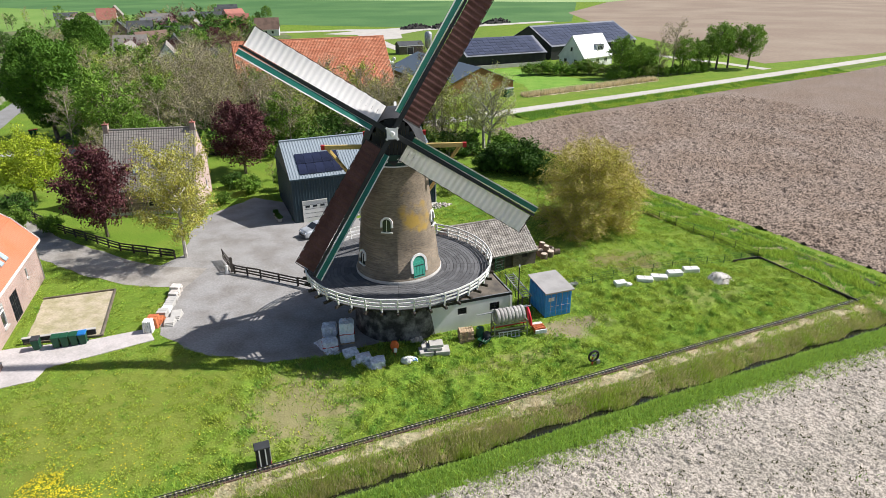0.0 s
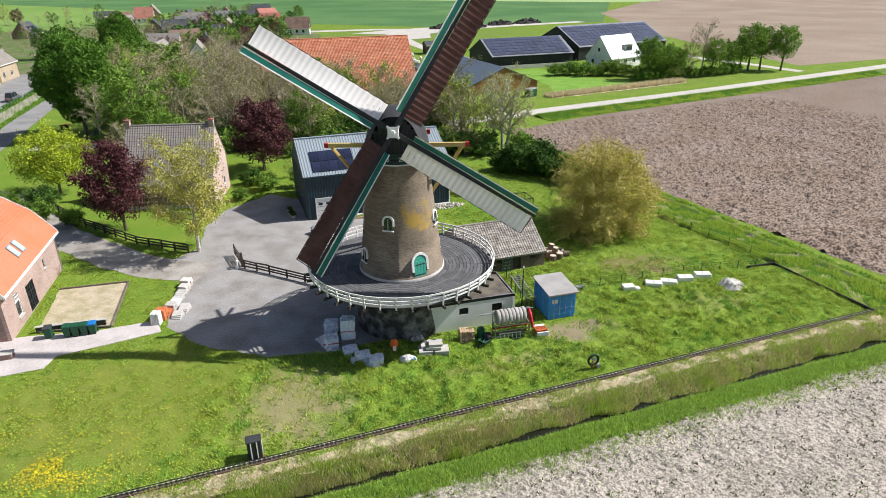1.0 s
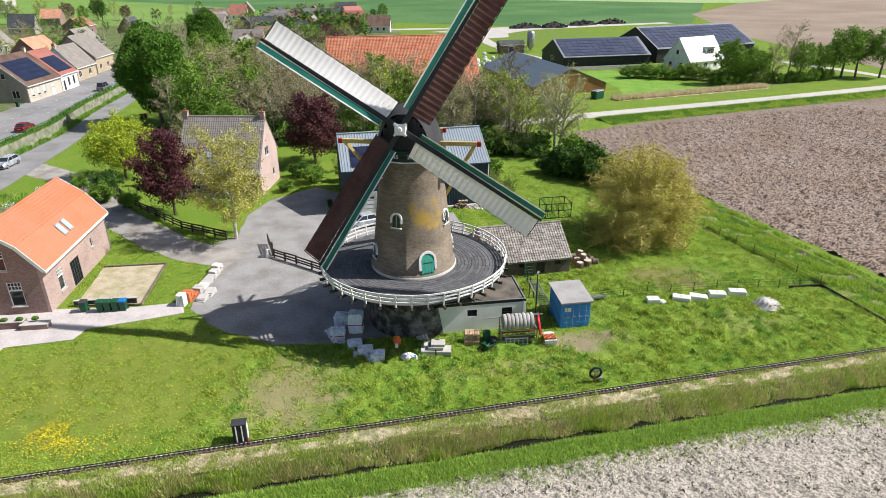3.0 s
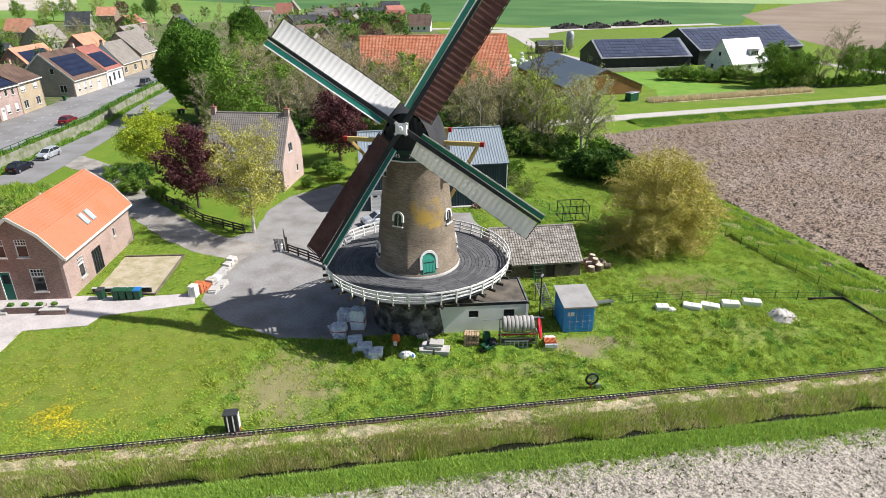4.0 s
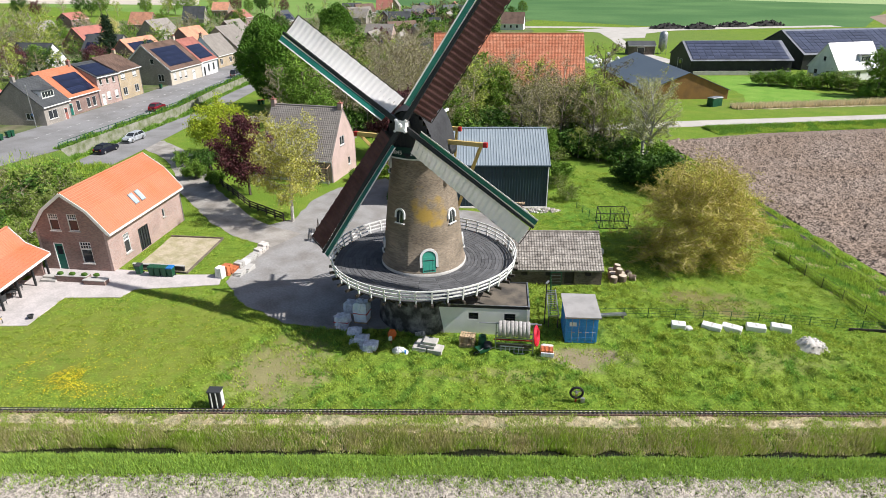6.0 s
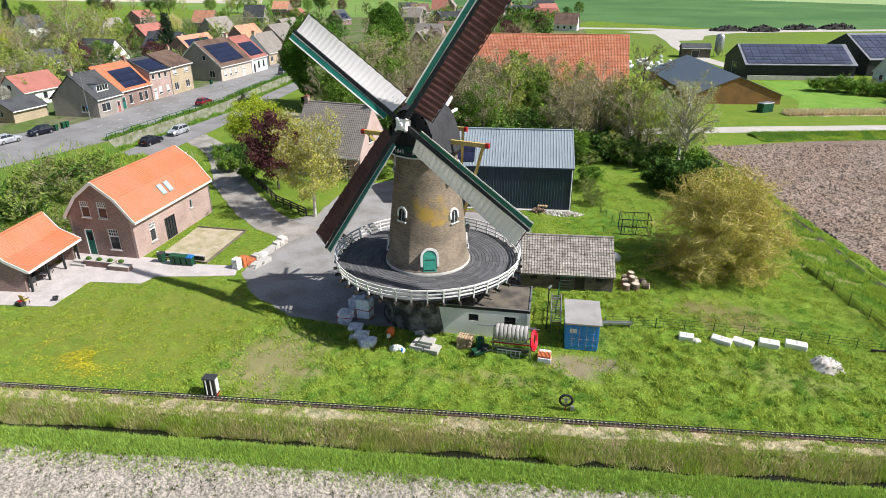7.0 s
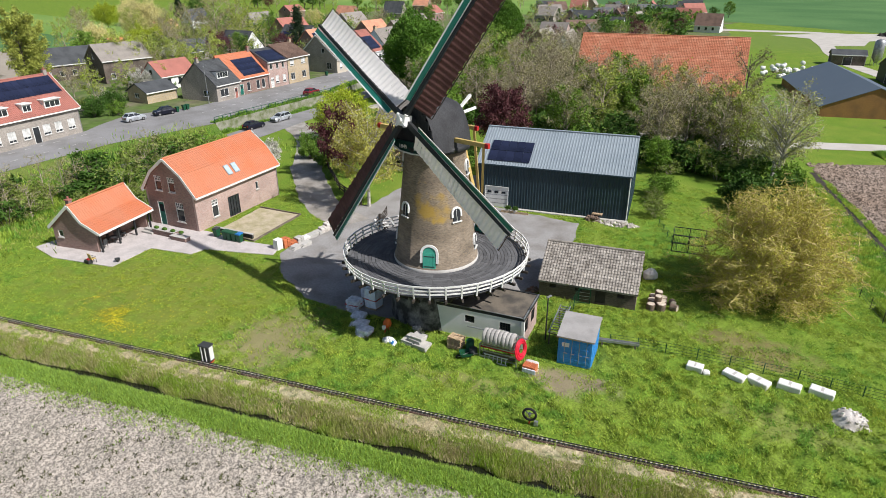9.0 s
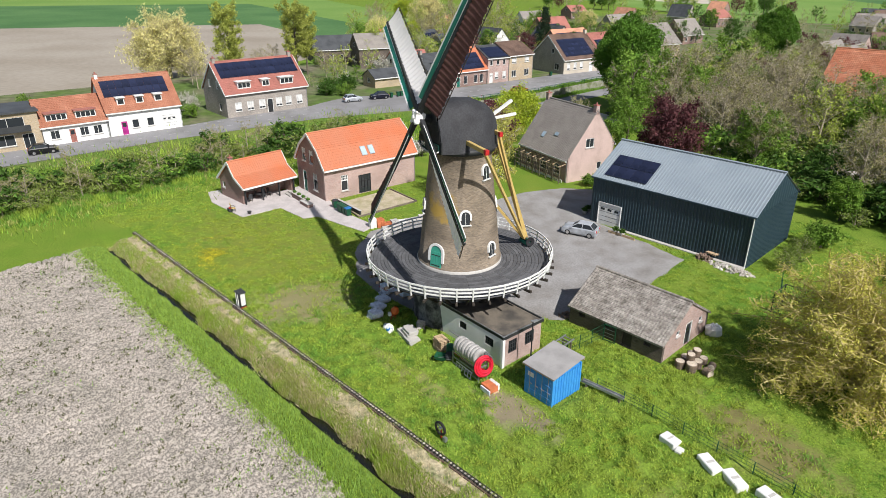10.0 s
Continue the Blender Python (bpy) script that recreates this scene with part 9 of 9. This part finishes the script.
x, y = x[ok], y[ok]
worn = np.exp(-(((x + 9.6) / 4.0) ** 2 + ((y - 38.6) / 4.2) ** 2)) + np.exp(-(((x - 9.5) / 3.2) ** 2 + ((y - 52.2) / 1.6) ** 2)) + 0.75 * np.exp(-(((x - 16.5) / 4.5) ** 2 + ((y - 67) / 3.0) ** 2))
clump = vnoise(x, y, 0.42, 2) * 0.55 + vnoise(x, y, 1.1, 3) * 0.5
mown = np.clip((-x - 12) / 6, 0, 1)
mown = np.maximum(mown, np.clip((y - 64) / 6, 0, 1) * 0.7)
keep = (nr.rand(len(x)) < np.clip((clump - 0.2) * 2.2, 0.1, 1)) & (nr.rand(len(x)) > worn * 0.95)
x, y, clump, mown = x[keep], y[keep], clump[keep], mown[keep]
h = (0.07 + 0.32 * clump ** 2.5) * (1 - 0.55 * mown) * nr.uniform(0.6, 1.3, len(x))
zt = turf_height(x, y)
tone = 0.13 * np.clip((-x - 12) / 6, 0, 1) * (y < 58) + vnoise(x, y, 5.0, 5) * 0.45 + vnoise(x, y, 0.7, 6) * 0.75 + nr.normal(0, 0.1, len(x))
w = nr.uniform(0.05, 0.11, len(x))
for name_, sel, m, sd_ in (("a", (tone > 0.45) & (tone <= 0.67), "blade_a", 1), ("b", tone > 0.67, "blade_b", 2), ("c", tone <= 0.45, "blade_c", 3)):
    blades("grass", x[sel], y[sel], zt[sel] - 0.01, h[sel], w[sel], M[m], {"a": "bright green meadow grass", "b": "yellowish meadow grass", "c": "deep green clumps of meadow grass"}[name_], 1.7, sd_)
# dandelions
n = 1900
wide = nr.rand(n) < 0.4
fx, fy = np.where(wide, nr.normal(-23, 6.5, n), nr.normal(-21.8, 2.0, n)), np.where(wide, nr.normal(31, 4.2, n), nr.normal(29.4, 0.9, n))
ok = inside(SITE, fx, fy) & (vnoise(fx, fy, 2.2, 8) > 0.42)
for p in KEEP_OUT:
    ok &= ~inside(p, fx, fy)
fx, fy = fx[ok], fy[ok]
s = nr.uniform(0.02, 0.042, len(fx))
zz = turf_height(fx, fy) + nr.uniform(0.08, 0.16, len(fx))
q = np.stack([np.stack([fx + s * a, fy + s * b, zz], 1) for a, b in ((-1, -1), (1, -1), (1, 1), (-1, 1))], 1).reshape(-1, 3)
tagged(new("dandelions", raw("dandelions", q, np.arange(len(q)).reshape(-1, 4), M["dandelion"])), "yellow dandelions scattered over the lawn", "flowers", kind="stuff")

# reeds and verge along the ditch
def band(n, s0, s1, d0, d1, seed):
    r = np.random.RandomState(seed)
    s, d = r.uniform(s0, s1, n), d0 + (d1 - d0) * r.rand(n)
    return EDGE.x + EU.x * s + EN.x * d, EDGE.y + EU.y * s + EN.y * d, s, d, r


def bed(d):
    return np.interp(d, [0, 1.6, 2.2, 2.7, 3.1, 3.5, 4.1, 4.8, 9], [0, -0.08, -0.35, -0.85, -0.9, -0.6, -0.12, 0, 0])


x, y, s, d, r = band(180000, -34, 60, 1.25, 3.3, 21)
k = vnoise(x, y, 1.3, 22)
ok = r.rand(len(x)) < np.clip((k * 0.4 + vnoise(x, y, 0.45, 20) * 0.6 - 0.1) * 2.2, 0.12, 1)
ok &= d < 2.55 + 0.75 * vnoise(x, y, 1.6, 18)
x, y, d, k = x[ok], y[ok], d[ok], k[ok]
h = r.uniform(0.5, 1.15, len(x)) * np.interp(d, [1.0, 1.9, 2.7, 3.3], [0.16, 0.34, 0.66, 0.6]) * (0.6 + 0.65 * k)
straw = (r.rand(len(x)) < 0.32 - 0.4 * k + 0.3 * vnoise(x, y, 3.0, 23))
blades("reeds", x[straw], y[straw], bed(d[straw]), h[straw], r.uniform(0.04, 0.085, straw.sum()), M["blade_dry"], "dry straw-coloured reeds in the ditch", 0.8, 30, "reeds")
x, y, d, h = x[~straw], y[~straw], d[~straw], h[~straw]
half = vnoise(x, y, 0.8, 19) + r.normal(0, 0.12, len(x)) < 0.5
blades("reeds", x[half], y[half], bed(d[half]), h[half], r.uniform(0.04, 0.085, half.sum()), M["reed"], "olive reeds filling the ditch", 0.45, 31, "reeds")
blades("reeds", x[~half], y[~half], bed(d[~half]), h[~half], r.uniform(0.04, 0.085, (~half).sum()), M["blade_a"], "green reeds filling the ditch", 0.45, 32, "reeds")
x, y, s, d, r = band(40000, -34, 60, -0.4, 1.9, 24)
k = vnoise(x, y, 1.0, 25)
ok = r.rand(len(x)) < 0.2 + k * 1.1
blades("dry_grass", x[ok], y[ok], 0.0, r.uniform(0.05, 0.22, ok.sum()), r.uniform(0.03, 0.06, ok.sum()), M["blade_dry"], "dry straw along the garden railway", 1.6, 33)
ok = vnoise(x, y, 1.1, 26) * 0.7 + vnoise(x, y, 0.35, 27) * 0.4 > 0.52
blades("grass", x[ok], y[ok], 0.0, r.uniform(0.1, 0.35, ok.sum()), r.uniform(0.03, 0.06, ok.sum()), M["blade_a"], "green tufts in the dry litter", 0.8, 34)
x, y, s, d, r = band(150000, -34, 60, 3.1, 7.6, 27)
ok = r.rand(len(x)) < np.interp(d, [3.4, 5.5, 7.4], [1, 0.9, 0.05]) * (0.5 + vnoise(x, y, 0.9, 28)) * (d > 3.0 + 1.0 * vnoise(x, y, 1.3, 17))
x, y, d = x[ok], y[ok], d[ok]
half = r.rand(len(x)) < 0.3
blades("grass", x[half], y[half], bed(d[half]), r.uniform(0.12, 0.34, half.sum()), r.uniform(0.03, 0.07, half.sum()), M["blade_a"], "green grass on the field's verge", 0.8, 35)
blades("grass", x[~half], y[~half], bed(d[~half]), r.uniform(0.12, 0.34, (~half).sum()), r.uniform(0.03, 0.07, (~half).sum()), M["blade_verge"], "fresh green grass on the field's verge", 0.8, 36)
# weeds in the pale field
x, y, s, d, r = band(60000, -33, 70, 5.3, 34, 29)
k = vnoise(x, y, 1.7, 30) * 0.7 + vnoise(x, y, 6.0, 31) * 0.5
ok = r.rand(len(x)) < np.clip((k - 0.62) * 4, 0.02, 1) * np.interp(d, [5, 9, 34], [1.0, 0.5, 0.25])
blades("weeds", x[ok], y[ok], 0.08, r.uniform(0.08, 0.24, ok.sum()), r.uniform(0.04, 0.09, ok.sum()), M["blade_c"], "green weeds sprouting in the dry field", 0.9, 37, "weeds")


# small dark seedlings all over the pale field
x0, y0, s, d, r = band(8500, -33, 75, 5.6, 44, 61)
ok = r.rand(len(x0)) < 0.25 + vnoise(x0, y0, 3.5, 62)
x0, y0 = x0[ok], y0[ok]
x, y = np.repeat(x0, 5), np.repeat(y0, 5)
x, y = x + r.normal(0, 0.1, len(x)), y + r.normal(0, 0.1, len(x))
M["seedling"] = blade_mat("dull green seedling", (0.11, 0.115, 0.055), (0.15, 0.145, 0.08))
blades("seedlings", x, y, 0.08, r.uniform(0.08, 0.2, len(x)), r.uniform(0.07, 0.14, len(x)), M["seedling"], "small dull green seedlings dotted over the dry field", 1.2, 63, "weeds")
# nettles and rough grass in the bushy belt
r = np.random.RandomState(71)
t_ = r.rand(70000)
o_ = r.normal(0, 4.2, len(t_))
x = np.where(t_ < 0.5, -40 - 24 * t_, -52 - 42 * (t_ - 0.5)) - 0.88 * o_
y = np.where(t_ < 0.5, -2 + 44 * t_, 20 + 84 * (t_ - 0.5)) - 0.47 * o_
k = vnoise(x, y, 2.2, 72) * 0.7 + vnoise(x, y, 0.7, 73) * 0.4
z = 0.05 + np.maximum(0, o_ - 2) * 0.22
for sel, m, lab in ((k > 0.62, "blade_a", "bright nettles and rough grass in the hedge belt"), ((k <= 0.62) & (k > 0.42), "blade_c", "deep green nettles in the hedge belt"), ((k <= 0.42) & (k > 0.3), "reed", "olive rank growth in the hedge belt")):
    blades("nettles", x[sel], y[sel], z[sel], (0.2 + 0.8 * k[sel]) * r.uniform(0.5, 1.2, sel.sum()), r.uniform(0.08, 0.18, sel.sum()), M[m], lab, 0.8, 74, "weeds")
# growth over the retaining wall
r = np.random.RandomState(81)
for (ax, ay), (bx, by), n in (((-80.9, 60.6), (-93.9, 91.8), 9000), ((-93.9, 91.8), (-104.9, 109.5), 6000), ((-104.9, 109.5), (-127.2, 152), 12000)):
    t_ = r.rand(n)
    top = r.rand(n) < 0.55
    l = math.hypot(bx - ax, by - ay)
    o_ = np.where(top, r.uniform(-1.1, 0.2, n), r.uniform(0.3, 1.6, n))
    x, y = ax + (bx - ax) * t_ + (by - ay) / l * o_, ay + (by - ay) * t_ - (bx - ax) / l * o_
    k = vnoise(x, y, 2.5, 82)
    ok = r.rand(n) < 0.3 + k
    blades("wall_growth", x[ok], y[ok], np.where(top[ok], RZ, 0.0), (0.25 + 0.7 * k[ok]) * r.uniform(0.5, 1.2, ok.sum()), r.uniform(0.12, 0.25, ok.sum()), M["blade_c"], "green growth hanging along the retaining wall", 1.0, 83, "weeds")
# growth that climbs the wire fence
r = np.random.RandomState(91)
t_ = r.rand(7000)
x, y = 29.9 - 10.2 * t_ + r.normal(0, 0.16, len(t_)), 69.5 + 11.8 * t_ + r.normal(0, 0.16, len(t_))
k = vnoise(x, y, 0.9, 92)
ok = r.rand(len(x)) < 0.2 + 0.9 * k
blades("fence_growth", x[ok], y[ok], r.uniform(0, 0.3, ok.sum()), (0.15 + 0.4 * k[ok]) * r.uniform(0.5, 1.2, ok.sum()), r.uniform(0.04, 0.09, ok.sum()), M["blade_a"], "green growth climbing the wire fence", 0.7, 93, "weeds")
# rank verge between the farm road and the ploughed field
r = np.random.RandomState(141)
t_, o_ = r.rand(52000) ** 1.3 * 118 - 6, r.uniform(2.8, 9.0, 52000)
x, y = 2.6 + 0.765 * t_ + 0.64 * o_, 143.2 + 0.644 * t_ - 0.765 * o_
k = vnoise(x, y, 2.2, 142)
ridge = np.exp(-((o_ - 4.8) / 1.3) ** 2)
for sel, m, lab in ((k + 0.3 * ridge > 0.55, "blade_c", "deep green rank grass on the field verge"), (k + 0.3 * ridge <= 0.55, "blade_a", "green rough grass on the field verge")):
    blades("grass", x[sel], y[sel], 0.02, (0.15 + 0.65 * ridge[sel]) * r.uniform(0.5, 1.2, sel.sum()), r.uniform(0.15, 0.3, sel.sum()), M[m], lab, 1.0, 143)
o_ = r.uniform(11, 14, 9000)
t_ = r.uniform(9, 54, 9000)
x, y = 2.6 + 0.765 * t_ - 0.64 * o_, 143.2 + 0.644 * t_ + 0.765 * o_
blades("dry_reeds", x, y, 0.0, r.uniform(0.5, 1.3, 9000), r.uniform(0.1, 0.2, 9000), M["blade_dry"], "pale dry reeds along the farm ditch", 0.6, 144, "reeds")
# rank grass beside the drainage ditch
a0, a1 = Vector((2, 113.5)), Vector((41.5, 62))
r = np.random.RandomState(51)
t_ = r.rand(60000)
o_ = r.uniform(-1.1, 5.8, 60000)
dx, dy = (a1 - a0).normalized()
x, y = a0.x + (a1.x - a0.x) * t_ - dy * -o_, a0.y + (a1.y - a0.y) * t_ + dx * -o_
k = vnoise(x, y, 1.2, 52)
ok = (r.rand(len(x)) < 0.2 + k) & (np.abs(o_ - 0.0) > 0.3)
for sel, m, lab in ((ok & (k > 0.5), "blade_a", "rank green grass beside the drainage ditch"), (ok & (k <= 0.5) & (k > 0.25), "blade_c", "deep green grass beside the drainage ditch"), (ok & (k <= 0.25), "blade_dry", "dry stalks beside the drainage ditch")):
    blades("grass", x[sel], y[sel], 0.0, (0.1 + 0.4 * k[sel]) * r.uniform(0.5, 1.2, sel.sum()), r.uniform(0.06, 0.12, sel.sum()), M[m], lab, 0.8, 53)


# broken soil of the two near fields
def soil(name, o, u, v, nu, nv, step, amp, material, label, seed, lift=0.0):
    r = np.random.RandomState(seed)
    a = r.rand(nv, nu)
    sm = (a + np.roll(a, 1, 0) + np.roll(a, 1, 1) + np.roll(np.roll(a, 1, 0), 1, 1)) / 4
    big = r.rand(nv // 8 + 2, nu // 8 + 2).repeat(8, 0).repeat(8, 1)[:nv, :nu]
    for _ in range(5):
        big = (big + np.roll(big, 1, 0) + np.roll(big, 1, 1) + np.roll(big, -1, 0) + np.roll(big, -1, 1)) / 5
    z = amp * (np.maximum(sm - 0.45, -0.1) * 2.2 + (a > 0.8) * 0.7 + (big - 0.5) * 0.35)
    i, j = np.meshgrid(np.arange(nu), np.arange(nv))
    e = np.minimum(np.minimum(i, nu - 1 - i), np.minimum(j, nv - 1 - j))
    z = z + 0.05 - 0.14 * np.clip(1 - e / 4.0, 0, 1) + lift
    jx, jy = r.uniform(-0.3, 0.3, (2, nv, nu)) * step
    px = o[0] + u[0] * (i * step + jx) + v[0] * (j * step + jy)
    py = o[1] + u[1] * (i * step + jx) + v[1] * (j * step + jy)
    verts = np.stack([px, py, z], 2).reshape(-1, 3)
    k = (np.arange(nv - 1)[:, None] * nu + np.arange(nu - 1)[None]).ravel()
    ob = new(name, raw(name, verts, np.stack([k, k + 1, k + nu + 1, k + nu], 1), material))
    if u[0] * v[1] - u[1] * v[0] < 0:
        ob.data.flip_normals()
    return tagged(ob, label, "soil", kind="structure")


soil("field_soil", sd(-34.3, 5.6), EU, EN, 880, 101, 0.125, 0.11, M["palefield"], "crumbly pale soil at the field's edge", 41)
soil("field_soil", sd(-34.3, 17.6), EU, EN, 440, 95, 0.25, 0.13, M["palefield"], "crumbly pale soil out in the field", 43)
e1 = Vector((17.0 - 41.5, 96.2 - 66)).normalized()
e2 = Vector((e1.y, -e1.x))
soil("field_soil", (41.9, 65.6), e1, e2, 246, 240, 0.3, 0.28, M["plough"], "coarse brown clods of the ploughed field", 42)
